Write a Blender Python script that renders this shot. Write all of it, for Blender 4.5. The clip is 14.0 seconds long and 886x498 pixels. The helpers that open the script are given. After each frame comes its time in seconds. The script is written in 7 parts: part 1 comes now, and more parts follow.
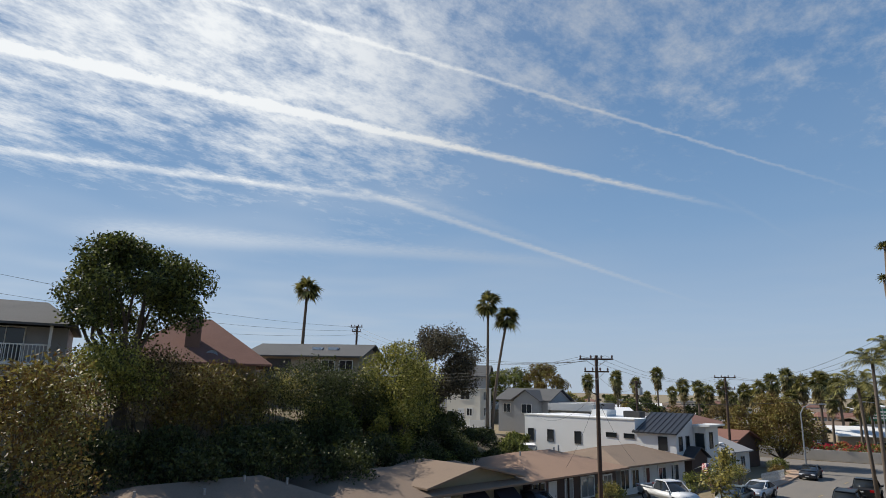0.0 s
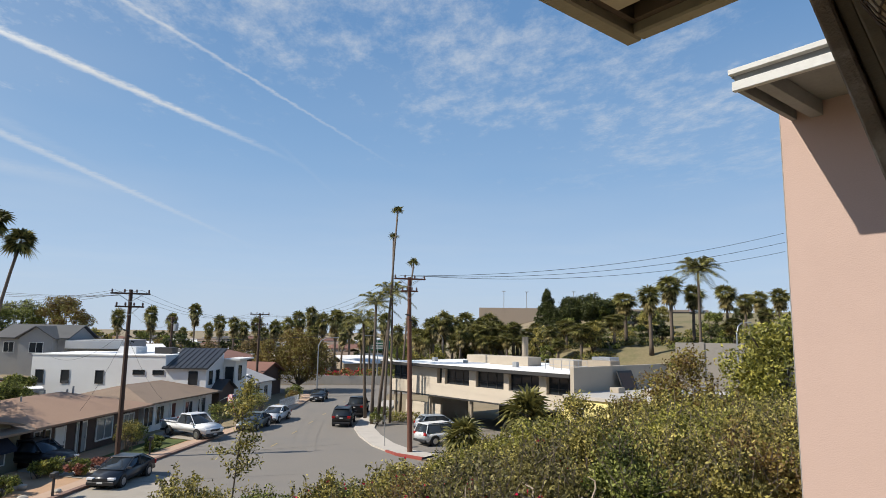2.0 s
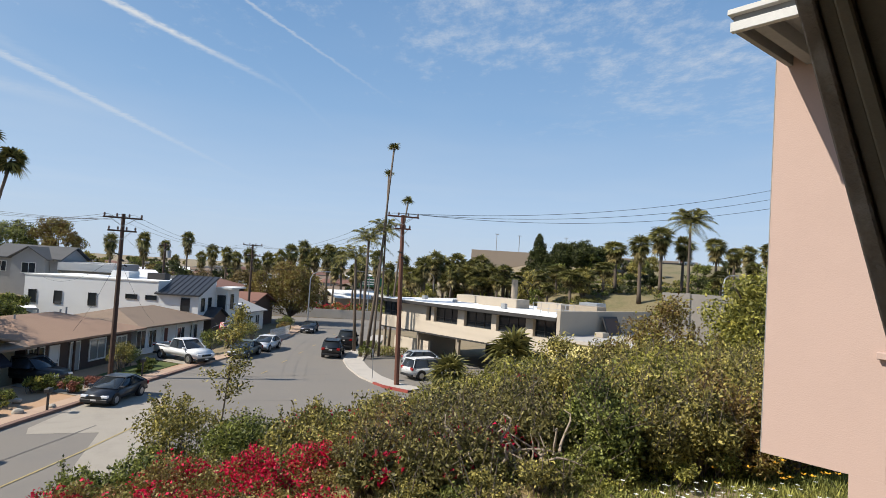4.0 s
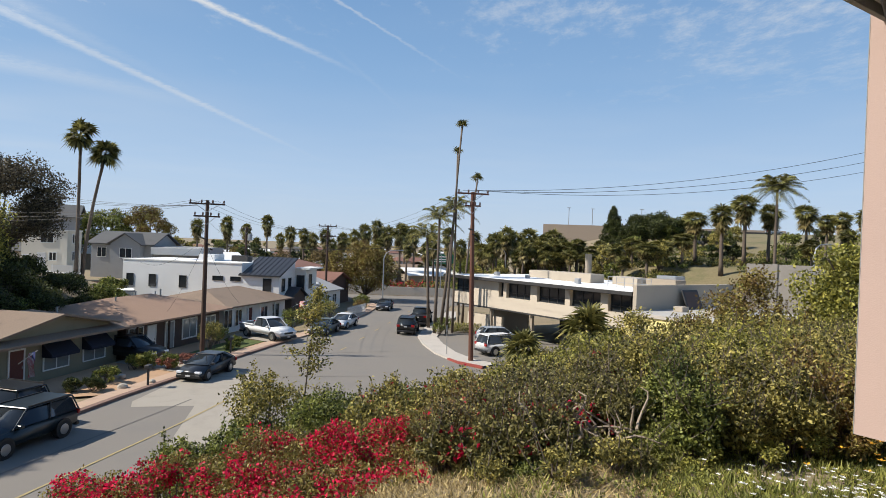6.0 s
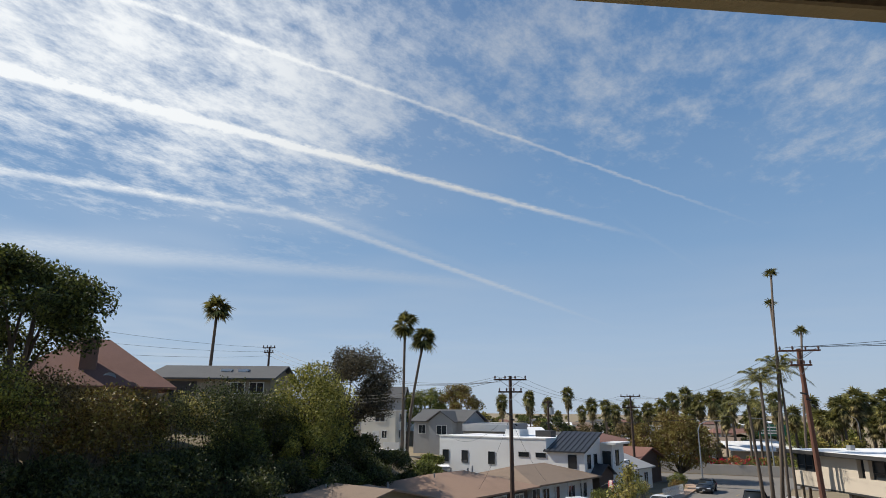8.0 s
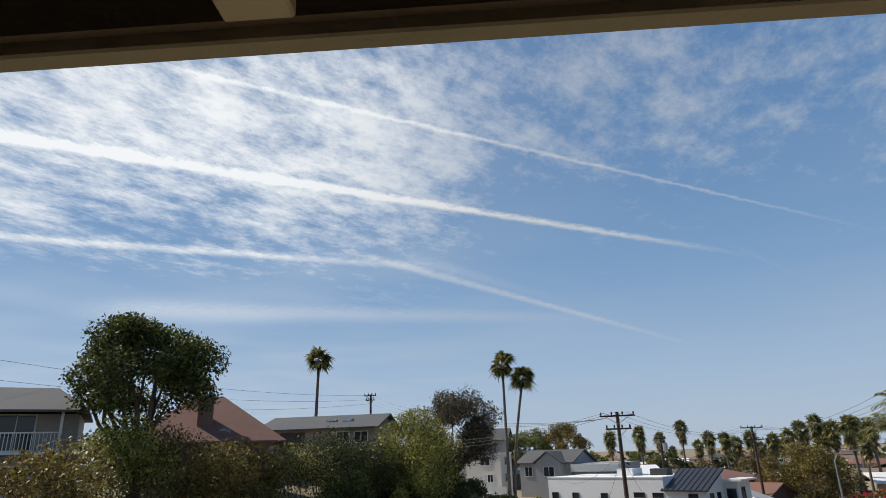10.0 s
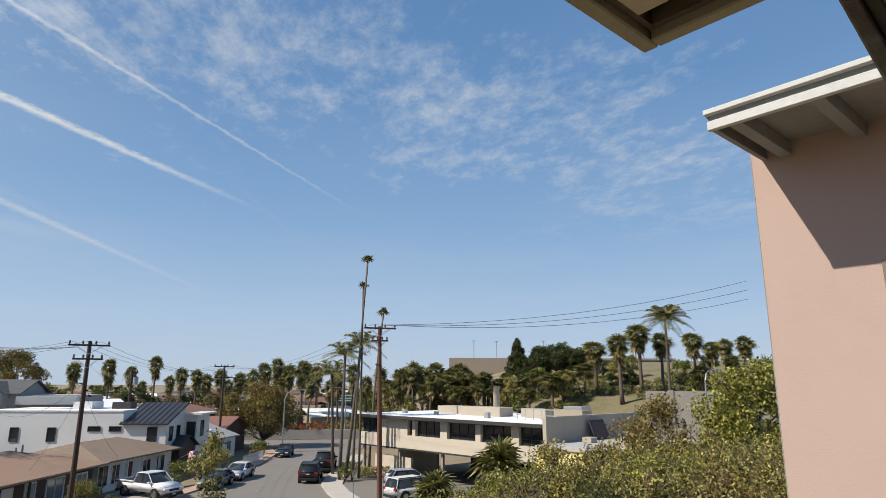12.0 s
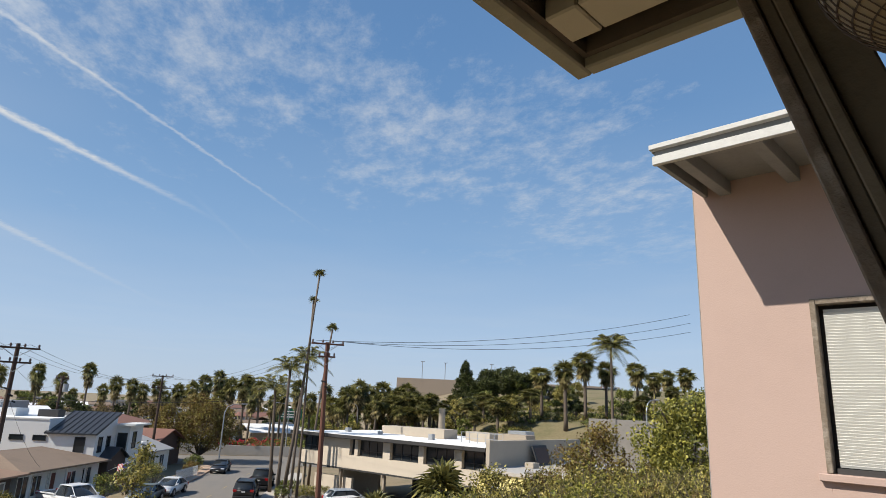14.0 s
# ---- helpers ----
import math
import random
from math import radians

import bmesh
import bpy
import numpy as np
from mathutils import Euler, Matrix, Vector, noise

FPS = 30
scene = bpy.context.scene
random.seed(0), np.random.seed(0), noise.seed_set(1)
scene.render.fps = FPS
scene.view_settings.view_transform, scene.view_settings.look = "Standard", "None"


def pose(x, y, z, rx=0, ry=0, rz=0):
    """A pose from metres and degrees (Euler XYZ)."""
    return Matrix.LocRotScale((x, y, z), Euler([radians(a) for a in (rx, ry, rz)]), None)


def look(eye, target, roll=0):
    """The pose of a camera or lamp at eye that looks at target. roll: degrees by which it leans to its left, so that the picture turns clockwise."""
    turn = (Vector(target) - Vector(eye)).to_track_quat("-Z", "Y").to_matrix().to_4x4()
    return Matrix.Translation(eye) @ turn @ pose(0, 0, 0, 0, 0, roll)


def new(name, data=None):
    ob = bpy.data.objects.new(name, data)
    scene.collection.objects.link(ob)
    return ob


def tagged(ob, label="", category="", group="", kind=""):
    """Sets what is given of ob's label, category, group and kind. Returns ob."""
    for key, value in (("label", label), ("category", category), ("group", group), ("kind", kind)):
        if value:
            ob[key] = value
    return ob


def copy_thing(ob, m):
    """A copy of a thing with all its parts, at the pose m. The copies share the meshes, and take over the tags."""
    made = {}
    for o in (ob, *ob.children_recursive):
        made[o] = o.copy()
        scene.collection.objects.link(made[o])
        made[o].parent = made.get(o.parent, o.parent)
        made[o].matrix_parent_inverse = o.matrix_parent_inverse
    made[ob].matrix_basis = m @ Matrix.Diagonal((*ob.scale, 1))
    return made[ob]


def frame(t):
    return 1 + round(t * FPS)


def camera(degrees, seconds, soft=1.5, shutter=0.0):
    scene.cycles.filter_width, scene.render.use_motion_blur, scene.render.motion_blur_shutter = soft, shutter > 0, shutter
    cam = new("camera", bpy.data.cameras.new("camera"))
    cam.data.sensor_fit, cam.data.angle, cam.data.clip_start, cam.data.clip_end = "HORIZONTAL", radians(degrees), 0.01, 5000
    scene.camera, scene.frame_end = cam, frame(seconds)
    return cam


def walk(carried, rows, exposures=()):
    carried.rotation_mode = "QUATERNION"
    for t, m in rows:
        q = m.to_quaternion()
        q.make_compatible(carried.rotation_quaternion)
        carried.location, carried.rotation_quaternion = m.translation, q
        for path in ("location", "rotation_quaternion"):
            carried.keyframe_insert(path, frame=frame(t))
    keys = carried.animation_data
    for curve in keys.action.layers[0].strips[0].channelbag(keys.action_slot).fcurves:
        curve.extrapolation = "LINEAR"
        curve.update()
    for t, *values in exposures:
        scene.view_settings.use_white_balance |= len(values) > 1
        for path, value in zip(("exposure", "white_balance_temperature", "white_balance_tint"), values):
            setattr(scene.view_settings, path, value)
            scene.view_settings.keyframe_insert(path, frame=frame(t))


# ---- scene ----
EYE = 9.0          # the eye's height over the street
cam = camera(71.75, 14.0, soft=0.65)


def aim(x, y, z, yaw, pitch, roll):
    """An eye that turns by yaw to its left, looks up by pitch and leans by roll."""
    return pose(x, y, EYE + z, 0, 0, yaw) @ pose(0, 0, 0, 90 + pitch) @ pose(0, 0, 0, 0, 0, roll)


PATH = [
    (0.0, -.006, .013, .042, 33.37, 12.85, 1.25),
    (0.5, -.007, .015, .050, 6.86, 11.19, 1.39),
    (1.0, .037, .017, .028, -1.00, 10.58, 0.26),
    (1.5, .024, .027, .054, -6.68, 8.01, -0.98),
    (2.0, .019, .029, .036, -7.57, 7.84, 0.90),
    (2.2, .022, .020, .026, -9.70, 3.78, 0.00),
    (4.3, .066, -.052, -.060, -8.70, 2.19, 4.22),
    (4.5, .068, -.059, -.064, -10.80, 2.20, 4.62),
    (5.0, .064, -.089, -.047, -9.78, 1.48, 3.37),
    (5.5, .068, -.080, -.030, -8.18, -1.04, 2.22),
    (6.0, .072, -.071, -.013, -1.80, -0.23, 2.20),
    (6.5, .087, -.078, -.007, 0.00, 4.69, -0.08),
    (7.0, .056, -.064, .019, 2.96, 10.43, -0.73),
    (7.5, .033, -.061, .048, 10.48, 14.43, -0.06),
    (8.0, .026, -.047, .034, 25.55, 14.88, 0.50),
    (8.2, .022, -.045, .038, 26.40, 15.17, -1.16),
    (10.3, -.045, -.016, .098, 34.40, 18.80, -1.70),
    (10.5, -.049, -.013, .100, 27.90, 17.05, -2.24),
    (10.8, -.070, .015, .065, 14.46, 14.98, -1.23),
    (11.0, -.085, .032, .045, 7.98, 13.47, -0.11),
    (11.5, -.100, .055, .008, -1.41, 12.12, 2.60),
    (12.0, -.089, .079, -.066, -10.44, 12.53, 0.27),
    (12.5, -.105, .105, -.105, -16.61, 11.81, 1.21),
    (13.0, -.083, .112, -.095, -17.35, 12.21, 3.05),
    (13.5, -.061, .116, -.081, -17.61, 13.15, 3.32),
    (14.0, -.024, .084, -.072, -14.73, 14.47, 2.52),
]
# the film's own exposure: lower towards the sun, higher towards the shaded window frame
LIGHT = [(0.0, -.16), (0.5, -.02), (1.5, .08), (2.2, .14), (4.3, .18), (6.5, .18), (7.0, .10), (7.5, .0), (8.2, -.14), (10.5, -.16), (11.0, -.02), (12.0, .04), (14.0, .08)]
walk(cam, [(row[0], aim(*row[1:])) for row in PATH], LIGHT)

# ---- sky, sun and exposure ----
SUN_AZ, SUN_EL = radians(-98.0), radians(42.3)      # from +y, clockwise positive
SUN_DIR = Vector((math.sin(SUN_AZ) * math.cos(SUN_EL), math.cos(SUN_AZ) * math.cos(SUN_EL), math.sin(SUN_EL)))


def node(tree, kind, **sockets):
    n = tree.nodes.new(kind)
    for key, value in sockets.items():
        n.inputs[int(key[1:]) if key[0] == "i" and key[1:].isdigit() else key.replace("_", " ")].default_value = value
    return n


def maths(tree, op, a, b=None, clamp=False):
    n = tree.nodes.new("ShaderNodeMath")
    n.operation, n.use_clamp = op, clamp
    for i, value in enumerate((a, b)):
        if value is None:
            continue
        if isinstance(value, (int, float)):
            n.inputs[i].default_value = value
        else:
            tree.links.new(value, n.inputs[i])
    return n.outputs[0]


def smooth(tree, value, lo, hi):
    n = tree.nodes.new("ShaderNodeMapRange")
    n.interpolation_type = "SMOOTHSTEP"
    tree.links.new(value, n.inputs[0])
    n.inputs[1].default_value, n.inputs[2].default_value = lo, hi
    return n.outputs[0]


def mixed(tree, fac, a, b, blend="MIX"):
    n = tree.nodes.new("ShaderNodeMixRGB")
    n.blend_type = blend
    for i, value in enumerate((fac, a, b)):
        if isinstance(value, (int, float)):
            n.inputs[i].default_value = value
        elif isinstance(value, tuple):
            n.inputs[i].default_value = (*value, 1)
        else:
            tree.links.new(value, n.inputs[i])
    return n.outputs[0]


def way(az, el):
    az, el = radians(az), radians(el)
    return Vector((math.sin(az) * math.cos(el), math.cos(az) * math.cos(el), math.sin(el)))


world = bpy.data.worlds.new("sky")
scene.world = world
world.use_nodes = True
wt = world.node_tree
wt.nodes.clear()
sky = wt.nodes.new("ShaderNodeTexSky")
sky.sky_type, sky.sun_disc = "NISHITA", False
sky.sun_elevation, sky.sun_rotation = SUN_EL, SUN_AZ
sky.air_density, sky.dust_density, sky.ozone_density = 1.0, 0.6, 1.5
coord = wt.nodes.new("ShaderNodeTexCoord").outputs["Generated"]
split = wt.nodes.new("ShaderNodeSeparateXYZ")
wt.links.new(coord, split.inputs[0])
up = split.outputs[2]


def plane_noise(scale, stretch, turn, detail, rough=0.6):
    """Noise on a flat cloud deck seen from below: the way divided by its height."""
    deep = maths(wt, "MAXIMUM", up, 0.06)
    comb = wt.nodes.new("ShaderNodeCombineXYZ")
    wt.links.new(maths(wt, "DIVIDE", split.outputs[0], deep), comb.inputs[0])
    wt.links.new(maths(wt, "DIVIDE", split.outputs[1], deep), comb.inputs[1])
    m = wt.nodes.new("ShaderNodeMapping")
    m.inputs["Rotation"].default_value = (0, 0, radians(turn))
    m.inputs["Scale"].default_value = (scale, scale * stretch, scale)
    wt.links.new(comb.outputs[0], m.inputs[0])
    n = node(wt, "ShaderNodeTexNoise", Scale=1.0, Detail=detail, Roughness=rough)
    wt.links.new(m.outputs[0], n.inputs["Vector"])
    return n.outputs[0]


def towards(direction):
    d = wt.nodes.new("ShaderNodeVectorMath")
    d.operation = "DOT_PRODUCT"
    wt.links.new(coord, d.inputs[0])
    d.inputs[1].default_value = direction
    return d.outputs["Value"]


ruffle = plane_noise(16.0, 1.0, 0, 4, 0.7)
wide = plane_noise(0.55, 1.0, 30, 2)


def contrail(a, b, width_a, width_b, strength):
    """A straight vapour trail between two ways (azimuth, elevation), by its great circle."""
    a, b = way(*a), way(*b)
    n = a.cross(b).normalized()
    mid = (a + b).normalized()
    along = n.cross(mid)
    run = maths(wt, "DIVIDE", towards(along), towards(mid))
    half = math.tan(a.angle(b) / 2)
    off = maths(wt, "ADD", towards(n), maths(wt, "MULTIPLY", maths(wt, "SUBTRACT", ruffle, 0.5), 0.010))
    far = wt.nodes.new("ShaderNodeMapRange")
    wt.links.new(run, far.inputs[0])
    for i, value in enumerate((-half, half, width_a, width_b)):
        far.inputs[i + 1].default_value = value
    near = maths(wt, "DIVIDE", maths(wt, "ABSOLUTE", off), far.outputs[0])
    body = maths(wt, "SUBTRACT", 1.0, smooth(wt, near, 0.0, 1.0))
    ends = maths(wt, "MULTIPLY", smooth(wt, run, -half - .12, -half + .02), maths(wt, "SUBTRACT", 1.0, smooth(wt, run, half - .30, half + .02)))
    front = smooth(wt, towards(mid), 0.0, 0.2)
    patchy = maths(wt, "ADD", 0.35, maths(wt, "MULTIPLY", ruffle, 1.3))
    return maths(wt, "MULTIPLY", maths(wt, "MULTIPLY", maths(wt, "MULTIPLY", body, ends), maths(wt, "MULTIPLY", front, patchy)), strength)


trails = [contrail((-75, 24.3), (-7.0, 15.45), .014, .0050, .80), contrail((-58, 32.7), (3.6, 15.0), .0075, .0026, .36),
          contrail((-73, 16.9), (-33, 16.7), .009, .009, .5), contrail((-38, 17.1), (-9, 7.1), .010, .0030, .40),
          contrail((-34, 16.9), (-19, 11.6), .016, .008, .16),
          contrail((-62, 12.2), (-19, 11.3), .024, .012, .26), contrail((-4.5, 14.0), (-1.3, 11.5), .005, .003, .2),
          contrail((-7, 15.4), (-4, 14.2), .006, .005, .2)]
# rippled high cloud, thickest towards the sun, with a feathered band to the east
streak = plane_noise(7.5, 0.6, 25, 10, 0.72)
puff = plane_noise(1.7, 0.75, -15, 6, 0.6)
sunny = smooth(wt, towards(way(-62, 31)), 0.86, 1.0)
band = maths(wt, "SUBTRACT", 1.0, smooth(wt, maths(wt, "ABSOLUTE", towards(way(-45, 31).cross(way(34, 17)).normalized())), 0.02, 0.23))
cover = maths(wt, "ADD", maths(wt, "MULTIPLY", sunny, 0.085), maths(wt, "MULTIPLY", band, 0.17))
cover = maths(wt, "ADD", cover, maths(wt, "MULTIPLY", smooth(wt, towards(way(-43, 18.5)), 0.965, 1.0), 0.12))
cover = maths(wt, "ADD", cover, maths(wt, "MULTIPLY", smooth(wt, towards(way(-26, 33)), 0.90, 1.0), 0.06))
cloud = maths(wt, "ADD", maths(wt, "ADD", maths(wt, "MULTIPLY", streak, 0.75), maths(wt, "MULTIPLY", puff, 0.50)), cover)
cloud = maths(wt, "MULTIPLY", smooth(wt, cloud, 0.675, 1.05), smooth(wt, up, 0.15, 0.36))
cloud = maths(wt, "MULTIPLY", cloud, maths(wt, "ADD", 0.60, maths(wt, "MULTIPLY", sunny, 0.38)))
veil = maths(wt, "MULTIPLY", smooth(wt, wide, 0.35, 0.8), maths(wt, "ADD", 0.08, maths(wt, "MULTIPLY", smooth(wt, towards(way(-55, 20)), 0.8, 1.0), 0.14)))
white = maths(wt, "MAXIMUM", maths(wt, "MAXIMUM", cloud, veil), 0.0)
for trail in trails:
    white = maths(wt, "ADD", white, trail)
white = maths(wt, "MULTIPLY", white, smooth(wt, up, 0.0, 0.06), True)
glow = maths(wt, "ADD", 0.78, maths(wt, "MULTIPLY", smooth(wt, towards(way(-66, 34)), 0.75, 1.0), 0.42))
# clear sky: a physical sky, with the clean blue of sea air towards the horizon
ramp = wt.nodes.new("ShaderNodeValToRGB")
wt.links.new(up, ramp.inputs[0])
stops = ((0.0, (.57, .69, .85)), (0.10, (.475, .64, .87)), (0.25, (.285, .480, .765)), (0.45, (.155, .330, .625)), (1.0, (.06, .155, .39)))
while len(ramp.color_ramp.elements) < len(stops):
    ramp.color_ramp.elements.new(0.5)
for el_, (where, colour_) in zip(ramp.color_ramp.elements, stops):
    el_.position = where
for el_, (where, colour_) in zip(ramp.color_ramp.elements, stops):
    el_.position, el_.color = where, (*colour_, 1)
SKY = 0.085
nishita = mixed(wt, 1.0, sky.outputs[0], (SKY, SKY, SKY), "MULTIPLY")
blue = mixed(wt, 0.85, nishita, ramp.outputs[0])
cloud_colour = mixed(wt, 1.0, (0.95, 0.98, 1.0), glow, "MULTIPLY")
back = node(wt, "ShaderNodeBackground", Strength=0.88)
wt.links.new(mixed(wt, white, blue, cloud_colour), back.inputs[0])
wt.links.new(back.outputs[0], wt.nodes.new("ShaderNodeOutputWorld").inputs[0])

sun_data = bpy.data.lights.new("sun", "SUN")
sun_data.energy, sun_data.angle, sun_data.color = 5.6, radians(0.53), (1.0, 0.93, 0.82)
sun = new("sun", sun_data)
sun.matrix_basis = look((0, 0, 60), Vector((0, 0, 60)) - SUN_DIR)

# ---- materials ----
def material(name, colour, rough=0.8, metal=0.0, vary=0.12, grain=40.0, bump=0.15, stain=0.1, stain_scale=1.5, island=0.0, objects=0.0, spec=0.5, second=None):
    """A painted, mineral or woody surface: a base colour with fine grain and broad stains, and relief by the grain."""
    m = bpy.data.materials.new(name)
    m.use_nodes = True
    t = m.node_tree
    b = t.nodes["Principled BSDF"]
    b.inputs["Roughness"].default_value, b.inputs["Metallic"].default_value = rough, metal
    b.inputs["Specular IOR Level"].default_value = spec
    tex = t.nodes.new("ShaderNodeTexCoord").outputs["Object"]
    fine = node(t, "ShaderNodeTexNoise", Scale=grain, Detail=4.0, Roughness=0.6)
    broad = node(t, "ShaderNodeTexNoise", Scale=stain_scale, Detail=5.0, Roughness=0.65)
    t.links.new(tex, fine.inputs["Vector"]), t.links.new(tex, broad.inputs["Vector"])
    c = Vector(colour)
    low, high = tuple(c * (1 - vary)), tuple(c * (1 + vary))
    col = mixed(t, fine.outputs[0], low, high)
    dark = tuple(c * 0.55) if second is None else second
    col = mixed(t, maths(t, "MULTIPLY", smooth(t, broad.outputs[0], 0.45, 0.75), stain), col, dark)
    for amount, source in ((island, "ShaderNodeNewGeometry"), (objects, "ShaderNodeObjectInfo")):
        if amount:
            rnd = t.nodes.new(source).outputs["Random Per Island" if source.endswith("Geometry") else "Random"]
            hsv = node(t, "ShaderNodeHueSaturation")
            t.links.new(maths(t, "ADD", 0.5 - amount * 0.06, maths(t, "MULTIPLY", rnd, amount * 0.12)), hsv.inputs["Hue"])
            t.links.new(maths(t, "ADD", 1 - amount, maths(t, "MULTIPLY", rnd, 2 * amount)), hsv.inputs["Value"])
            t.links.new(col, hsv.inputs["Color"])
            col = hsv.outputs[0]
    t.links.new(col, b.inputs["Base Color"])
    if bump:
        bp = node(t, "ShaderNodeBump", Strength=bump, Distance=0.02)
        t.links.new(fine.outputs[0], bp.inputs["Height"])
        t.links.new(bp.outputs[0], b.inputs["Normal"])
    return m


def leafy(name, colour, second, thin=0.24, rough=0.55):
    """Leaves: two tints over the islands, a little light through them."""
    m = bpy.data.materials.new(name)
    m.use_nodes = True
    t = m.node_tree
    b = t.nodes["Principled BSDF"]
    rnd = t.nodes.new("ShaderNodeNewGeometry").outputs["Random Per Island"]
    tex = t.nodes.new("ShaderNodeTexCoord").outputs["Object"]
    broad = node(t, "ShaderNodeTexNoise", Scale=1.3, Detail=3.0)
    t.links.new(tex, broad.inputs["Vector"])
    fac = maths(t, "ADD", maths(t, "MULTIPLY", rnd, 0.7), maths(t, "MULTIPLY", maths(t, "SUBTRACT", broad.outputs[0], 0.4), 1.6), True)
    col = mixed(t, fac, colour, second)
    hsv = node(t, "ShaderNodeHueSaturation")
    t.links.new(maths(t, "ADD", 0.40, maths(t, "MULTIPLY", rnd, 1.25)), hsv.inputs["Value"])
    t.links.new(col, hsv.inputs["Color"])
    t.links.new(hsv.outputs[0], b.inputs["Base Color"])
    b.inputs["Roughness"].default_value, b.inputs["Specular IOR Level"].default_value = rough, 0.35
    lit = t.nodes.new("ShaderNodeBsdfTranslucent")
    t.links.new(hsv.outputs[0], lit.inputs[0])
    mix = node(t, "ShaderNodeMixShader", Fac=thin)
    t.links.new(b.outputs[0], mix.inputs[1]), t.links.new(lit.outputs[0], mix.inputs[2])
    t.links.new(mix.outputs[0], t.nodes["Material Output"].inputs[0])
    return m


def shiny(name, colour, rough, metal=0.0, coat=0.0):
    m = bpy.data.materials.new(name)
    m.use_nodes = True
    b = m.node_tree.nodes["Principled BSDF"]
    b.inputs["Base Color"].default_value = (*colour, 1)
    b.inputs["Roughness"].default_value, b.inputs["Metallic"].default_value = rough, metal
    b.inputs["Coat Weight"].default_value = coat
    return m


# ---- mesh helpers ----
def quick(name, verts, faces, mat, parent=None, smooth_faces=False, label=""):
    me = bpy.data.meshes.new(name)
    me.from_pydata(verts, [], faces)
    me.materials.append(mat)
    if smooth_faces:
        me.polygons.foreach_set("use_smooth", [True] * len(me.polygons))
    ob = new(name, me)
    ob.parent = parent
    return tagged(ob, label)


def quads(name, corners, mat, parent=None):
    """Many loose quads from an array (n, 4, 3)."""
    n = len(corners)
    me = bpy.data.meshes.new(name)
    me.vertices.add(n * 4), me.loops.add(n * 4), me.polygons.add(n)
    me.vertices.foreach_set("co", np.asarray(corners, np.float32).ravel())
    me.loops.foreach_set("vertex_index", np.arange(n * 4, dtype=np.int32))
    me.polygons.foreach_set("loop_start", np.arange(0, n * 4, 4, dtype=np.int32))
    me.update()
    me.materials.append(mat)
    ob = new(name, me)
    ob.parent = parent
    return ob


def part(name, bm, mat, parent, label="", smooth_faces=False):
    me = bpy.data.meshes.new(name)
    bm.to_mesh(me)
    bm.free()
    me.materials.append(mat)
    if smooth_faces:
        me.polygons.foreach_set("use_smooth", [True] * len(me.polygons))
    ob = new(name, me)
    ob.parent = parent
    return tagged(ob, label)


def thing(name, m, label, category, group="", kind=""):
    ob = new(name)
    ob.empty_display_size = 0.2
    ob.matrix_basis = m
    return tagged(ob, label, category, group, kind)


def box(bm, x0, x1, y0, y1, z0, z1, bevel=0.0):
    made = bmesh.ops.create_cube(bm, size=1)["verts"]
    bmesh.ops.scale(bm, verts=made, vec=(x1 - x0, y1 - y0, z1 - z0))
    bmesh.ops.translate(bm, verts=made, vec=((x0 + x1) / 2, (y0 + y1) / 2, (z0 + z1) / 2))
    if bevel:
        edges = list({e for v in made for e in v.link_edges})
        bmesh.ops.bevel(bm, geom=edges, offset=bevel, segments=1, affect="EDGES")
    return bm


def boxed(x0, x1, y0, y1, z0, z1, bevel=0.0):
    return box(bmesh.new(), x0, x1, y0, y1, z0, z1, bevel)


def tube(points, radii, sides=8, cap=True):
    """Vertices and faces of a round rod along points."""
    points = [Vector(p) for p in points]
    verts, faces = [], []
    for i, p in enumerate(points):
        d = (points[min(i + 1, len(points) - 1)] - points[max(i - 1, 0)]).normalized()
        side = d.cross((0, 0, 1)) if abs(d.z) < 0.95 else d.cross((0, 1, 0))
        side.normalize()
        over = d.cross(side)
        r = radii[i] if isinstance(radii, (list, tuple)) else radii
        verts += [p + (side * math.cos(a) + over * math.sin(a)) * r for a in (2 * math.pi * k / sides for k in range(sides))]
        if i:
            s, e = (i - 1) * sides, i * sides
            faces += [(s + k, s + (k + 1) % sides, e + (k + 1) % sides, e + k) for k in range(sides)]
    if cap:
        faces += [tuple(range(sides))[::-1], tuple(range(len(verts) - sides, len(verts)))]
    return verts, faces


def many(pieces):
    """Joins (verts, faces) lists into one."""
    verts, faces = [], []
    for v, f in pieces:
        n = len(verts)
        verts += list(v)
        faces += [tuple(i + n for i in face) for face in f]
    return verts, faces


asphalt = material("asphalt", (0.198, 0.178, 0.154), 0.9, vary=0.2, grain=60, stain=0.35, stain_scale=0.25, bump=0.1, second=(0.15, 0.145, 0.14))
concrete = material("concrete", (0.46, 0.42, 0.37), 0.9, vary=0.12, grain=25, stain=0.3, stain_scale=0.6)
stucco_white = material("white_stucco", (0.72, 0.72, 0.71), 0.9, vary=0.04, grain=40, stain=0.12, stain_scale=0.4)
stucco_cream = material("cream_stucco", (0.53, 0.46, 0.37), 0.9, vary=0.05, grain=40, stain=0.15, stain_scale=0.4)
stucco_yellow = material("yellow_stucco", (0.78, 0.66, 0.28), 0.9, vary=0.05, grain=40, stain=0.12)
stucco_tan = material("tan_stucco", (0.30, 0.25, 0.19), 0.9, vary=0.08, grain=30, stain=0.2)
stucco_grey = material("grey_siding", (0.34, 0.34, 0.34), 0.85, vary=0.06, grain=30, stain=0.15)
olive_siding = material("olive_siding", (0.22, 0.20, 0.14), 0.85, vary=0.1, grain=30, stain=0.2)
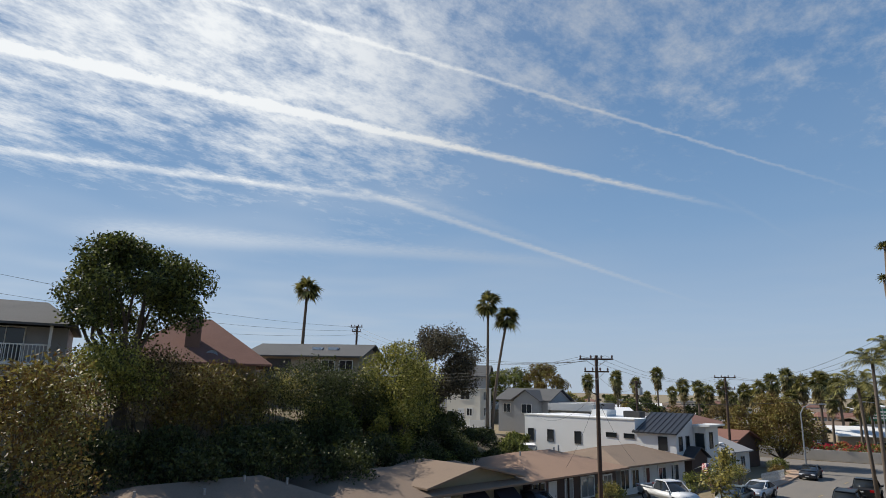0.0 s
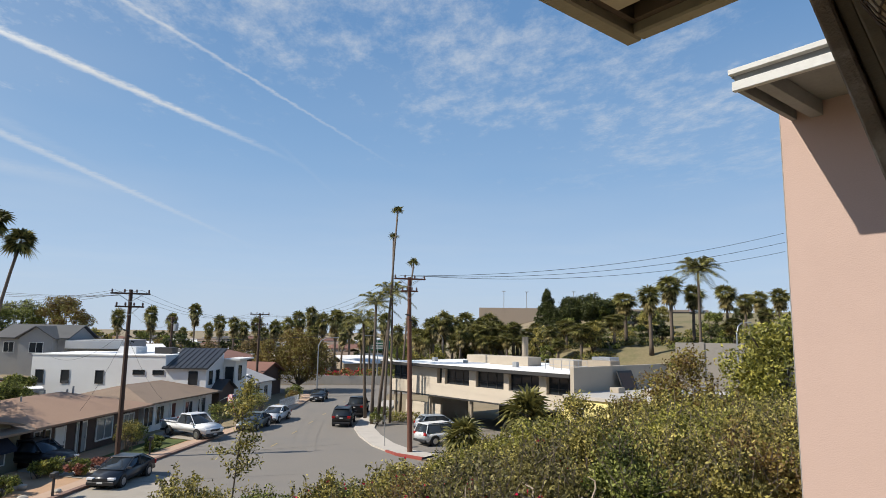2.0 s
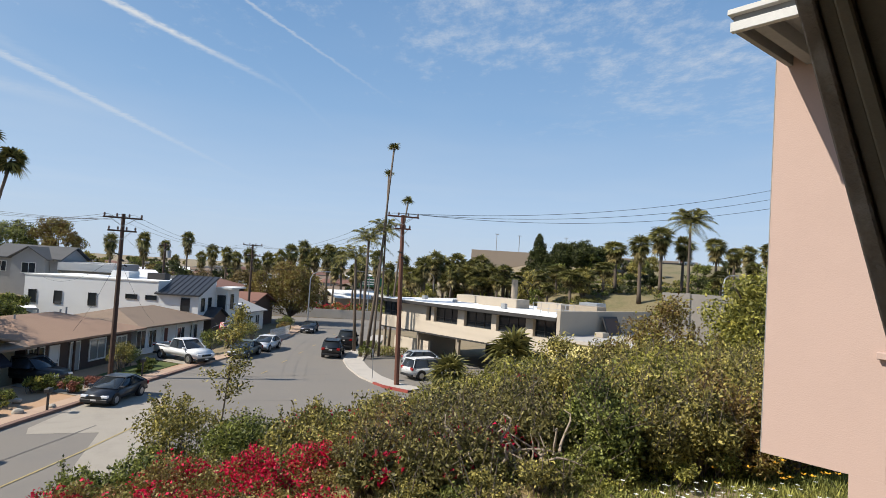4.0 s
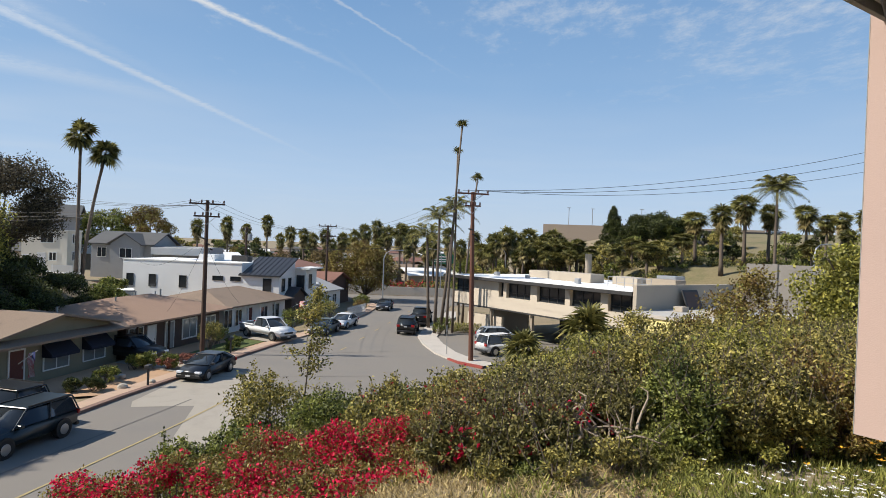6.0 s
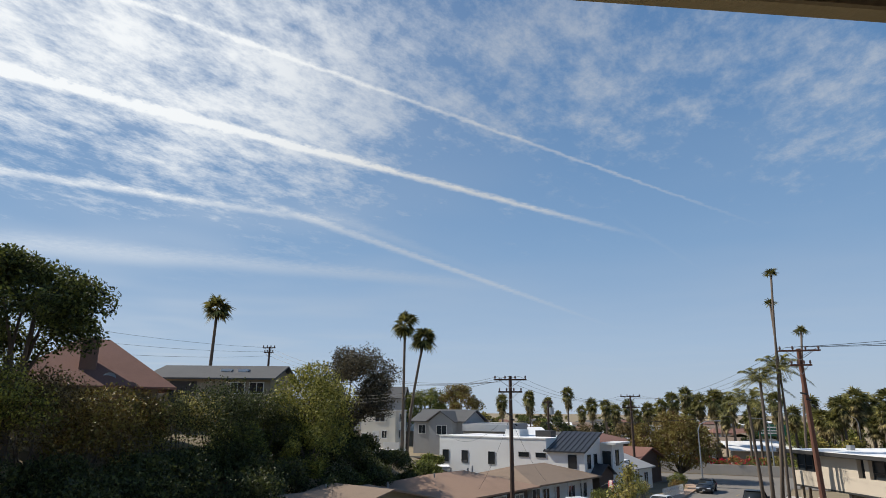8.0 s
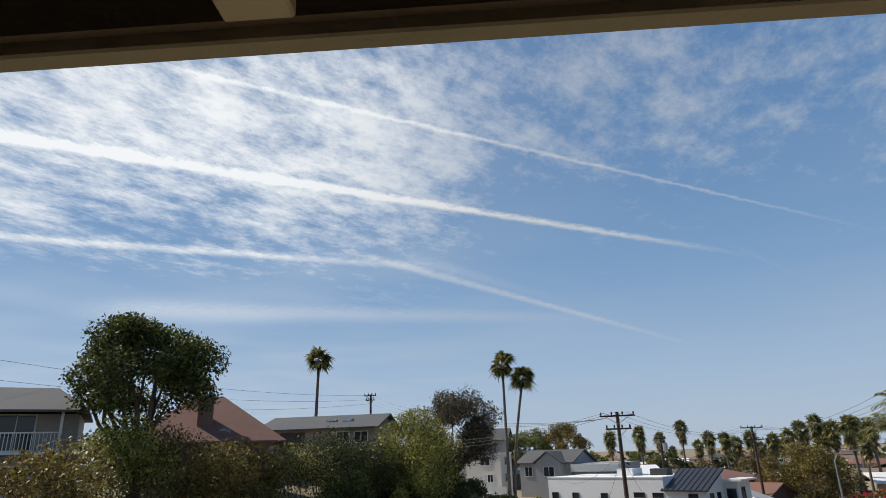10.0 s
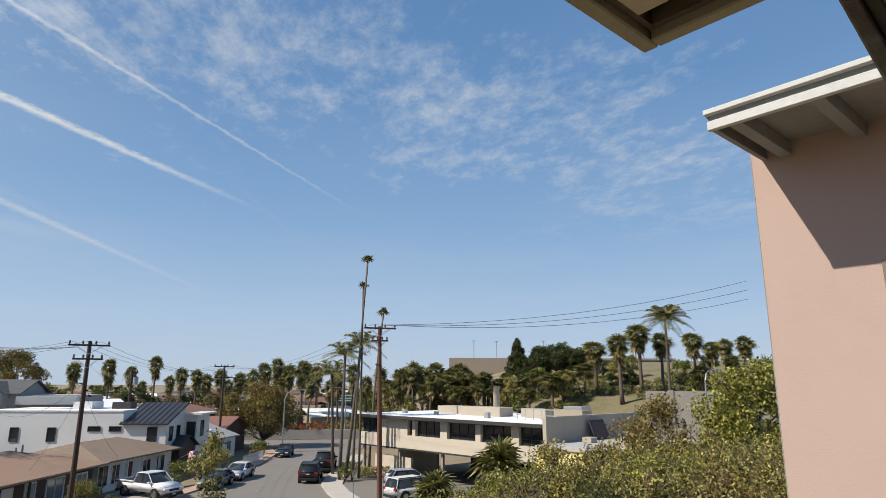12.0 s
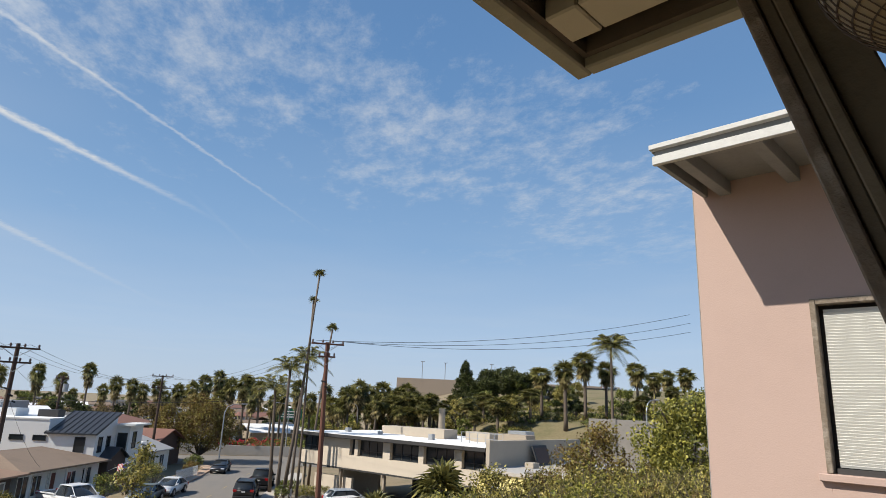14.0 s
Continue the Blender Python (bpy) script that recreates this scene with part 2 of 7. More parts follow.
brown_siding = material("brown_siding", (0.09, 0.06, 0.05), 0.8, vary=0.15, grain=30, stain=0.2)
roof_tan = material("tan_shingle", (0.32, 0.205, 0.14), 0.95, vary=0.25, grain=14, stain=0.3, stain_scale=0.5)
roof_brown = material("brown_shingle", (0.23, 0.168, 0.122), 0.95, vary=0.3, grain=14, stain=0.3, stain_scale=0.5)
roof_red = material("red_brown_shingle", (0.20, 0.10, 0.075), 0.95, vary=0.25, grain=14, stain=0.3, stain_scale=0.5)
roof_grey = material("grey_shingle", (0.10, 0.10, 0.10), 0.95, vary=0.25, grain=14, stain=0.3, stain_scale=0.5)
roof_white = material("white_roof_coating", (0.80, 0.80, 0.79), 0.8, vary=0.06, grain=8, stain=0.12, stain_scale=0.3)
trim_white = material("white_trim", (0.70, 0.69, 0.66), 0.6, vary=0.04, grain=30, stain=0.08, bump=0.05)
dark_trim = material("dark_trim", (0.035, 0.033, 0.032), 0.6, vary=0.1, grain=30, bump=0.05)
wood_dark = material("creosoted_wood", (0.065, 0.038, 0.026), 0.85, vary=0.3, grain=25, stain=0.3, stain_scale=3)
wood_red = material("weathered_red_wood", (0.13, 0.055, 0.035), 0.85, vary=0.3, grain=25, stain=0.3, stain_scale=3)
metal_grey = material("galvanised_metal", (0.34, 0.35, 0.36), 0.5, 0.6, vary=0.08, grain=20, bump=0.03)
rubber = material("tyre_rubber", (0.02, 0.02, 0.02), 0.85, bump=0.05)
glass_dark = shiny("dark_window_glass", (0.025, 0.03, 0.035), 0.06)
soil = material("dry_soil", (0.25, 0.195, 0.12), 0.95, vary=0.3, grain=10, stain=0.5, stain_scale=0.5, second=(0.10, 0.11, 0.045))
bark = material("bark", (0.11, 0.085, 0.065), 0.9, vary=0.3, grain=20, stain=0.3, stain_scale=3, bump=0.4)
palm_bark = material("palm_bark", (0.12, 0.092, 0.07), 0.9, vary=0.25, grain=14, stain=0.3, stain_scale=2, bump=0.4)
leaf_green = leafy("green_leaf", (0.048, 0.070, 0.018), (0.24, 0.25, 0.055))
leaf_olive = leafy("olive_leaf", (0.080, 0.084, 0.024), (0.38, 0.315, 0.085))
leaf_dark = leafy("dark_leaf", (0.028, 0.040, 0.013), (0.085, 0.095, 0.026), 0.3)
leaf_yellow = leafy("yellow_green_leaf", (0.14, 0.155, 0.028), (0.32, 0.285, 0.06))
leaf_brown = leafy("brown_leaf", (0.10, 0.07, 0.03), (0.20, 0.15, 0.055))
leaf_rust = leafy("rust_leaf", (0.19, 0.095, 0.03), (0.20, 0.185, 0.045))
leaf_red = leafy("crimson_bract", (0.44, 0.006, 0.030), (0.66, 0.016, 0.075), 0.4)
frond = leafy("palm_frond", (0.045, 0.058, 0.018), (0.24, 0.215, 0.065))
frond_dry = leafy("dry_frond", (0.11, 0.085, 0.035), (0.27, 0.215, 0.085))

# ---- ground ----
def step(v, lo, hi):
    k = np.clip((np.asarray(v, float) - lo) / (hi - lo), 0, 1)
    return k * k * (3 - 2 * k)


def ground_z(x, y):
    """The land's height: the street is level, with a bank below the house, a hill to the west and one to the north-east."""
    x, y = np.asarray(x, float), np.asarray(y, float)
    e = (x + 14) * 0.8 - (y - 8) * 0.6
    own = 6.3 * step(np.minimum(np.minimum(e, (41 - y) * 0.8), 30), -0.3, 13.5)
    west = 7.0 * step(-x, 25, 41) * (1 - 0.55 * step(y, 45, 80)) * (1 - step(y, 95, 150)) * step(y, -150, -60)
    q = x * 0.5 + y * 0.87
    east = 7.6 * step(q, 88, 112) * step(x - 0.12 * y, 2, 30) + 8.0 * step(q, 108, 190) * step(x - 0.12 * y, 5, 50) + 3 * step(x, 85, 200) * step(q, 100, 170)
    far = 1 - step(np.hypot(x, y), 500, 900)
    return (own * (y > -60) + west + east) * far


def axis(lo, hi, fine_lo, fine_hi, pitch):
    mid = list(np.arange(fine_lo, fine_hi + 1e-6, pitch))
    up_, down = [], []
    g, v = pitch, mid[-1]
    while v < hi:
        g *= 1.16
        v += g
        up_.append(v)
    g, v = pitch, mid[0]
    while v > lo:
        g *= 1.16
        v -= g
        down.append(v)
    return np.array(down[::-1] + mid + up_)


gx, gy = axis(-4500, 4500, -60, 120, 1.5), axis(-4500, 4500, -20, 180, 1.5)
GX, GY = np.meshgrid(gx, gy)
GZ = ground_z(GX, GY) - 0.06
nx, ny = len(gx), len(gy)
idx = np.arange(nx * ny).reshape(ny, nx)
soil_faces = np.stack([idx[:-1, :-1], idx[:-1, 1:], idx[1:, 1:], idx[1:, :-1]], -1).reshape(-1, 4).tolist()
ground = quick("ground", np.stack([GX, GY, GZ], -1).reshape(-1, 3).tolist(), soil_faces, soil, None, True)
tagged(ground, "dry earth with sparse weeds on the hillside and flats", "ground", kind="structure")


def flat(name, outline, z, mat, label, category, thick=0.0):
    """A paved area over the level ground, with an upright edge where it has thickness."""
    bm = bmesh.new()
    f = bm.faces.new([bm.verts.new((x, y, z)) for x, y in outline])
    if f.normal.z < 0:
        f.normal_flip()
    if thick:
        r = bmesh.ops.extrude_face_region(bm, geom=[f])
        bmesh.ops.translate(bm, verts=[v for v in r["geom"] if isinstance(v, bmesh.types.BMVert)], vec=(0, 0, -thick))
        bmesh.ops.recalc_face_normals(bm, faces=bm.faces)
    bmesh.ops.triangulate(bm, faces=[f for f in bm.faces if len(f.verts) > 4])
    ob = part(name, bm, mat, None)
    return tagged(ob, label, category, kind="structure")


def strip(name, left, right, z, mat, label, category, thick=0.0):
    """A paved band between two lines of as many points."""
    verts = [(*p, z) for p in left] + [(*p, z) for p in right]
    n = len(left)
    faces = [(i, n + i, n + i + 1, i + 1) for i in range(n - 1)]
    if thick:
        verts += [(x, y, z - thick) for x, y, z in verts]
        m = 2 * n
        faces += [(i + 1, m + i + 1, m + i, i) for i in range(n - 1)] + [(n + i, m + n + i, m + n + i + 1, n + i + 1) for i in range(n - 1)]
    return tagged(quick(name, verts, faces, mat), label, category, kind="structure")


def shifted(line, d):
    """The line moved by d to its right."""
    out = []
    for i, p in enumerate(line):
        a, b = Vector(line[max(i - 1, 0)]), Vector(line[min(i + 1, len(line) - 1)])
        t = (b - a).normalized()
        out.append((p[0] + t.y * d, p[1] - t.x * d))
    return out


KERB_W = [(-21.0, 5), (-19.0, 15), (-17.6, 25), (-16.1, 34.1), (-15.0, 39.2), (-13.7, 46), (-11.7, 54.7), (-9.6, 62), (-8.0, 70), (-6.8, 78.8), (-6.0, 88), (-7.5, 93.5)]
ROAD_E = [(-15, 5), (-9, 13), (-2, 22), (4, 31), (7, 38), (6.5, 43), (3.0, 47), (0.6, 54), (-0.2, 60), (0.6, 67), (2.2, 76), (4.5, 93.5)]
KERB_E = [(4.8, 45.6), (2.9, 47.4), (1.3, 51), (0.3, 55.5), (-0.2, 60), (0.4, 66), (1.8, 73), (3.5, 84)]
strip("road", KERB_W, ROAD_E, 0.0, asphalt, "worn grey asphalt street with a faded centre line", "road")
strip("cross_road", [(-60, 93.4), (-7.5, 93.4), (4.5, 93.4), (16, 92.5)], [(-60, 107), (-7.5, 108), (4.5, 109), (16, 108.5)], 0.004, asphalt, "wide grey asphalt cross street", "road")
strip("parking_lot", [(4.7, 45.6), (2.9, 50), (1.9, 55), (1.6, 60), (2.6, 66)], [(30, 40), (28, 46), (26, 52), (24, 60), (22, 68)], 0.008, asphalt, "asphalt parking lot below the office building", "parking lot")
pink_concrete = material("pinkish_concrete", (0.45, 0.315, 0.225), 0.9, vary=0.12, grain=20, stain=0.3, stain_scale=0.7)
strip("pavement", shifted(KERB_W, -1.25), KERB_W, 0.13, pink_concrete, "pinkish concrete pavement along the street", "pavement", .2)
strip("pavement", KERB_E, shifted(KERB_E, 1.9), 0.13, concrete, "pale concrete pavement round the corner", "pavement", .2)
brick_red = material("red_brick_edging", (0.21, 0.13, 0.10), 0.9, vary=0.2, grain=10, stain=0.2)
red_paint = material("red_kerb_paint", (0.30, 0.065, 0.05), 0.7, vary=0.1, grain=12, stain=0.3, stain_scale=2)
strip("kerb", shifted(KERB_W[2:7], -.32), shifted(KERB_W[2:7], .02), 0.15, brick_red, "red brick kerb edging", "kerb", .2)
strip("kerb", shifted(KERB_E[:2] + [(2.3, 48.6)], -.03), shifted(KERB_E[:2] + [(2.3, 48.6)], .16), 0.15, red_paint, "red painted kerb at the corner", "kerb", .2)
pale_patch = material("pale_concrete_patch", (0.335, 0.30, 0.25), 0.9, vary=0.12, grain=20, stain=0.3, stain_scale=0.8)
dark_patch = material("dark_asphalt_patch", (0.150, 0.138, 0.124), 0.9, vary=0.15, grain=40, stain=0.2)
line_paint = material("faded_yellow_line", (0.36, 0.28, 0.13), 0.8, vary=0.25, grain=6, stain=0.5, stain_scale=2, second=(0.2, 0.19, 0.15))
flat("road_patch", [(-15.3, 33.4), (-14.86, 32.3), (-11.8, 32.9), (-10.7, 27.1), (-10.2, 24.6), (-8.4, 27.4), (-9.2, 34.0), (-10.6, 40.6), (-13.2, 42.6), (-14.5, 41.0), (-15.0, 38.0)], 0.008, pale_patch, "pale concrete patch in the street", "road patch")
for near_, far_, wide_ in (((-15.6, 21.3), (-12.5, 34.2), .10), ((-13.4, 39.9), (-3.2, 41.6), .12), ((-8.2, 49.5), (-1.2, 52.0), .10)):
    flat("road_patch", [near_, far_, (far_[0] + wide_, far_[1] - .02), (near_[0] + wide_, near_[1] - .02)], 0.014, dark_patch, "dark sealed seam in the street", "road patch")
strip("road_line", [(-14.1, 17.0), (-13.29, 20.9), (-11.39, 29.6), (-10.64, 34.0)], [(-13.98, 17.0), (-13.17, 20.9), (-11.27, 29.6), (-10.52, 34.0)], 0.020, line_paint, "faded yellow centre line", "road line")
for k in range(7):
    a = 45 + 6.2 * k
    cx = -7.6 + (a - 45) * .155
    flat("road_line", [(cx, a), (cx + .3, a + 1.5), (cx + .42, a + 1.5), (cx + .12, a)], 0.012, line_paint, "faded yellow centre dash", "road line")
yard = material("tan_gravel", (0.43, 0.27, 0.16), 0.95, vary=0.25, grain=18, stain=0.3, stain_scale=0.7, second=(0.26, 0.19, 0.12))
lawn = leafy("lawn_grass", (0.05, 0.075, 0.02), (0.10, 0.12, 0.035), 0.1, 0.9)
strip("yard", [(-23.5, 31.5), (-22.4, 37), (-21.2, 43), (-19.8, 48), (-18.7, 53)], shifted(KERB_W, -1.27)[3:7] + [(-12.9, 56)], 0.06, yard, "tan gravel front yards with planting", "yard")
strip("lawn", [(-17.6, 47.5), (-16.9, 51.5), (-15.9, 55)], [(-15.3, 46.8), (-14.3, 51.0), (-13.6, 54.0)], 0.10, lawn, "small patch of green lawn", "lawn", .1)
strip("driveway", [(-24, 28), (-23.2, 33.0)], [(-17.2, 27), (-16.4, 32.4)], 0.10, pale_patch, "concrete driveway", "driveway")
strip("driveway", [(-21.0, 43.0), (-20.3, 46.4)], [(-15.0, 40.2), (-14.2, 44.0)], 0.10, pale_patch, "concrete driveway", "driveway")
strip("driveway", [(-17.4, 56.5), (-16.2, 60.5)], [(-12.9, 53.5), (-11.2, 58.0)], 0.12, pale_patch, "concrete driveway", "driveway")

hill_grass = material("dry_hill_grass", (0.19, 0.155, 0.08), 0.95, vary=0.35, grain=3, stain=0.85, stain_scale=.16, second=(0.075, 0.095, 0.03))
hx_, hy_ = np.meshgrid(np.arange(18, 122, 2.0), np.arange(72, 172, 2.0))
hz_ = ground_z(hx_, hy_)
ids_ = np.arange(hx_.size).reshape(hx_.shape)
cells = np.stack([ids_[:-1, :-1], ids_[:-1, 1:], ids_[1:, 1:], ids_[1:, :-1]], -1).reshape(-1, 4)
cells = [c for c in cells.tolist() if min(hz_.ravel()[c]) > 2.0]
tagged(quick("hillside_lawn", np.stack([hx_, hy_, hz_ + .05], -1).reshape(-1, 3).tolist(), cells, hill_grass, None, True), "dry olive grass on the planted hillside", "lawn", kind="structure")

# ---- the house one looks out of ----
HOME = pose(0, 0, EYE, 0, 0, 31)      # its front runs along x, its outside is +y
pink = material("pink_stucco", (0.44, 0.322, 0.275), 0.92, vary=0.05, grain=95, stain=0.12, stain_scale=1.2, bump=0.12)
eave_olive = material("olive_fascia_paint", (0.28, 0.26, 0.185), 0.75, vary=0.12, grain=18, stain=0.35, stain_scale=6, bump=0.25)
eave_brown = material("brown_soffit_boards", (0.105, 0.08, 0.055), 0.8, vary=0.2, grain=30, stain=0.3, stain_scale=4, bump=0.2)
eave_cream = material("cream_rafter_paint", (0.42, 0.375, 0.27), 0.75, vary=0.08, grain=20, stain=0.2, stain_scale=5, bump=0.15)
frame_worn = material("worn_window_frame_paint", (0.18, 0.142, 0.105), 0.8, vary=0.25, grain=30, stain=0.8, stain_scale=12, second=(0.34, 0.30, 0.25), bump=0.5)
frame_olive = material("olive_window_frame_paint", (0.135, 0.11, 0.072), 0.75, vary=0.15, grain=30, stain=0.3, stain_scale=8, bump=0.2)
frame_tan = material("tan_window_frame_paint", (0.16, 0.132, 0.088), 0.75, vary=0.15, grain=30, stain=0.3, stain_scale=8, bump=0.2)
# near-black colour that paints in the gloom of unlit rooms
room_dark = material("painted_room_gloom", (0.045, 0.036, 0.028), 0.9)
grey_paint = material("grey_eave_paint", (0.25, 0.25, 0.24), 0.7, vary=0.1, grain=22, stain=0.3, stain_scale=5, bump=0.25)
grey_light = material("pale_drip_edge", (0.50, 0.495, 0.47), 0.6, vary=0.08, grain=22, stain=0.25, stain_scale=6)
blind_white = material("white_blind_slats", (0.66, 0.65, 0.60), 0.6, vary=0.03, grain=30, stain=0.05, bump=0)
cane = material("woven_cane", (0.27, 0.205, 0.115), 0.7, vary=0.2, grain=40, stain=0.2)
cane_dark = material("dark_cane_binding", (0.07, 0.045, 0.025), 0.7, vary=0.2, grain=40)

roof_home = thing("eave", HOME, "overhanging eave with olive fascia and cream rafter ends", "eave", kind="structure")
part("fascia", boxed(-4.5, 1.10, .700, .737, .645, .80, .004), eave_olive, roof_home)
part("fascia", boxed(1.063, 1.10, -3.0, .6995, .645, .80, .004), eave_olive, roof_home)
part("soffit", boxed(-4.5, 1.0625, -3.0, .6995, .765, .80), eave_brown, roof_home)
part("lining_board", boxed(-4.5, 1.0625, .684, .6990, .668, .764), eave_brown, roof_home)
part("lining_board", boxed(1.046, 1.0620, -3.0, .683, .668, .764), eave_brown, roof_home)
for k in range(9):
    xr = .94 - .63 * k
    part("rafter", boxed(xr - .05, xr + .05, .612, .683, .662, .764, .004), eave_cream, roof_home)
    part("rafter", boxed(xr - .05, xr + .05, -3.0, .6095, .664, .764, .004), eave_cream, roof_home)
    if k == 0:
        part("batten", boxed(xr + .062, xr + .082, -3.0, .683, .70, .764), eave_cream, roof_home)
part("roof_deck", boxed(-4.55, 1.13, -3.05, .765, .802, .84), roof_grey, roof_home)

# The canted window: the glass leans outwards at the top
LEAN_Y, LEAN_C, JAMB_X = 0.262, 0.205, 0.984
window_home = thing("window_1", HOME @ pose(0, LEAN_C, 0, -math.degrees(math.atan(LEAN_Y)), 0, 0), "canted wooden window frame with worn brown paint, no bars", "window", kind="structure")
z_lo, z_hi = -1.15, 0.79
part("jamb", boxed(JAMB_X, JAMB_X + .06, -.024, .0, z_lo, z_hi, .003), frame_worn, window_home)
part("jamb", boxed(JAMB_X + .012, JAMB_X + .06, -.046, -.0245, z_lo, z_hi, .003), frame_olive, window_home)
part("jamb", boxed(JAMB_X - .002, JAMB_X + .06, -.066, -.0465, z_lo, z_hi, .003), frame_tan, window_home)
part("jamb", boxed(JAMB_X + .016, JAMB_X + .10, -.13, -.0665, z_lo, z_hi, .003), frame_olive, window_home)
part("jamb", boxed(-1.66, -1.60, -.12, .030, z_lo, z_hi, .003), frame_worn, window_home)
part("window_head", boxed(-1.6, JAMB_X, -.10, .03, z_hi - .04, z_hi), frame_olive, window_home)
part("window_sill", boxed(-1.66, JAMB_X + .1, -.15, .06, z_lo - .05, z_lo - .001), frame_olive, window_home)

# The room behind the eye, plain and closed, its gloom put into near-black walls
room = thing("room", HOME, "plain dim room behind the window", "room", kind="structure")
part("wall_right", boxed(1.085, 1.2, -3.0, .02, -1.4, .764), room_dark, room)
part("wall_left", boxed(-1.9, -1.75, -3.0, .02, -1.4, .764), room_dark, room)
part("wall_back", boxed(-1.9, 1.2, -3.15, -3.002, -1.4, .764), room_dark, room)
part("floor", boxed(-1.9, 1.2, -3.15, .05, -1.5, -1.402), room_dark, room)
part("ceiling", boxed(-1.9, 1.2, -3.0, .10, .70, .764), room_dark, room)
part("wall_front", boxed(-1.9, 1.2, -.12, .0, -2.8, -1.21), pink, room)
part("wall_front", boxed(-1.9, 1.2, -3.1, -.12, -2.8, -1.51), pink, room)

# A woven cane lampshade hangs in the corner by the window
shade_thing = thing("pendant_lamp", HOME @ pose(.70, .07, .405), "round woven cane lampshade hanging in the corner", "lamp")
ribs = []
for k in range(23):
    a = math.pi * (k / 22 - .5)
    ribs.append(tube([(.135 * math.cos(a) * math.cos(b), .135 * math.cos(a) * math.sin(b), .135 * math.sin(a)) for b in np.linspace(0, 2 * math.pi, 33)], .0012, 4, False))
v, f = many(ribs)
quick("cane_ring", v, f, cane_dark, shade_thing)
ribs = [tube([(.1365 * math.cos(a) * math.cos(b), .1365 * math.cos(a) * math.sin(b), .1365 * math.sin(a)) for a in np.linspace(-1.5, 1.5, 17)], .0009, 4, False) for b in np.linspace(0, 2 * math.pi, 61)]
v, f = many(ribs)
quick("cane_weave", v, f, cane_dark, shade_thing)
bm = bmesh.new()
bmesh.ops.create_uvsphere(bm, u_segments=28, v_segments=18, radius=.1345)
part("shade", bm, cane, shade_thing, smooth_faces=True)
v, f = tube([(0, 0, .13), (0, 0, .2)], .006, 6)
quick("cord", v, f, cane_dark, shade_thing)

# The wing across the gap
wing = thing("wing", HOME, "pink stucco wing with an overhanging grey roof", "house wing", kind="structure")
WX, WY = 4.95, 1.985
win_y0, win_y1, win_z0, win_z1 = .33, 1.19, -.39, .765
part("wall", boxed(WX, WX + .18, win_y1, WY, -1.25, 1.80), pink, wing)
part("wall", boxed(WX, WX + .18, win_y0, win_y1 - .0005, win_z1, 1.80), pink, wing)
part("wall", boxed(WX, WX + .18, win_y0, win_y1 - .0005, -1.25, win_z0), pink, wing)
part("wall", boxed(WX, WX + .18, -3.0, win_y0 - .0005, -1.25, 1.80), pink, wing)
part("wall", boxed(WX + .1805, WX + 4.0, WY - .18, WY, -1.25, 1.80), pink, wing)
part("wall", boxed(WX, WX + .18, -3.0, 1.40, -3.6, -1.2505), pink, wing)
part("wall", boxed(WX + .1805, WX + 4.0, 1.22, 1.40, -3.6, -1.2505), pink, wing)
part("floor_slab", boxed(WX + .1805, WX + 4.0, -3.0, WY - .181, -1.24, -1.1), pink, wing)
part("corner_bead", boxed(WX - .002, WX + .006, WY - .004, WY + .002, -1.25, 1.76), grey_paint, wing)
part("roof", boxed(4.055, WX + 4.3, -3.0, 1.92, 1.80, 1.84), grey_paint, wing)
part("fascia", boxed(4.012, 4.054, -3.0, 1.90, 1.685, 1.752, .004), grey_light, wing, "pale painted fascia board")
part("frieze", boxed(4.040, 4.0535, -3.0, 1.89, 1.7525, 1.7995), grey_paint, wing)
part("drip_edge", boxed(3.996, 4.0545, -3.0, 1.915, 1.80, 1.838, .003), grey_light, wing, "pale metal drip edge")
part("end_board", boxed(4.055, WX + 4.3, 1.86, 1.90, 1.70, 1.799, .003), grey_paint, wing)
for k in range(9):
    yk = 1.72 - .50 * k
    part("outrigger", boxed(4.055, WX - .002, yk - .045, yk + .045, 1.685, 1.799, .004), grey_paint, wing)
wing_window = thing("window_2", HOME, "framed window with lowered white blinds", "window", kind="structure")
fb = bmesh.new()
box(fb, WX - .012, WX + .08, win_y1 - .02, win_y1 + .018, win_z0, win_z1 + .02, .004)
box(fb, WX - .012, WX + .08, win_y0 - .018, win_y0 + .02, win_z0, win_z1 + .02, .004)
part("window_frame", fb, frame_worn, wing_window)
part("window_frame", boxed(WX - .012, WX + .08, win_y0 + .0205, win_y1 - .0205, win_z1 - .02, win_z1 + .02, .004), frame_worn, wing_window)
part("mullion", boxed(WX + .01, WX + .06, .69, .715, win_z0, win_z1 - .03), grey_paint, wing_window)
part("window_sill", boxed(WX - .05, WX + .10, win_y0 - .06, win_y1 + .06, win_z0 - .05, win_z0 - .001, .005), pink, wing_window)
part("rail", boxed(WX + .01, WX + .07, win_y0 + .041, win_y1 - .041, win_z0, win_z0 + .035), dark_trim, wing_window)
slat = bmesh.new()
box(slat, -.010, .010, win_y0 + .05, win_y1 - .05, -.0025, .0025)
bmesh.ops.rotate(slat, verts=slat.verts, cent=(0, 0, 0), matrix=Matrix.Rotation(radians(62), 3, "Y"))
first_slat = part("slat", slat, blind_white, wing_window)
first_slat.location = (WX + .06, 0, win_z0 + .05)
for k in range(1, 52):
    s = new("slat", first_slat.data)
    s.parent, s.location = wing_window, (WX + .06, 0, win_z0 + .05 + .0205 * k)
# dark sheet in place of the unlit room behind the slats
part("gloom_sheet", boxed(WX + .10, WX + .11, win_y0 + .001, win_y1 - .001, win_z0 + .001, win_z1 - .001), room_dark, wing_window)


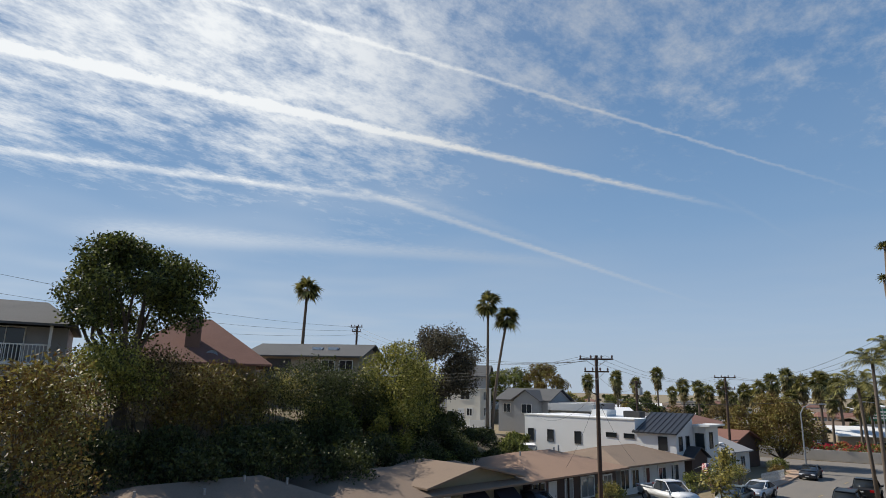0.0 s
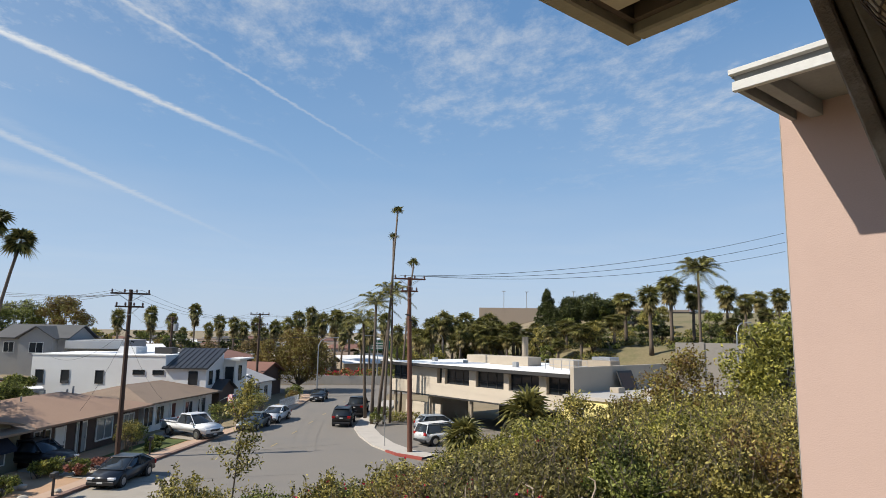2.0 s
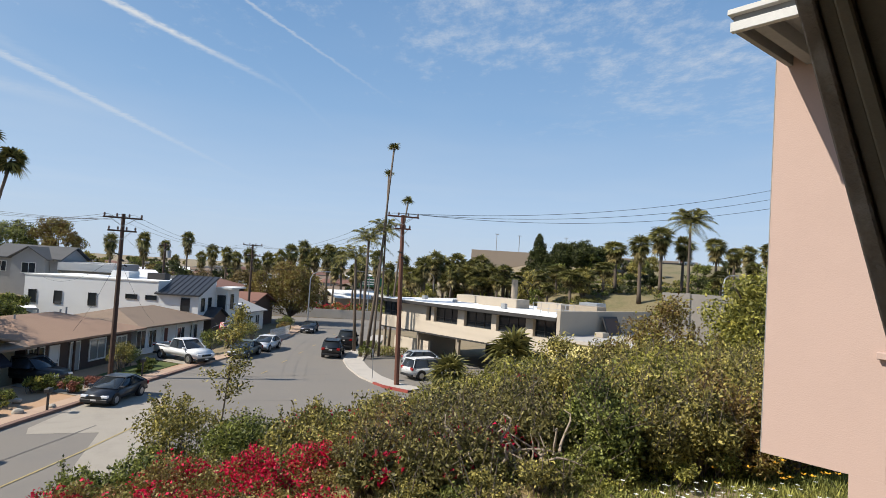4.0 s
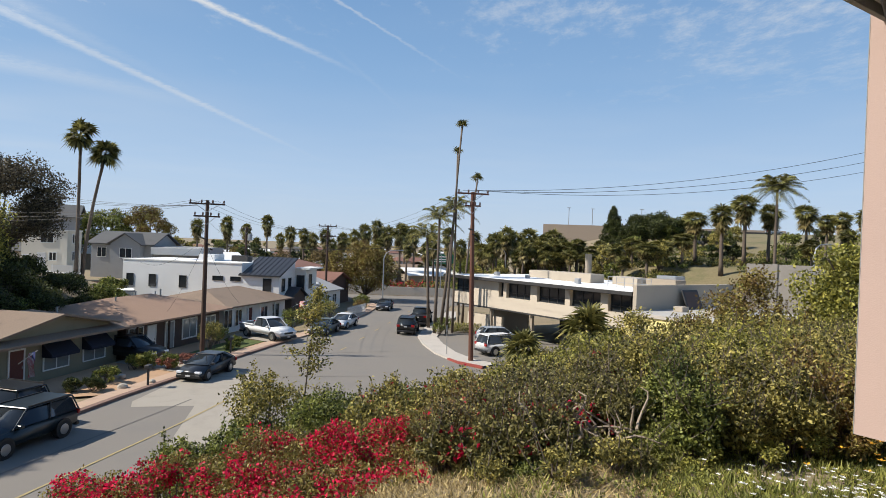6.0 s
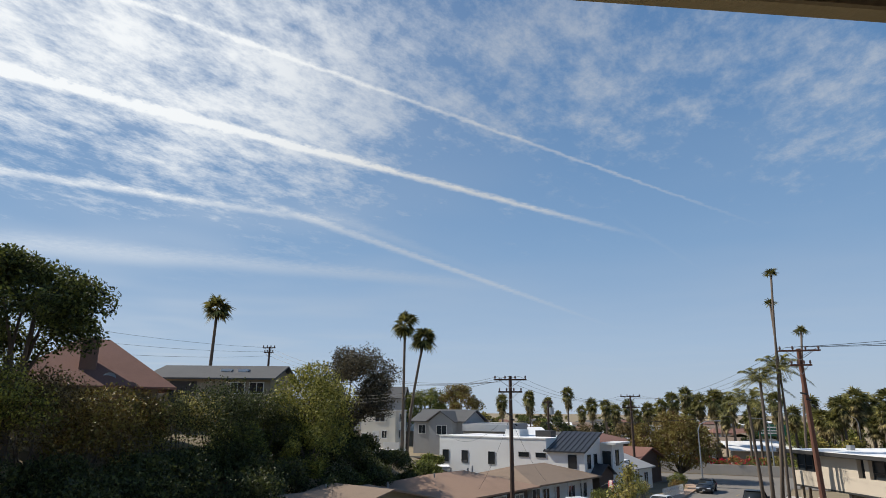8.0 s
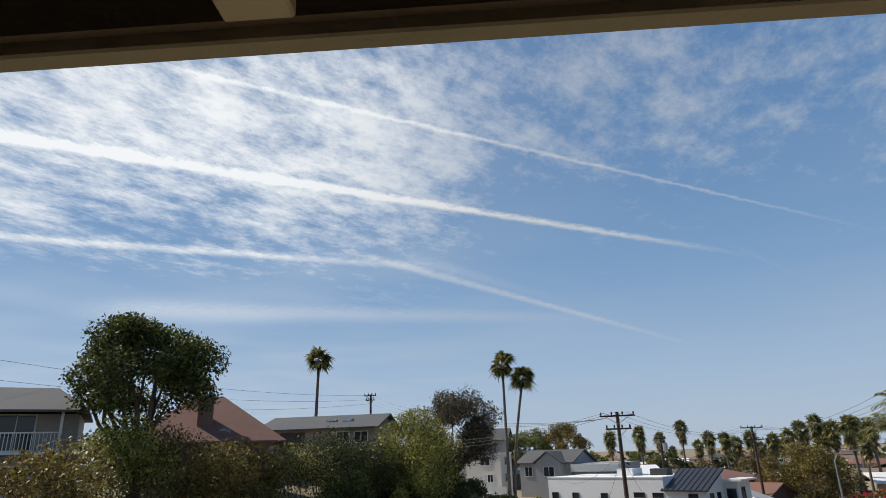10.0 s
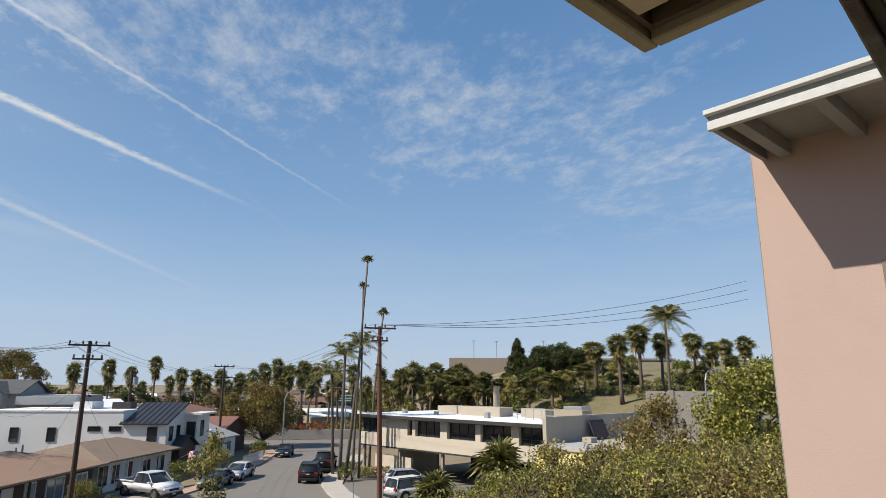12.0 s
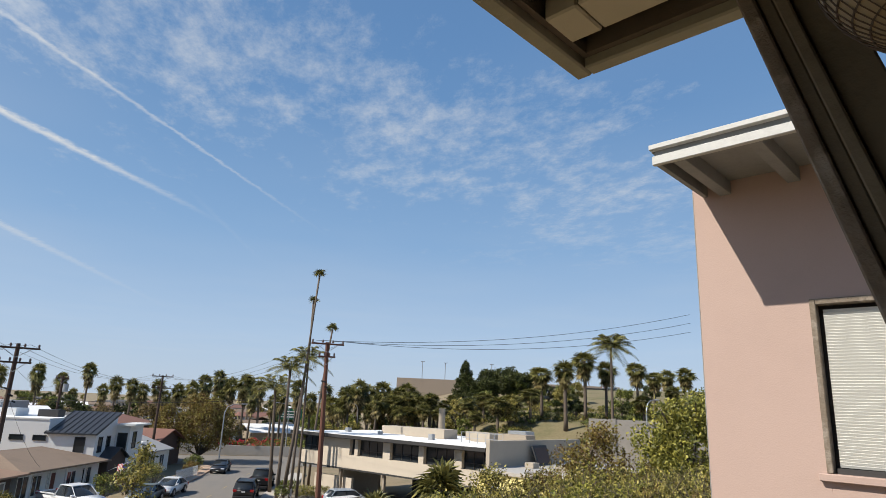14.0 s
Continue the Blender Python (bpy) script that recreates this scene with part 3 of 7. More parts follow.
# ---- foliage ----
rng = np.random.default_rng(7)


def leaf_quads(points, size, flatness=0.0, stretch=2.0, r=rng):
    """A pointed leaf (a kite of four corners) at each point, turned at random."""
    n = len(points)
    a = r.normal(size=(n, 3))
    a[:, 2] = a[:, 2] * (1 - flatness)
    a /= np.linalg.norm(a, axis=1, keepdims=True) + 1e-9
    b = np.cross(a, r.normal(size=(n, 3)))
    b /= np.linalg.norm(b, axis=1, keepdims=True) + 1e-9
    s = (size * r.uniform(0.6, 1.4, n))[:, None]
    p = np.asarray(points)
    return np.stack([p, p + a * s * .5 + b * s * .5 / stretch, p + a * s, p + a * s * .5 - b * s * .5 / stretch], 1)


def crown_points(centres, radii, n, hollow=0.55, r=rng):
    """Points thick near the skins of many overlapping clumps."""
    centres, radii = np.asarray(centres, float), np.asarray(radii, float)
    pick = r.choice(len(centres), n, p=(radii ** 2) / (radii ** 2).sum())
    d = r.normal(size=(n, 3))
    d /= np.linalg.norm(d, axis=1, keepdims=True)
    k = hollow + (1 - hollow) * r.uniform(0, 1, n) ** 0.6
    k *= r.normal(1.0, 0.10, n)
    return centres[pick] + d * (radii[pick] * k)[:, None] * np.array([1, 1, .82])


def clumps(rx, ry, rz, n, size, r=rng, low=-0.4):
    d = r.normal(size=(n, 3))
    d /= np.linalg.norm(d, axis=1, keepdims=True)
    d[:, 2] = np.where(d[:, 2] < low, -d[:, 2], d[:, 2])
    k = r.uniform(0.35, 1.0, n) ** 0.5
    c = d * k[:, None] * np.array([rx, ry, rz])
    return c, r.uniform(0.6, 1.25, n) * size


def shrub(x, y, top, spread, mat, label, leaves=2500, size=0.10, sink=0.2, deep=None, name="shrub", category="shrub", twigs=10, extra=None, group="", hollow=0.5, lumps=22, base=None, shoots=0, clump=.42):
    """A bush: stems from the ground and a ragged crown that ends at height top."""
    z0 = float(ground_z(x, y)) - 0.05 if base is None else base
    h = max(top - z0, 0.12)
    ob = thing(name, pose(x, y, z0), label, category, group)
    rz = (deep or h * 0.55)
    c, rr = clumps(spread * .8, spread * .8, rz * .75, lumps, min(spread, rz) * clump)
    c[:, 2] += h - rz
    pts = crown_points(c, rr, leaves, hollow)
    pts = pts[pts[:, 2] > 0.02]
    pts[:, 2] = np.minimum(pts[:, 2], h * rng.uniform(.90, 1.01, len(pts)))
    quads("foliage", leaf_quads(pts, size), mat, ob)
    rods = []
    for k in range(twigs):
        t = c[rng.integers(len(c))]
        root = Vector((rng.normal(0, .12 * spread), rng.normal(0, .12 * spread), 0))
        mid = root.lerp(Vector(t), .5) + Vector(rng.normal(0, .08 * spread, 3))
        rods.append(tube([root, mid, t], [.02 * h ** .5 + .005, .014 * h ** .5, .004], 5))
    sprig = []
    for k in range(shoots):
        i = rng.integers(len(c))
        a = Vector(c[i]) + Vector((0, 0, rr[i] * .5))
        b = a + Vector((rng.normal(0, .18), rng.normal(0, .18), rng.uniform(.15, .55)))
        rods.append(tube([a, b], [.008, .003], 4))
        sprig += [tuple(a.lerp(b, q) + Vector(rng.normal(0, .045, 3))) for q in rng.uniform(.1, 1.05, 26)]
    if sprig:
        tagged(quads("shoot", leaf_quads(np.array(sprig), size * .9), mat, ob), kind="stuff")
    v, f = many(rods)
    tagged(quick("stem", v, f, bark, ob), kind="stuff")
    if extra:
        emat, share, esize, ename = extra
        top_pts = crown_points(c, rr * 1.08, int(leaves * share), .9)
        top_pts = top_pts[(top_pts[:, 2] > h * .35)]
        keep = np.array([noise.noise(Vector(p) * 1.6 + Vector((x, y, 3))) for p in top_pts]) > .07
        tagged(quads(ename, leaf_quads(top_pts[keep], esize, stretch=1.3), emat, ob), kind="stuff")
    return ob


def tree(x, y, top, spread, mat, label, trunk_h, leaves=9000, size=.16, z0=None, deep=None, lumps=34, name="tree", hollow=.45, trunk_r=.25, clump=.33, group=""):
    """A tree: a tapered trunk that forks into limbs, and a crown of leaves in clumps with gaps."""
    z0 = float(ground_z(x, y)) - .1 if z0 is None else z0
    h = top - z0
    ob = thing(name, pose(x, y, z0), label, "tree", group)
    rz = deep or (h - trunk_h) / 2
    c, rr = clumps(spread * .85, spread * .85, rz * .85, lumps, min(spread, rz) * clump, low=-.8)
    c[:, 2] += h - rz
    quads("crown", leaf_quads(crown_points(c, rr, leaves, hollow), size), mat, ob)
    fork = Vector((rng.normal(0, .2), rng.normal(0, .2), max(trunk_h * .8, .5)))
    rods = [tube([(0, 0, -.2), fork * .5 + Vector((rng.normal(0, .1), 0, 0)), fork], [trunk_r * 1.25, trunk_r, trunk_r * .8], 9)]
    for k in range(min(12, lumps)):
        t = Vector(c[k])
        mid = fork.lerp(t, .5) + Vector(rng.normal(0, .08 * spread, 3))
        rods.append(tube([fork, mid, t], [trunk_r * .5, trunk_r * .3, .03], 6))
    v, f = many(rods)
    quick("trunk", v, f, bark, ob)
    return ob


def fan_palm(x, y, top, base=None, lean=(0, 0), crown=1.5, fronds=40, skirt=True, label="tall fan palm with a bare slender trunk", trunk_r=.20, blades=10, group="", full=1.0, low=-.75):
    """A fan palm: a thin trunk, round fans of narrow blades on stalks, and a skirt of dry fans below."""
    z0 = float(ground_z(x, y)) - .1 if base is None else base
    h = top - z0 - crown * .75
    ob = thing("palm_tree", pose(x, y, z0), label, "palm tree", group)
    bend = [Vector((lean[0] * k ** 1.6, lean[1] * k ** 1.6, h * k)) for k in (0, .2, .4, .6, .8, 1)]
    v, f = tube(bend, [trunk_r * 1.35, trunk_r * 1.05, trunk_r, trunk_r * .9, trunk_r * .82, trunk_r * .85], 9)
    quick("trunk", v, f, palm_bark, ob, True)
    head = bend[-1]
    for name, mat, count, lo, hi, mul in (("crown", frond, fronds, low, 1.4, 1.0), ("skirt", frond_dry, int(fronds * .7) if skirt else 0, -1.4, -.55, .8)):
        out = []
        for k in range(count):
            az = k * 2.399 + rng.normal(0, .2)
            el = lo + (hi - lo) * (k + .5) / count + rng.normal(0, .12)
            d = Vector((math.cos(az) * math.cos(el), math.sin(az) * math.cos(el), math.sin(el)))
            side = d.cross((0, 0, 1)).normalized()
            twist = rng.uniform(-.8, .8)
            side = side * math.cos(twist) + side.cross(d) * math.sin(twist)
            reach = rng.uniform(.75, 1.15)
            top_ = head - Vector((0, 0, crown * rng.uniform(0, 1.1))) if name == "skirt" else head
            stalk = top_ + d * crown * (.42 if low < 0 else .25) * mul * reach
            w = side * .012 * crown
            out.append([top_ - w, top_ + w, stalk + w, stalk - w])
            upn = side.cross(d)
            for b in range(blades):
                a = (b / (blades - 1) - .5) * 3.3
                bd = (d * math.cos(a) + side * math.sin(a)).normalized()
                ln = crown * mul * reach * (.80 - .15 * abs(a)) * rng.uniform(.8, 1.1) * full
                droop = Vector((0, 0, -.30 * ln))
                tip = stalk + bd * ln + droop
                wv = bd.cross(upn).normalized() * crown * .062
                m = stalk + bd * ln * .5
                out.append([stalk, m + wv, tip, m - wv])
        if out:
            quads(name, np.array([[list(p) for p in q] for q in out]), mat, ob)
    return ob


def feather_palm(x, y, top, crown=2.4, base=None, fronds=16, label="feather palm with arching fronds", trunk_r=.22, lean=(0, 0)):
    """A feather palm: arching ribs with narrow leaflets on both sides."""
    z0 = float(ground_z(x, y)) - .1 if base is None else base
    h = top - z0 - crown * .45
    ob = thing("palm_tree", pose(x, y, z0), label, "palm tree")
    bend = [Vector((lean[0] * k, lean[1] * k, h * k)) for k in (0, .33, .66, 1)]
    v, f = tube(bend, [trunk_r * 1.2, trunk_r, trunk_r * .9, trunk_r * .75], 9)
    quick("trunk", v, f, palm_bark, ob, True)
    out = []
    for k in range(fronds):
        az, el = k * 2.399, 1.45 - 1.6 * k / fronds
        flat_d = Vector((math.cos(az), math.sin(az), 0))
        side = Vector((-flat_d.y, flat_d.x, 0))
        pts = []
        for i in range(9):
            s = i / 8
            pts.append(bend[-1] + flat_d * crown * s * (math.cos(el) * .9 + .25) + Vector((0, 0, crown * (math.sin(el) * s * 1.15 - .62 * s * s))))
        for i in range(8):
            a, b = pts[i], pts[i + 1]
            out.append([a - side * .02, a + side * .02, b + side * .02, b - side * .02])
            for sgn in (-1, 1):
                for q in (0.0, .33, .66):
                    p = a.lerp(b, q)
                    ln = crown * .31 * (1 - .5 * (i / 8) ** 2)
                    tip = p + side * sgn * ln + (b - a).normalized() * ln * .5 + Vector((0, 0, -ln * .55))
                    wv = (b - a).normalized() * crown * .016
                    m = p.lerp(tip, .5)
                    out.append([p, m + wv, tip, m - wv])
    quads("crown", np.array([[list(p) for p in q] for q in out]), frond, ob)
    return ob


def sapling(x, y, top, label):
    """A young tree: one thin bent stem with short side twigs and a few leaves."""
    z0 = float(ground_z(x, y)) - .05
    h = top - z0
    ob = thing("sapling", pose(x, y, z0), label, "tree")
    stem = [Vector((.5 * (k / 8) ** 1.4 + rng.normal(0, .03), rng.normal(0, .03), h * k / 8)) for k in range(9)]
    rods, pts = [tube(stem, [.045 - .004 * k for k in range(9)], 6)], []
    for k in range(36):
        q = rng.uniform(.3, 1.0)
        i = min(int(q * 8), 7)
        a = stem[i].lerp(stem[i + 1], q * 8 - i)
        b = a + Vector((rng.normal(0, .6), rng.normal(0, .6), rng.uniform(.0, .6))) * (1.35 - q)
        rods.append(tube([a, b], [.012, .004], 4))
        pts += [tuple(a.lerp(b, rng.uniform(.3, 1.1)) + Vector(rng.normal(0, .12, 3))) for _ in range(80)]
    v, f = many(rods)
    quick("stem", v, f, bark, ob)
    quads("foliage", leaf_quads(np.array(pts), .115), leaf_olive, ob)
    return ob

# ---- houses ----
def placed(x, y, z, along):
    """A frame whose x runs along the azimuth given, with y to its left."""
    return pose(x, y, z, 0, 0, 90 - along)


def window_on(parent, x, z, w, h, y, out=-1, glass=glass_dark, trim=trim_white, bars=1, t=.07):
    """A framed window on a wall in the plane y; out: the side of y to which it faces."""
    ob = part("window", boxed(x - w / 2, x + w / 2, min(y + out * .005, y + out * .03), max(y + out * .005, y + out * .03), z, z + h), glass, parent)
    bm = bmesh.new()
    y0, y1 = sorted((y + out * .002, y + out * .07))
    box(bm, x - w / 2 - t, x - w / 2, y0, y1, z - t, z + h + t)
    box(bm, x + w / 2, x + w / 2 + t, y0, y1, z - t, z + h + t)
    box(bm, x - w / 2, x + w / 2, y0, y1, z + h, z + h + t)
    box(bm, x - w / 2, x + w / 2, y0, y1, z - t, z)
    for k in range(bars):
        xb = x - w / 2 + w * (k + 1) / (bars + 1)
        box(bm, xb - .025, xb + .025, y0, y1 - .01 if out > 0 else y1, z, z + h)
    part("window_frame", bm, trim, ob)
    return ob


def window_side(parent, y, z, w, h, x, out=1, trim=trim_white, bars=1, t=.07, glass=glass_dark):
    """The same on a wall in the plane x."""
    ob = part("window", boxed(min(x + out * .005, x + out * .03), max(x + out * .005, x + out * .03), y - w / 2, y + w / 2, z, z + h), glass, parent)
    bm = bmesh.new()
    x0, x1 = sorted((x + out * .002, x + out * .07))
    box(bm, x0, x1, y - w / 2 - t, y - w / 2, z - t, z + h + t)
    box(bm, x0, x1, y + w / 2, y + w / 2 + t, z - t, z + h + t)
    box(bm, x0, x1, y - w / 2, y + w / 2, z + h, z + h + t)
    box(bm, x0, x1, y - w / 2, y + w / 2, z - t, z)
    for k in range(bars):
        yb = y - w / 2 + w * (k + 1) / (bars + 1)
        box(bm, x0, x1, yb - .025, yb + .025, z, z + h)
    part("window_frame", bm, trim, ob)
    return ob


def gable_roof(parent, x0, x1, y0, y1, eave, ridge, mat, over=.5, along="x", hip=0.0, thick=.14, fascia=None):
    """A pitched roof with thickness; hip: how far the ridge stops short of its ends."""
    bm = bmesh.new()
    a0, a1, b0, b1 = (x0 - over, x1 + over, y0 - over, y1 + over) if along == "x" else (y0 - over, y1 + over, x0 - over, x1 + over)
    mid = (b0 + b1) / 2
    drop = (ridge - eave) / ((b1 - b0) / 2) * over
    e = eave - drop * .6
    put = (lambda a, b, z: (a, b, z)) if along == "x" else (lambda a, b, z: (b, a, z))
    rows = []
    for dz in (0, -thick):
        rows.append([bm.verts.new(put(*p)) for p in ((a0, b0, e + dz), (a1, b0, e + dz), (a1, b1, e + dz), (a0, b1, e + dz), (a0 + hip, mid, ridge + dz), (a1 - hip, mid, ridge + dz))])
    for t, s in ((rows[0], 1), (rows[1], -1)):
        for f in ((0, 1, 5, 4), (2, 3, 4, 5)) + (((1, 2, 5), (3, 0, 4)) if hip else ()):
            bm.faces.new([t[i] for i in f[::s]])
    ring = [(0, 1), (1, 2), (2, 3), (3, 0)] if hip else [(0, 1), (1, 5), (5, 2), (2, 3), (3, 4), (4, 0)]
    for i, j in ring:
        bm.faces.new([rows[0][i], rows[1][i], rows[1][j], rows[0][j]])
    bmesh.ops.recalc_face_normals(bm, faces=bm.faces)
    return part("roof", bm, mat, parent)


def gable_walls(parent, x0, x1, y0, y1, eave, ridge, mat, along="x", base=-.3):
    """Walls, with the gable triangles where the ridge ends."""
    bm = boxed(x0, x1, y0, y1, base, eave)
    if ridge:
        mx, my = (x0 + x1) / 2, (y0 + y1) / 2
        pts = [((x0, y0), (x0, y1), (x0, my)), ((x1, y0), (x1, y1), (x1, my))] if along == "x" else [((x0, y0), (x1, y0), (mx, y0)), ((x0, y1), (x1, y1), (mx, y1))]
        tri = [[bm.verts.new((*p, z)) for p, z in zip(t, (eave - .01, eave - .01, ridge - .02))] for t in pts]
        bm.faces.new(tri[0]), bm.faces.new(tri[1][::-1])
        bm.faces.new([tri[0][0], tri[1][0], tri[1][2], tri[0][2]]), bm.faces.new([tri[0][1], tri[0][2], tri[1][2], tri[1][1]])
    return part("wall", bm, mat, parent)


def door_on(parent, x, w, h, y, mat, out=-1, z=0.0):
    y0, y1 = sorted((y + out * .003, y + out * .05))
    ob = part("door", boxed(x - w / 2, x + w / 2, y0, y1, z, z + h, .01), mat, parent)
    y0, y1 = sorted((y + out * .05, y + out * .10))
    part("door_handle", boxed(x + w / 2 - .12, x + w / 2 - .07, y0, y1, z + .95, z + 1.08), metal_grey, ob)
    bm = bmesh.new()
    y0, y1 = sorted((y + out * .002, y + out * .075))
    box(bm, x - w / 2 - .09, x - w / 2, y0, y1, z, z + h + .09)
    box(bm, x + w / 2, x + w / 2 + .09, y0, y1, z, z + h + .09)
    box(bm, x - w / 2, x + w / 2, y0, y1, z + h, z + h + .09)
    part("door_frame", bm, trim_white, ob)
    return ob


def awning(parent, x, z, w, y):
    """A sloping canvas awning with closed ends over a window."""
    v = [(x - w / 2, y - .01, z), (x + w / 2, y - .01, z), (x + w / 2, y - .75, z - .62), (x - w / 2, y - .75, z - .62), (x - w / 2, y - .75, z - .80), (x + w / 2, y - .75, z - .80), (x - w / 2, y - .01, z - .80), (x + w / 2, y - .01, z - .80)]
    quick("awning", v, [(0, 3, 2, 1), (3, 4, 5, 2), (0, 6, 4, 3), (1, 2, 5, 7)], navy, parent, label="navy canvas awning")


def vents(parent, spots):
    for x, y, z in spots:
        v, f = tube([(x, y, z - .3), (x, y, z + .35)], .07, 8)
        quick("vent_pipe", v, f, metal_grey, parent)


def flag_on(x, y, z, az, size=1.0):
    """A striped flag with a starred blue corner, hanging from a slanted staff."""
    ob = thing("flag", placed(x, y, z, az), "striped red, white and blue flag on a slanted staff", "flag", "flags on the houses")
    v, f = tube([(0, 0, -.5), (0, -1.1 * size, .35)], .018, 6)
    quick("staff", v, f, trim_white, ob)
    red, white_, blue_ = shiny("flag_red", (.45, .03, .04), .8), shiny("flag_white", (.72, .70, .66), .8), shiny("flag_blue", (.03, .04, .14), .8)
    n = 13
    for k in range(n):
        vs, fs = [], []
        for i in range(7):
            t = i / 6
            for e in (k / n, (k + 1) / n):
                vs.append((.05 * math.sin(7 * t + 3 * e) + .25 * e * size - .1, -1.05 * size + .62 * e * size + .04 * math.sin(5 * t), .30 - 1.25 * t * size - .2 * e))
        fs = [(2 * i, 2 * i + 1, 2 * i + 3, 2 * i + 2) for i in range(6)]
        quick("stripe", vs, fs, red if k % 2 == 0 else white_, ob)
    vs = [(.012, -1.06 * size, .31), (.13 * size, -.74 * size, .21), (.14 * size, -.74 * size, -.32), (.03, -1.04 * size, -.22)]
    quick("canton", [(x_ - .12, y_ - .02, z_) for x_, y_, z_ in vs], [(0, 1, 2, 3)], blue_, ob)
    return ob


navy = material("navy_canvas", (0.012, 0.015, 0.03), 0.9, vary=0.1, grain=60)
door_grey = material("grey_screen_door", (0.30, 0.31, 0.31), 0.6, vary=0.08, grain=60)
door_red = material("dark_red_door", (0.10, 0.025, 0.02), 0.6, vary=0.1, grain=20)
metal_roof = material("dark_standing_seam_metal", (0.045, 0.048, 0.055), 0.45, 0.25, vary=0.08, grain=8, bump=0.02)
blinds = shiny("pale_curtained_glass", (0.20, 0.21, 0.21), 0.15)

# Ranch houses along the west side of the street
house_near = thing("house", placed(-23.0, 33.5, 0, 12), "low olive ranch house with brown shingle roof and navy awnings", "house", "houses along the street")
gable_walls(house_near, -6, 10.6, 0.6, 9.5, 2.5, 0, olive_siding)
gable_roof(house_near, -6.5, 11.2, 0.2, 9.5, 2.62, 3.7, roof_brown, .7, "x", 4.2)
gable_walls(house_near, 0.4, 9.6, 0.5, 6.0, 2.9, 3.85, olive_siding, "y", 2.4)
gable_roof(house_near, 0.4, 9.6, 0.2, 6.0, 2.98, 3.95, roof_brown, .35, "y", 0, .12)
for xw in (5.2, 8.4):
    window_on(house_near, xw, .55, 1.9, 1.25, .6, glass=blinds)
    awning(house_near, xw, 2.15, 2.2, .6)
window_on(house_near, -.2, .6, 1.5, 1.3, .6)
door_on(house_near, 2.3, .95, 2.05, .6, door_red)
flag_on(-22.35, 34.9, 2.0, 12, 1.1)
vents(house_near, [(4.0, 5.5, 3.6), (7.0, 7, 3.3), (-2, 4, 3.5), (10, 5, 3.3)])

house_brown = thing("house", placed(-20.2, 45.0, 0, 12), "low dark ranch house with tan shingle roof and white-framed windows", "house", "houses along the street")
gable_walls(house_brown, -0.5, 12.0, 0.8, 10, 2.5, 0, brown_siding)
gable_roof(house_brown, -0.5, 12.0, 0.6, 10, 2.68, 3.9, roof_tan, .75, "x", 4.4)
window_on(house_brown, .5, 1.25, 1.5, .85, .8, bars=2)
door_on(house_brown, 2.3, .9, 2.05, .8, trim_white)
door_on(house_brown, 4.55, 1.0, 2.1, .8, door_grey)
window_on(house_brown, 7.3, .55, 1.9, 1.5, .8, glass=blinds, t=.12)
window_on(house_brown, 10.5, .55, 1.3, 1.4, .8, glass=blinds, t=.12)
part("post", boxed(3.3, 3.42, -.05, .07, 0, 2.5), wood_dark, house_brown)
part("post", boxed(-.4, -.28, -.05, .07, 0, 2.5), wood_dark, house_brown)
vents(house_brown, [(3, 4.5, 3.7), (8, 6.5, 3.7), (10, 6, 3.6), (9.3, 5, 3.9)])
house_rear = thing("house", placed(-28.5, 41.0, 0, 20), "flat-roofed rear building behind the ranch houses", "house")
gable_walls(house_rear, 0, 9, 0, 7, 2.6, 0, stucco_tan)
gable_roof(house_rear, 0, 9, 0, 7, 2.75, 3.3, roof_tan, .5, "x", 2.5)
house_rear2 = thing("house", placed(-25.0, 14.2, 0, 12), "low building with a brown shingle roof", "house")
gable_walls(house_rear2, 0, 11.2, 0, 7, 3.2, 0, stucco_tan)
gable_roof(house_rear2, 0, 11.2, 0, 7, 3.35, 4.4, roof_brown, .5, "x", 3)
vents(house_rear2, [(2, 2.4, 4.0), (5, 2, 3.9), (7.5, 3, 4.2), (9.5, 2.2, 4.0)])

house_light = thing("house", placed(-17.8, 58.5, 0, 15), "low pale house with brown shingle roof and porch", "house", "houses along the street")
gable_walls(house_light, -0.5, 11.5, 0.6, 9, 2.5, 0, stucco_white)
gable_roof(house_light, -0.5, 11.5, 0.4, 9, 2.65, 3.8, roof_brown, .65, "x", 3.6)
window_on(house_light, .2, .5, 1.3, 1.6, .6, bars=1)
window_on(house_light, 2.0, .5, 1.1, 1.5, .6)
door_on(house_light, 4.0, 1.0, 2.05, .6, door_red)
window_on(house_light, 6.9, .6, 1.3, 1.3, .6)
window_on(house_light, 9.4, .6, 1.4, 1.4, .6)
for xp in (2.9, 5.2, 8.2):
    part("post", boxed(xp - .06, xp + .06, .0, .12, 0, 2.5), trim_white, house_light)
flag_on(-14.4, 69.2, 2.1, 15, 1.7)

# White modern house behind them
house_white = thing("house", placed(-34.7, 72.1, 0, 98) @ Matrix.Diagonal((1.17, 1, 1, 1)), "white modern two-storey house with black windows and metal roof", "house")
part("wall", boxed(0, 12.3, 0, 9, -.3, 6.1), stucco_white, house_white)
part("parapet", boxed(-.06, 12.29, -.06, 9.06, 6.101, 6.22), trim_white, house_white)
part("roof", boxed(.2, 12.2, .2, 8.9, 6.221, 6.24), roof_white, house_white)
for xw, zw, w, h in ((.8, 3.2, .65, 1.3), (3.15, 3.2, .65, 1.3), (6.3, 3.2, .65, 1.3), (9.9, 4.2, 1.0, .42), (11.7, 4.2, .95, .42), (14.9, 3.2, .75, 1.35)):
    window_on(house_white, xw, zw, w, h, 0, trim=dark_trim, bars=0, t=.05)
bm = bmesh.new()
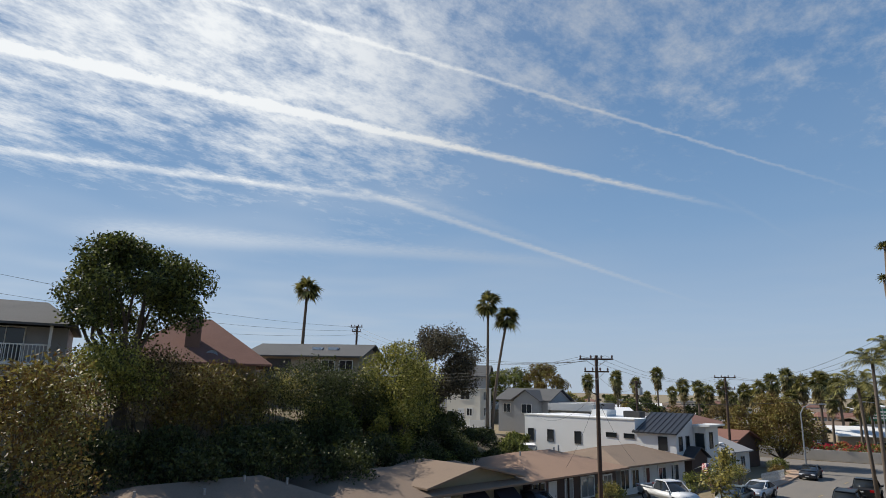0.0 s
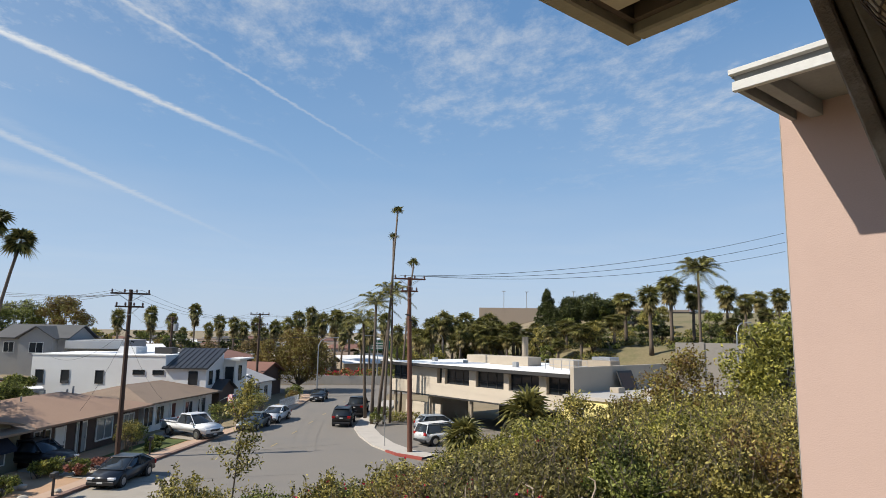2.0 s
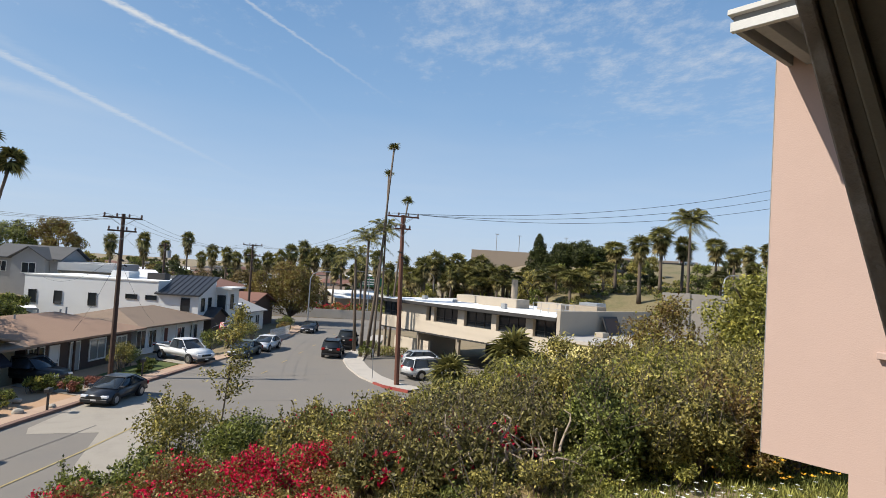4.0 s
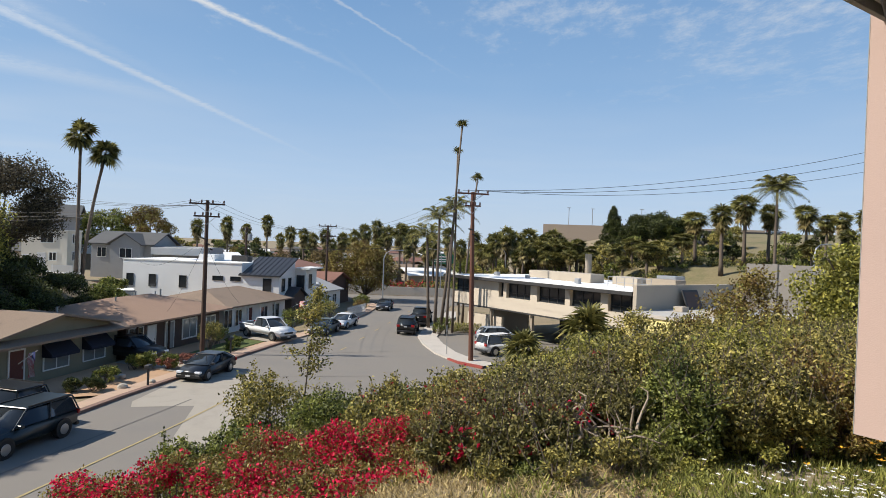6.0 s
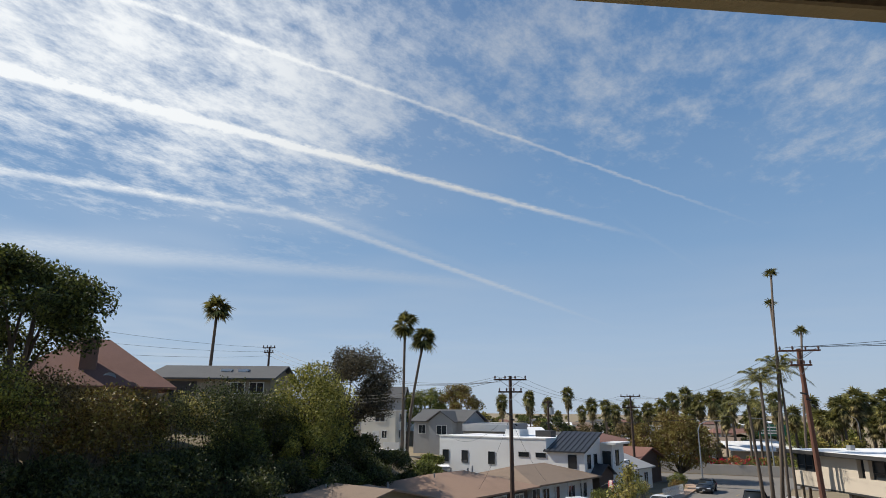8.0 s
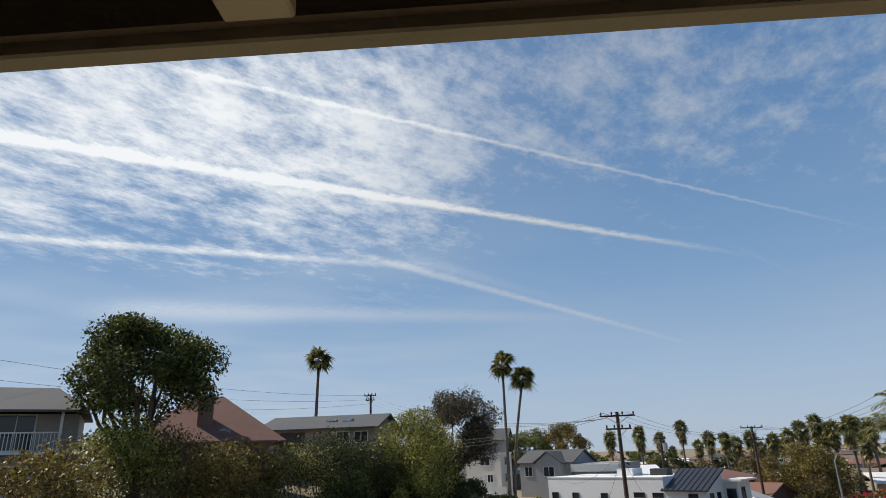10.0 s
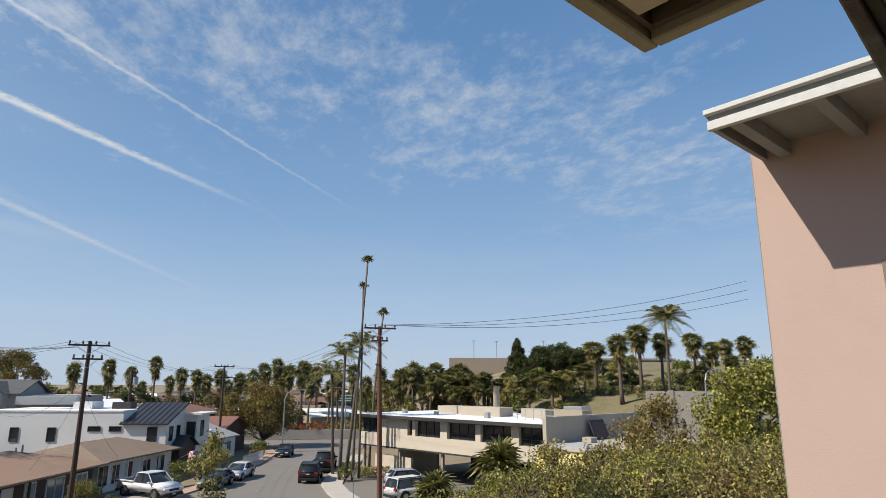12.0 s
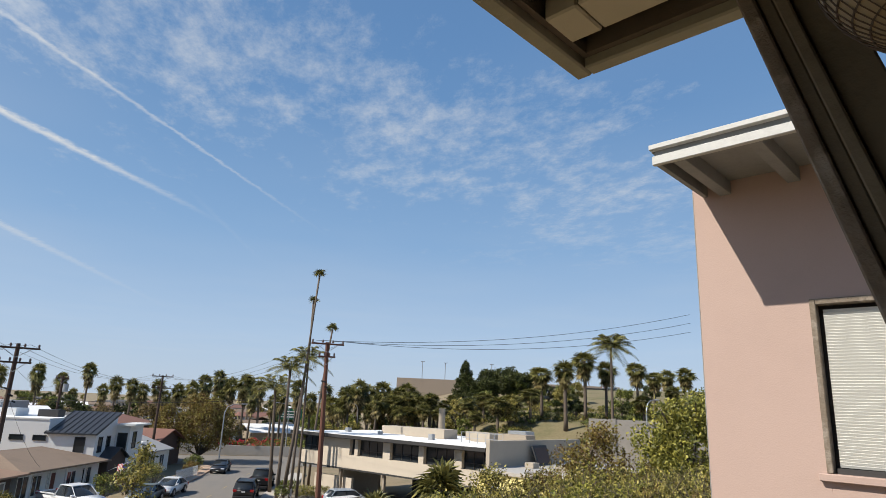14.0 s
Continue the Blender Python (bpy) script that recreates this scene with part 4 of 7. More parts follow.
vs = [bm.verts.new(p) for p in ((12.301, 0, -.3), (16.1, 0, -.3), (16.1, 0, 4.9), (12.301, 0, 4.9), (12.301, 5, -.3), (16.1, 5, -.3), (16.1, 5, 6.6), (12.301, 5, 6.6))]
for f in ((0, 1, 2, 3), (1, 5, 6, 2), (5, 4, 7, 6), (4, 0, 3, 7), (3, 2, 6, 7), (0, 4, 5, 1)):
    bm.faces.new([vs[i] for i in f])
part("wall", bm, stucco_white, house_white)
bm = bmesh.new()
vs = [bm.verts.new(p) for p in ((12.1, -.35, 4.82), (16.3, -.35, 4.82), (16.3, 5.3, 6.78), (12.1, 5.3, 6.78), (12.1, -.35, 4.96), (16.3, -.35, 4.96), (16.3, 5.3, 6.92), (12.1, 5.3, 6.92))]
for f in ((3, 2, 1, 0), (4, 5, 6, 7), (0, 1, 5, 4), (1, 2, 6, 5), (2, 3, 7, 6), (3, 0, 4, 7)):
    bm.faces.new([vs[i] for i in f])
mr = part("roof", bm, metal_roof, house_white, "dark standing-seam metal roof")
for k in range(9):
    x = 12.15 + k * .51
    quick("seam", [(x, -.36, 4.97), (x + .04, -.36, 4.97), (x + .04, 5.3, 6.93), (x, 5.3, 6.93), (x, -.36, 5.02), (x + .04, -.36, 5.02), (x + .04, 5.3, 6.98), (x, 5.3, 6.98)], [(4, 5, 6, 7), (0, 1, 5, 4), (1, 2, 6, 5), (3, 0, 4, 7)], metal_roof, mr)
window_side(house_white, 1.2, 3.2, .8, 1.35, 16.1, trim=dark_trim, bars=0)
window_side(house_white, 3.2, 3.2, .8, 1.35, 16.1, trim=dark_trim, bars=0)
part("wall", boxed(16.101, 17.3, 5.0, 9, -.3, 5.6), stucco_white, house_white)
part("roof", boxed(16.35, 17.9, 4.2, 9.4, 5.601, 5.8), trim_white, house_white)
window_side(house_white, 6.5, 3.3, .9, 1.6, 17.3, trim=dark_trim, bars=0)
window_on(house_white, 16.72, 3.2, .7, 1.6, 5.0, trim=dark_trim, bars=0)
part("roof_access", boxed(6.5, 8.2, 3, 5.5, 6.241, 7.0), stucco_white, house_white)
part("roof_access", boxed(9.6, 11.3, 4, 5.5, 6.241, 6.95), dark_trim, house_white)

house_slate = thing("house", placed(-15.6, 70.5, 0, 18), "small pale house with dark metal gable porch", "house", "houses along the street")
gable_walls(house_slate, 0, 6.0, 1.0, 9, 2.6, 0, stucco_white)
gable_roof(house_slate, 0, 6.0, 1.0, 9, 2.75, 3.9, metal_roof, .5, "x", 1.0)
gable_walls(house_slate, 0.5, 3.6, -.6, 3.0, 2.5, 3.5, brown_siding, "y")
gable_roof(house_slate, 0.5, 3.6, -.6, 3.0, 2.6, 3.6, metal_roof, .35, "y", 0, .1)
window_on(house_slate, 4.9, .8, 1.2, 1.2, 1.0)
house_gable = thing("house", placed(-12.7, 78.2, 0, 15), "small white gabled cottage with grey roof", "house", "houses along the street")
gable_walls(house_gable, 0, 8.5, 1.0, 9, 2.5, 3.9, stucco_white, "x")
gable_roof(house_gable, 0, 8.5, 1.0, 9, 2.6, 4.0, stucco_grey, .4, "x")
part("skylight", boxed(3.5, 4.5, 2.2, 3.1, 3.3, 3.45), roof_white, house_gable)
for xw in (1.5, 4.0, 6.5):
    window_on(house_gable, xw, .7, 1.1, 1.2, 1.0)
house_brown2 = thing("house", placed(-13.5, 88.5, 0, 20), "brown house with low brown gable roof", "house", "houses along the street")
gable_walls(house_brown2, 0, 6.5, 0, 9, 3.2, 4.6, brown_siding, "y")
gable_roof(house_brown2, 0, 6.5, 0, 9, 3.2, 4.6, roof_red, .7, "y")
house_brown3 = thing("house", placed(-19, 92, 0, 20), "two-storey brown house with wide eaves", "house")
gable_walls(house_brown3, 0, 8, 0, 9, 5.0, 0, brown_siding)
gable_roof(house_brown3, 0, 8, 0, 9, 5.1, 6.2, roof_red, .9, "x", 2)
fence = thing("picket_fence", placed(-8.9, 74.5, .1, 14), "white picket fence along the pavement", "fence")
part("rail", boxed(0, 6.5, -.02, .02, .3, .36), trim_white, fence)
part("rail", boxed(0, 6.5, -.02, .02, .85, .91), trim_white, fence)
first = part("picket", boxed(0, .10, -.045, -.021, .03, 1.05), trim_white, fence)
for k in range(1, 32):
    o = new("picket", first.data)
    o.parent, o.location = fence, (k * .205, 0, 0)

# Houses on the western rise
pale_cream = material("pale_cream_stucco", (0.70, 0.65, 0.55), 0.9, vary=0.05, grain=40, stain=0.15, stain_scale=0.4)
house_cream = thing("house", placed(-47.4, 73.8, 3.0, 88), "cream stucco two-storey house with small windows", "house")
part("wall", boxed(0, 5.2, 0, 3.2, -1.5, 6.1), pale_cream, house_cream)
part("parapet", boxed(-.1, 5.3, -.1, 3.3, 6.101, 6.25), trim_white, house_cream)
for xw, zw, w, h in ((2.9, 4.7, 1.4, 1.0), (3.6, 2.6, .75, .9), (.5, 1.8, .6, 1.3)):
    window_on(house_cream, xw, zw, w, h, 0, t=.09)
door_on(house_cream, 2.3, .8, 2.0, 0, trim_white, z=1.4)
window_side(house_cream, 1.5, 4.7, .8, 1.0, 5.2, t=.09)
window_side(house_cream, 1.5, 2.6, .8, 1.0, 5.2, t=.09)
deck = part("deck", boxed(2.6, 6.9, -2.0, -.01, 1.1, 1.25), trim_white, house_cream, "white timber deck")
for xp in (2.7, 4.6, 6.8):
    part("post", boxed(xp - .06, xp + .06, -1.95, -1.83, -1.2, 2.2), trim_white, deck)
part("railing", boxed(4.7, 6.9, -1.98, -1.94, 1.3, 2.15), trim_white, deck)
for k in range(8):
    part("stair_tread", boxed(2.4 - .26 * k, 2.66 - .26 * k, -1.9, -1.0, .95 - .2 * k, 1.0 - .2 * k), trim_white, deck)
house_grey = thing("house", placed(-45.0, 84.5, 3.1, 88), "grey sided house with gabled roof", "house")
gable_walls(house_grey, 0, 8, 0, 9, 4.6, 6.2, stucco_grey, "x", -1.6)
gable_roof(house_grey, 0, 8, 0, 9, 4.7, 6.3, roof_grey, .5, "x")
gable_walls(house_grey, 3.2, 7.0, -1.5, 4, 4.6, 6.0, stucco_grey, "y", -1.6)
gable_roof(house_grey, 3.2, 7.0, -1.5, 4, 4.7, 6.1, roof_grey, .45, "y", 0, .12)
window_on(house_grey, 1.4, 2.8, 1.1, 1.2, 0)
window_on(house_grey, 5.2, 2.8, 1.5, 1.2, -1.5)
window_on(house_grey, 7.6, 1.5, .6, 1.0, 0)
part("wall", boxed(8.001, 15, 1, 9, -2.4, 4.4), stucco_grey, house_grey)
part("balcony", boxed(8.1, 14.9, -.6, .99, 3.3, 4.3), trim_white, house_grey)
carport = thing("carport", placed(-36.4, 64.2, 0, 62), "pale flat carport roof on posts behind the ranch houses", "carport")
part("roof", boxed(0, 6.2, 0, 3.2, 2.85, 2.97, .02), roof_white, carport)
part("fascia", boxed(-.03, 6.23, -.04, -.005, 2.78, 2.99), stucco_grey, carport)
for xp in (.15, 3.1, 6.05):
    for yp in (.15, 3.05):
        part("post", boxed(xp - .05, xp + .05, yp - .05, yp + .05, -.1, 2.849), trim_white, carport)
garden_wall = thing("fence", placed(-39.5, 73.0, 1.4, 70), "brown timber garden fence", "fence")
part("boards", boxed(-2, 7, 0, .06, 0, 1.9), wood_red, garden_wall)
house_rear3 = thing("house", placed(-63.6, 99.5, 6.6, 70), "grey roofed house higher on the rise", "house")
gable_walls(house_rear3, 0, 7.2, 0, 7, 5.0, 0, stucco_grey, "x", -4)
gable_roof(house_rear3, 0, 7.2, 0, 7, 5.0, 7.0, roof_grey, .5, "x")
house_hip = thing("house", placed(-39.6, 22.0, 5.5, 36), "tan house with a steep red-brown hipped roof", "house")
gable_walls(house_hip, 0.5, 8.8, .5, 9.5, 5.0, 0, stucco_tan)
gable_roof(house_hip, 0, 9.3, 0, 10, 5.1, 8.3, roof_red, .5, "x", 4.2)
chimney = part("chimney", boxed(4.0, 5.0, 1.2, 2.1, 4.5, 8.0, .03), brick_red, house_hip, "brick chimney")
part("cap", boxed(3.92, 5.08, 1.12, 2.18, 8.001, 8.12), concrete, chimney)
dish = thing("satellite_dish", pose(-36.6, 27.0, 10.9, 60, 0, 40), "grey satellite dish on the roof edge", "satellite dish")
v, f = tube([(0, 0, 0), (0, 0, .04), (0, 0, .10)], [.06, .32, .42], 14, False)
quick("reflector", v, f, metal_grey, dish)
v, f = tube([(0, 0, -.02), (0, -.3, -.35)], .03, 6)
quick("arm", v, f, metal_grey, dish)
house_long = thing("house", placed(-48.2, 39.0, 6.5, 64.5), "long two-storey tan house with dark low-pitched roof", "house")
gable_walls(house_long, .3, 11.2, .5, 9, 5.3, 6.5, stucco_tan, "x")
gable_roof(house_long, .3, 11.2, .5, 9, 5.4, 6.7, roof_grey, .55, "x")
for xw in (8.3, 10.0):
    window_on(house_long, xw, 4.0, 1.2, .9, .5)
part("garage_door", boxed(2.2, 4.6, .42, .498, 3.0, 5.0), dark_trim, house_long)
for xw in (6.0, 7.6):
    part("skylight", boxed(xw, xw + .9, 2.2, 3.1, 6.0, 6.25), roof_white, house_long)
part("wall", boxed(11.201, 14.5, 3, 10, 0, 3.6), stucco_grey, house_long)
apartments = thing("apartment_house", placed(-43.5, 8.0, 5.0, 28), "grey two-storey apartment house with white balconies", "apartment house")
gable_walls(apartments, 0, 11.5, 1.2, 9, 7.1, 0, stucco_grey)
gable_roof(apartments, 0, 11.5, -.2, 9, 7.3, 8.9, roof_grey, .5, "x", 2)
for zf in (2.2, 5.0):
    bal = part("balcony", boxed(0, 10.8, -.3, 1.19, zf - .15, zf), trim_white, apartments)
    part("railing", boxed(0, 10.8, -.3, -.25, zf + .95, zf + 1.02), trim_white, bal)
    one = part("baluster", boxed(0, .04, -.29, -.26, zf, zf + .95), trim_white, bal)
    for k in range(1, 60):
        o = new("baluster", one.data)
        o.parent, o.location = bal, (k * .18, 0, 0)
    for xw in (2.0, 5.2, 8.4):
        window_on(apartments, xw, zf + .1, 1.8, 1.9, 1.2)
for xp in (.1, 3.6, 7.1, 10.7):
    part("post", boxed(xp - .07, xp + .07, -.28, -.14, -1, 7.2), trim_white, apartments)

# Office building over a carport, with its yellow annex
OFFICE = placed(3.6, 67.8, 0, 146)
taupe = material("taupe_stucco", (0.40, 0.345, 0.275), 0.9, vary=0.06, grain=30, stain=0.2, stain_scale=.5)
office = thing("office_building", OFFICE, "cream two-storey office building over an open carport", "office building")
part("wall", boxed(.1, 24.2, 0, 13, 2.95, 4.15), stucco_cream, office)
part("wall", boxed(.1, 24.2, .45, 13, 4.151, 5.68), stucco_cream, office)
for a, b in ((3.2, 7.5), (8.2, 8.65), (12.05, 12.95), (16.45, 17.05), (20.45, 21.25)):
    part("pier", boxed(a, b, .02, .449, 4.151, 5.6), stucco_cream, office)
for a, b in ((.2, 3.1), (7.6, 8.1), (8.7, 12.0), (13.0, 16.4), (17.1, 20.4), (21.3, 24.2)):
    w = part("window", boxed(a, b, .40, .445, 4.151, 5.6), glass_dark, office)
    bm = bmesh.new()
    n = max(1, round((b - a) / 1.1))
    for k in range(n + 1):
        x = a + (b - a) * k / n
        box(bm, x - .03, x + .03, .34, .399, 4.2, 5.55)
    box(bm, a - .03, b + .03, .34, .399, 4.152, 4.2)
    box(bm, a - .03, b + .03, .34, .399, 5.55, 5.6)
    box(bm, a - .03, b + .03, .34, .399, 4.62, 4.66)
    part("window_frame", bm, dark_trim, w)
part("lintel", boxed(.05, 24.2, .0, .449, 5.601, 5.681), stucco_cream, office)
part("fascia", boxed(-.8, 24.3, -.95, -.80, 5.70, 6.0, .01), dark_trim, office)
part("roof", boxed(-.8, 24.35, -.79, 13.4, 5.69, 5.99), roof_white, office)
part("soffit", boxed(-.8, 24.3, -.79, -.002, 5.66, 5.688), dark_trim, office)
part("eave_edge", boxed(-.82, 24.3, -.96, -.7, 6.001, 6.05), roof_white, office)
part("end_wall", boxed(24.36, 24.7, -.9, 13.4, 0, 6.55), taupe, office)
part("slab", boxed(.0, 24.2, .0, 13, 2.80, 2.948), dark_trim, office)
for x in (.3, 6.0, 12.0, 18.0, 23.8):
    part("column", boxed(x - .13, x + .13, .3, .56, 0, 2.799), stucco_tan, office)
# near-black wall puts the open carport's deep shade into its colour
part("carport_shade_wall", boxed(7.5, 24.2, 9.0, 9.2, 0, 2.799), dark_trim, office)
part("stair_wall", boxed(1.6, 7.2, .8, 1.05, 0, 2.0), stucco_cream, office)
part("stair_wall", boxed(1.6, 7.2, 4.4, 4.65, 0, 2.799), taupe, office)
for a, b, y0, y1, h, mat in ((4.5, 8.5, 7, 9, .95, taupe), (9.4, 14.6, 5.5, 7.5, 1.05, taupe), (15.6, 17.2, 7.5, 9, .95, taupe), (17.4, 19.6, 6, 7.5, 1.0, taupe), (20.5, 23.5, 6, 7.5, 1.05, stucco_tan), (19.5, 21.5, 9, 10.5, 1.3, metal_grey), (2.0, 2.5, 4, 4.5, .5, metal_grey), (14.8, 15.3, 3, 3.4, .6, metal_grey), (7, 7.4, 4, 4.4, .4, metal_grey)):
    part("roof_unit", boxed(a, b, y0, y1, 5.991, 5.99 + h * .82, .02), mat, office)
bm = bmesh.new()
for k in range(6):
    box(bm, 18.3 + k * .9, 18.34 + k * .9, 3.5, 3.54, 5.992, 6.9)
box(bm, 18.3, 22.84, 3.5, 3.54, 6.86, 6.9)
box(bm, 18.3, 22.84, 3.5, 3.54, 6.4, 6.44)
part("roof_rail", bm, metal_grey, office)
v, f = tube([(9.5, 11, 5.9), (9.5, 11, 8.8)], .35, 10)
quick("flue", v, f, stucco_tan, office)
annex_roof = material("grey_gravel_roofing", (0.42, 0.40, 0.37), 0.9, vary=0.15, grain=8, stain=0.35, stain_scale=.5)
annex = thing("annex", OFFICE, "low yellow stucco annex with a pale flat roof", "building")
part("wall", boxed(24.71, 38, -2.2, 11, -.3, 4.35), stucco_yellow, annex)
part("parapet", boxed(24.705, 38.1, -2.35, 11.1, 4.351, 4.58), concrete, annex)
part("roof", boxed(24.9, 37.9, -2.0, 10.9, 4.581, 4.60), annex_roof, annex)
window_on(annex, 26.0, 2.9, .9, .75, -2.2)
for k, (x, y) in enumerate(((26, 2), (27.5, 6), (29, 1.5), (31, 4), (33, 3), (30, 7.5), (34.5, 6))):
    part("roof_unit", boxed(x, x + .8 + .3 * (k % 3), y, y + .9, 4.601, 5.0 + .15 * (k % 2), .02), metal_grey if k % 2 else taupe, annex)
hatch = thing("roof_hatch", OFFICE @ pose(25.35, 5.6, 5.36, 0, 68, 0), "dark tilted roof hatch leaning on the end wall", "hatch")
part("panel", boxed(-.85, .85, -1.1, 1.1, -.06, .06, .02), dark_trim, hatch)
part("panel_inset", boxed(-.65, .65, -.9, .9, .061, .075), brown_siding, hatch)

# Distance: the parking structure, walls and roofs beyond the cross street
garage = thing("parking_structure", placed(49, 220, 7.0, 103), "tan concrete parking structure on the hill", "parking structure")
tan_far = material("tan_concrete", (0.31, 0.25, 0.195), 0.9, vary=0.08, grain=4, stain=0.2, stain_scale=.2)
part("wall", boxed(-6, 75, 0, 30, -6, 11.6), tan_far, garage)
# dark strips on the solid wall stand in for the shade between decks
for k in range(3):
    part("deck_shade_strip", boxed(30 + k * .01, 73, -.25, -.02, 4.1 + 3 * k, 4.9 + 3 * k), dark_trim, garage)
for k in range(9):
    x = 3 + 8.6 * k
    v, f = tube([(x, 6 + 3 * (k % 3), 11.5), (x, 6 + 3 * (k % 3), 18)], .12, 6)
    mast = quick("lamp_mast", v, f, metal_grey, garage)
    part("lamp_head", boxed(x - .7, x + .7, 5.8 + 3 * (k % 3), 6.2 + 3 * (k % 3), 18, 18.2), metal_grey, mast)
wall_grey = material("weathered_grey_concrete", (0.30, 0.275, 0.245), 0.9, vary=0.1, grain=3, stain=0.3, stain_scale=.5)
ret = thing("retaining_wall", placed(28, 88, 0, 118), "long grey concrete retaining wall below the planted slope", "wall")
part("wall", boxed(17, 60, 0, .5, 0, 8.3), wall_grey, ret)
for k in range(4, 12):
    part("pilaster", boxed(5 * k, 5 * k + .6, -.15, -.001, 0, 8.4), wall_grey, ret)
low_wall = thing("retaining_wall", placed(-20, 109.0, 0, 89), "low grey wall along the cross street", "wall")
part("wall", boxed(0, 60, 0, .35, 0, 1.5), concrete, low_wall)

# ---- vehicles ----
lamp_red = shiny("red_lamp_glass", (.30, .01, .01), .15)
lamp_white = shiny("clear_lamp_glass", (.75, .76, .78), .1)
rim_metal = shiny("alloy_rim", (.45, .45, .46), .3, .9)
plate_white = shiny("pale_plate", (.6, .6, .58), .5)
black_plastic = shiny("black_trim_plastic", (.015, .015, .016), .5)


def paint(name, colour):
    return shiny(name, colour, .32, .05, .12)


SHAPES = {   # length, width, body outline (x, z) from tail to nose, cabin: floor x0, x1, roof x0, x1, roof z, belt z
    "sedan": (4.65, 1.80, [(-2.32, .30), (-2.34, .72), (-2.22, .98), (-1.6, 1.02), (.9, .95), (1.6, .84), (2.1, .70), (2.32, .52), (2.30, .24)], (-2.0, 1.35, -.95, .15, 1.44, .93)),
    "suv": (4.75, 1.88, [(-2.37, .38), (-2.37, .95), (-2.3, 1.08), (-1.2, 1.1), (.95, 1.08), (1.8, 1.0), (2.25, .85), (2.37, .6), (2.37, .34)], (-2.28, 1.15, -2.05, .35, 1.72, 1.05)),
    "pickup": (5.85, 2.0, [(-2.92, .5), (-2.92, 1.15), (-.75, 1.15), (-.7, 1.18), (1.25, 1.18), (2.3, 1.12), (2.8, .98), (2.92, .7), (2.92, .42)], (-.72, 1.55, -.5, .75, 1.88, 1.15)),
    "hatch": (4.3, 1.78, [(-2.15, .34), (-2.15, .85), (-2.05, 1.0), (-1.0, 1.02), (.75, 1.0), (1.5, .88), (2.0, .74), (2.15, .55), (2.15, .3)], (-2.0, 1.05, -1.5, .3, 1.5, .97)),
}


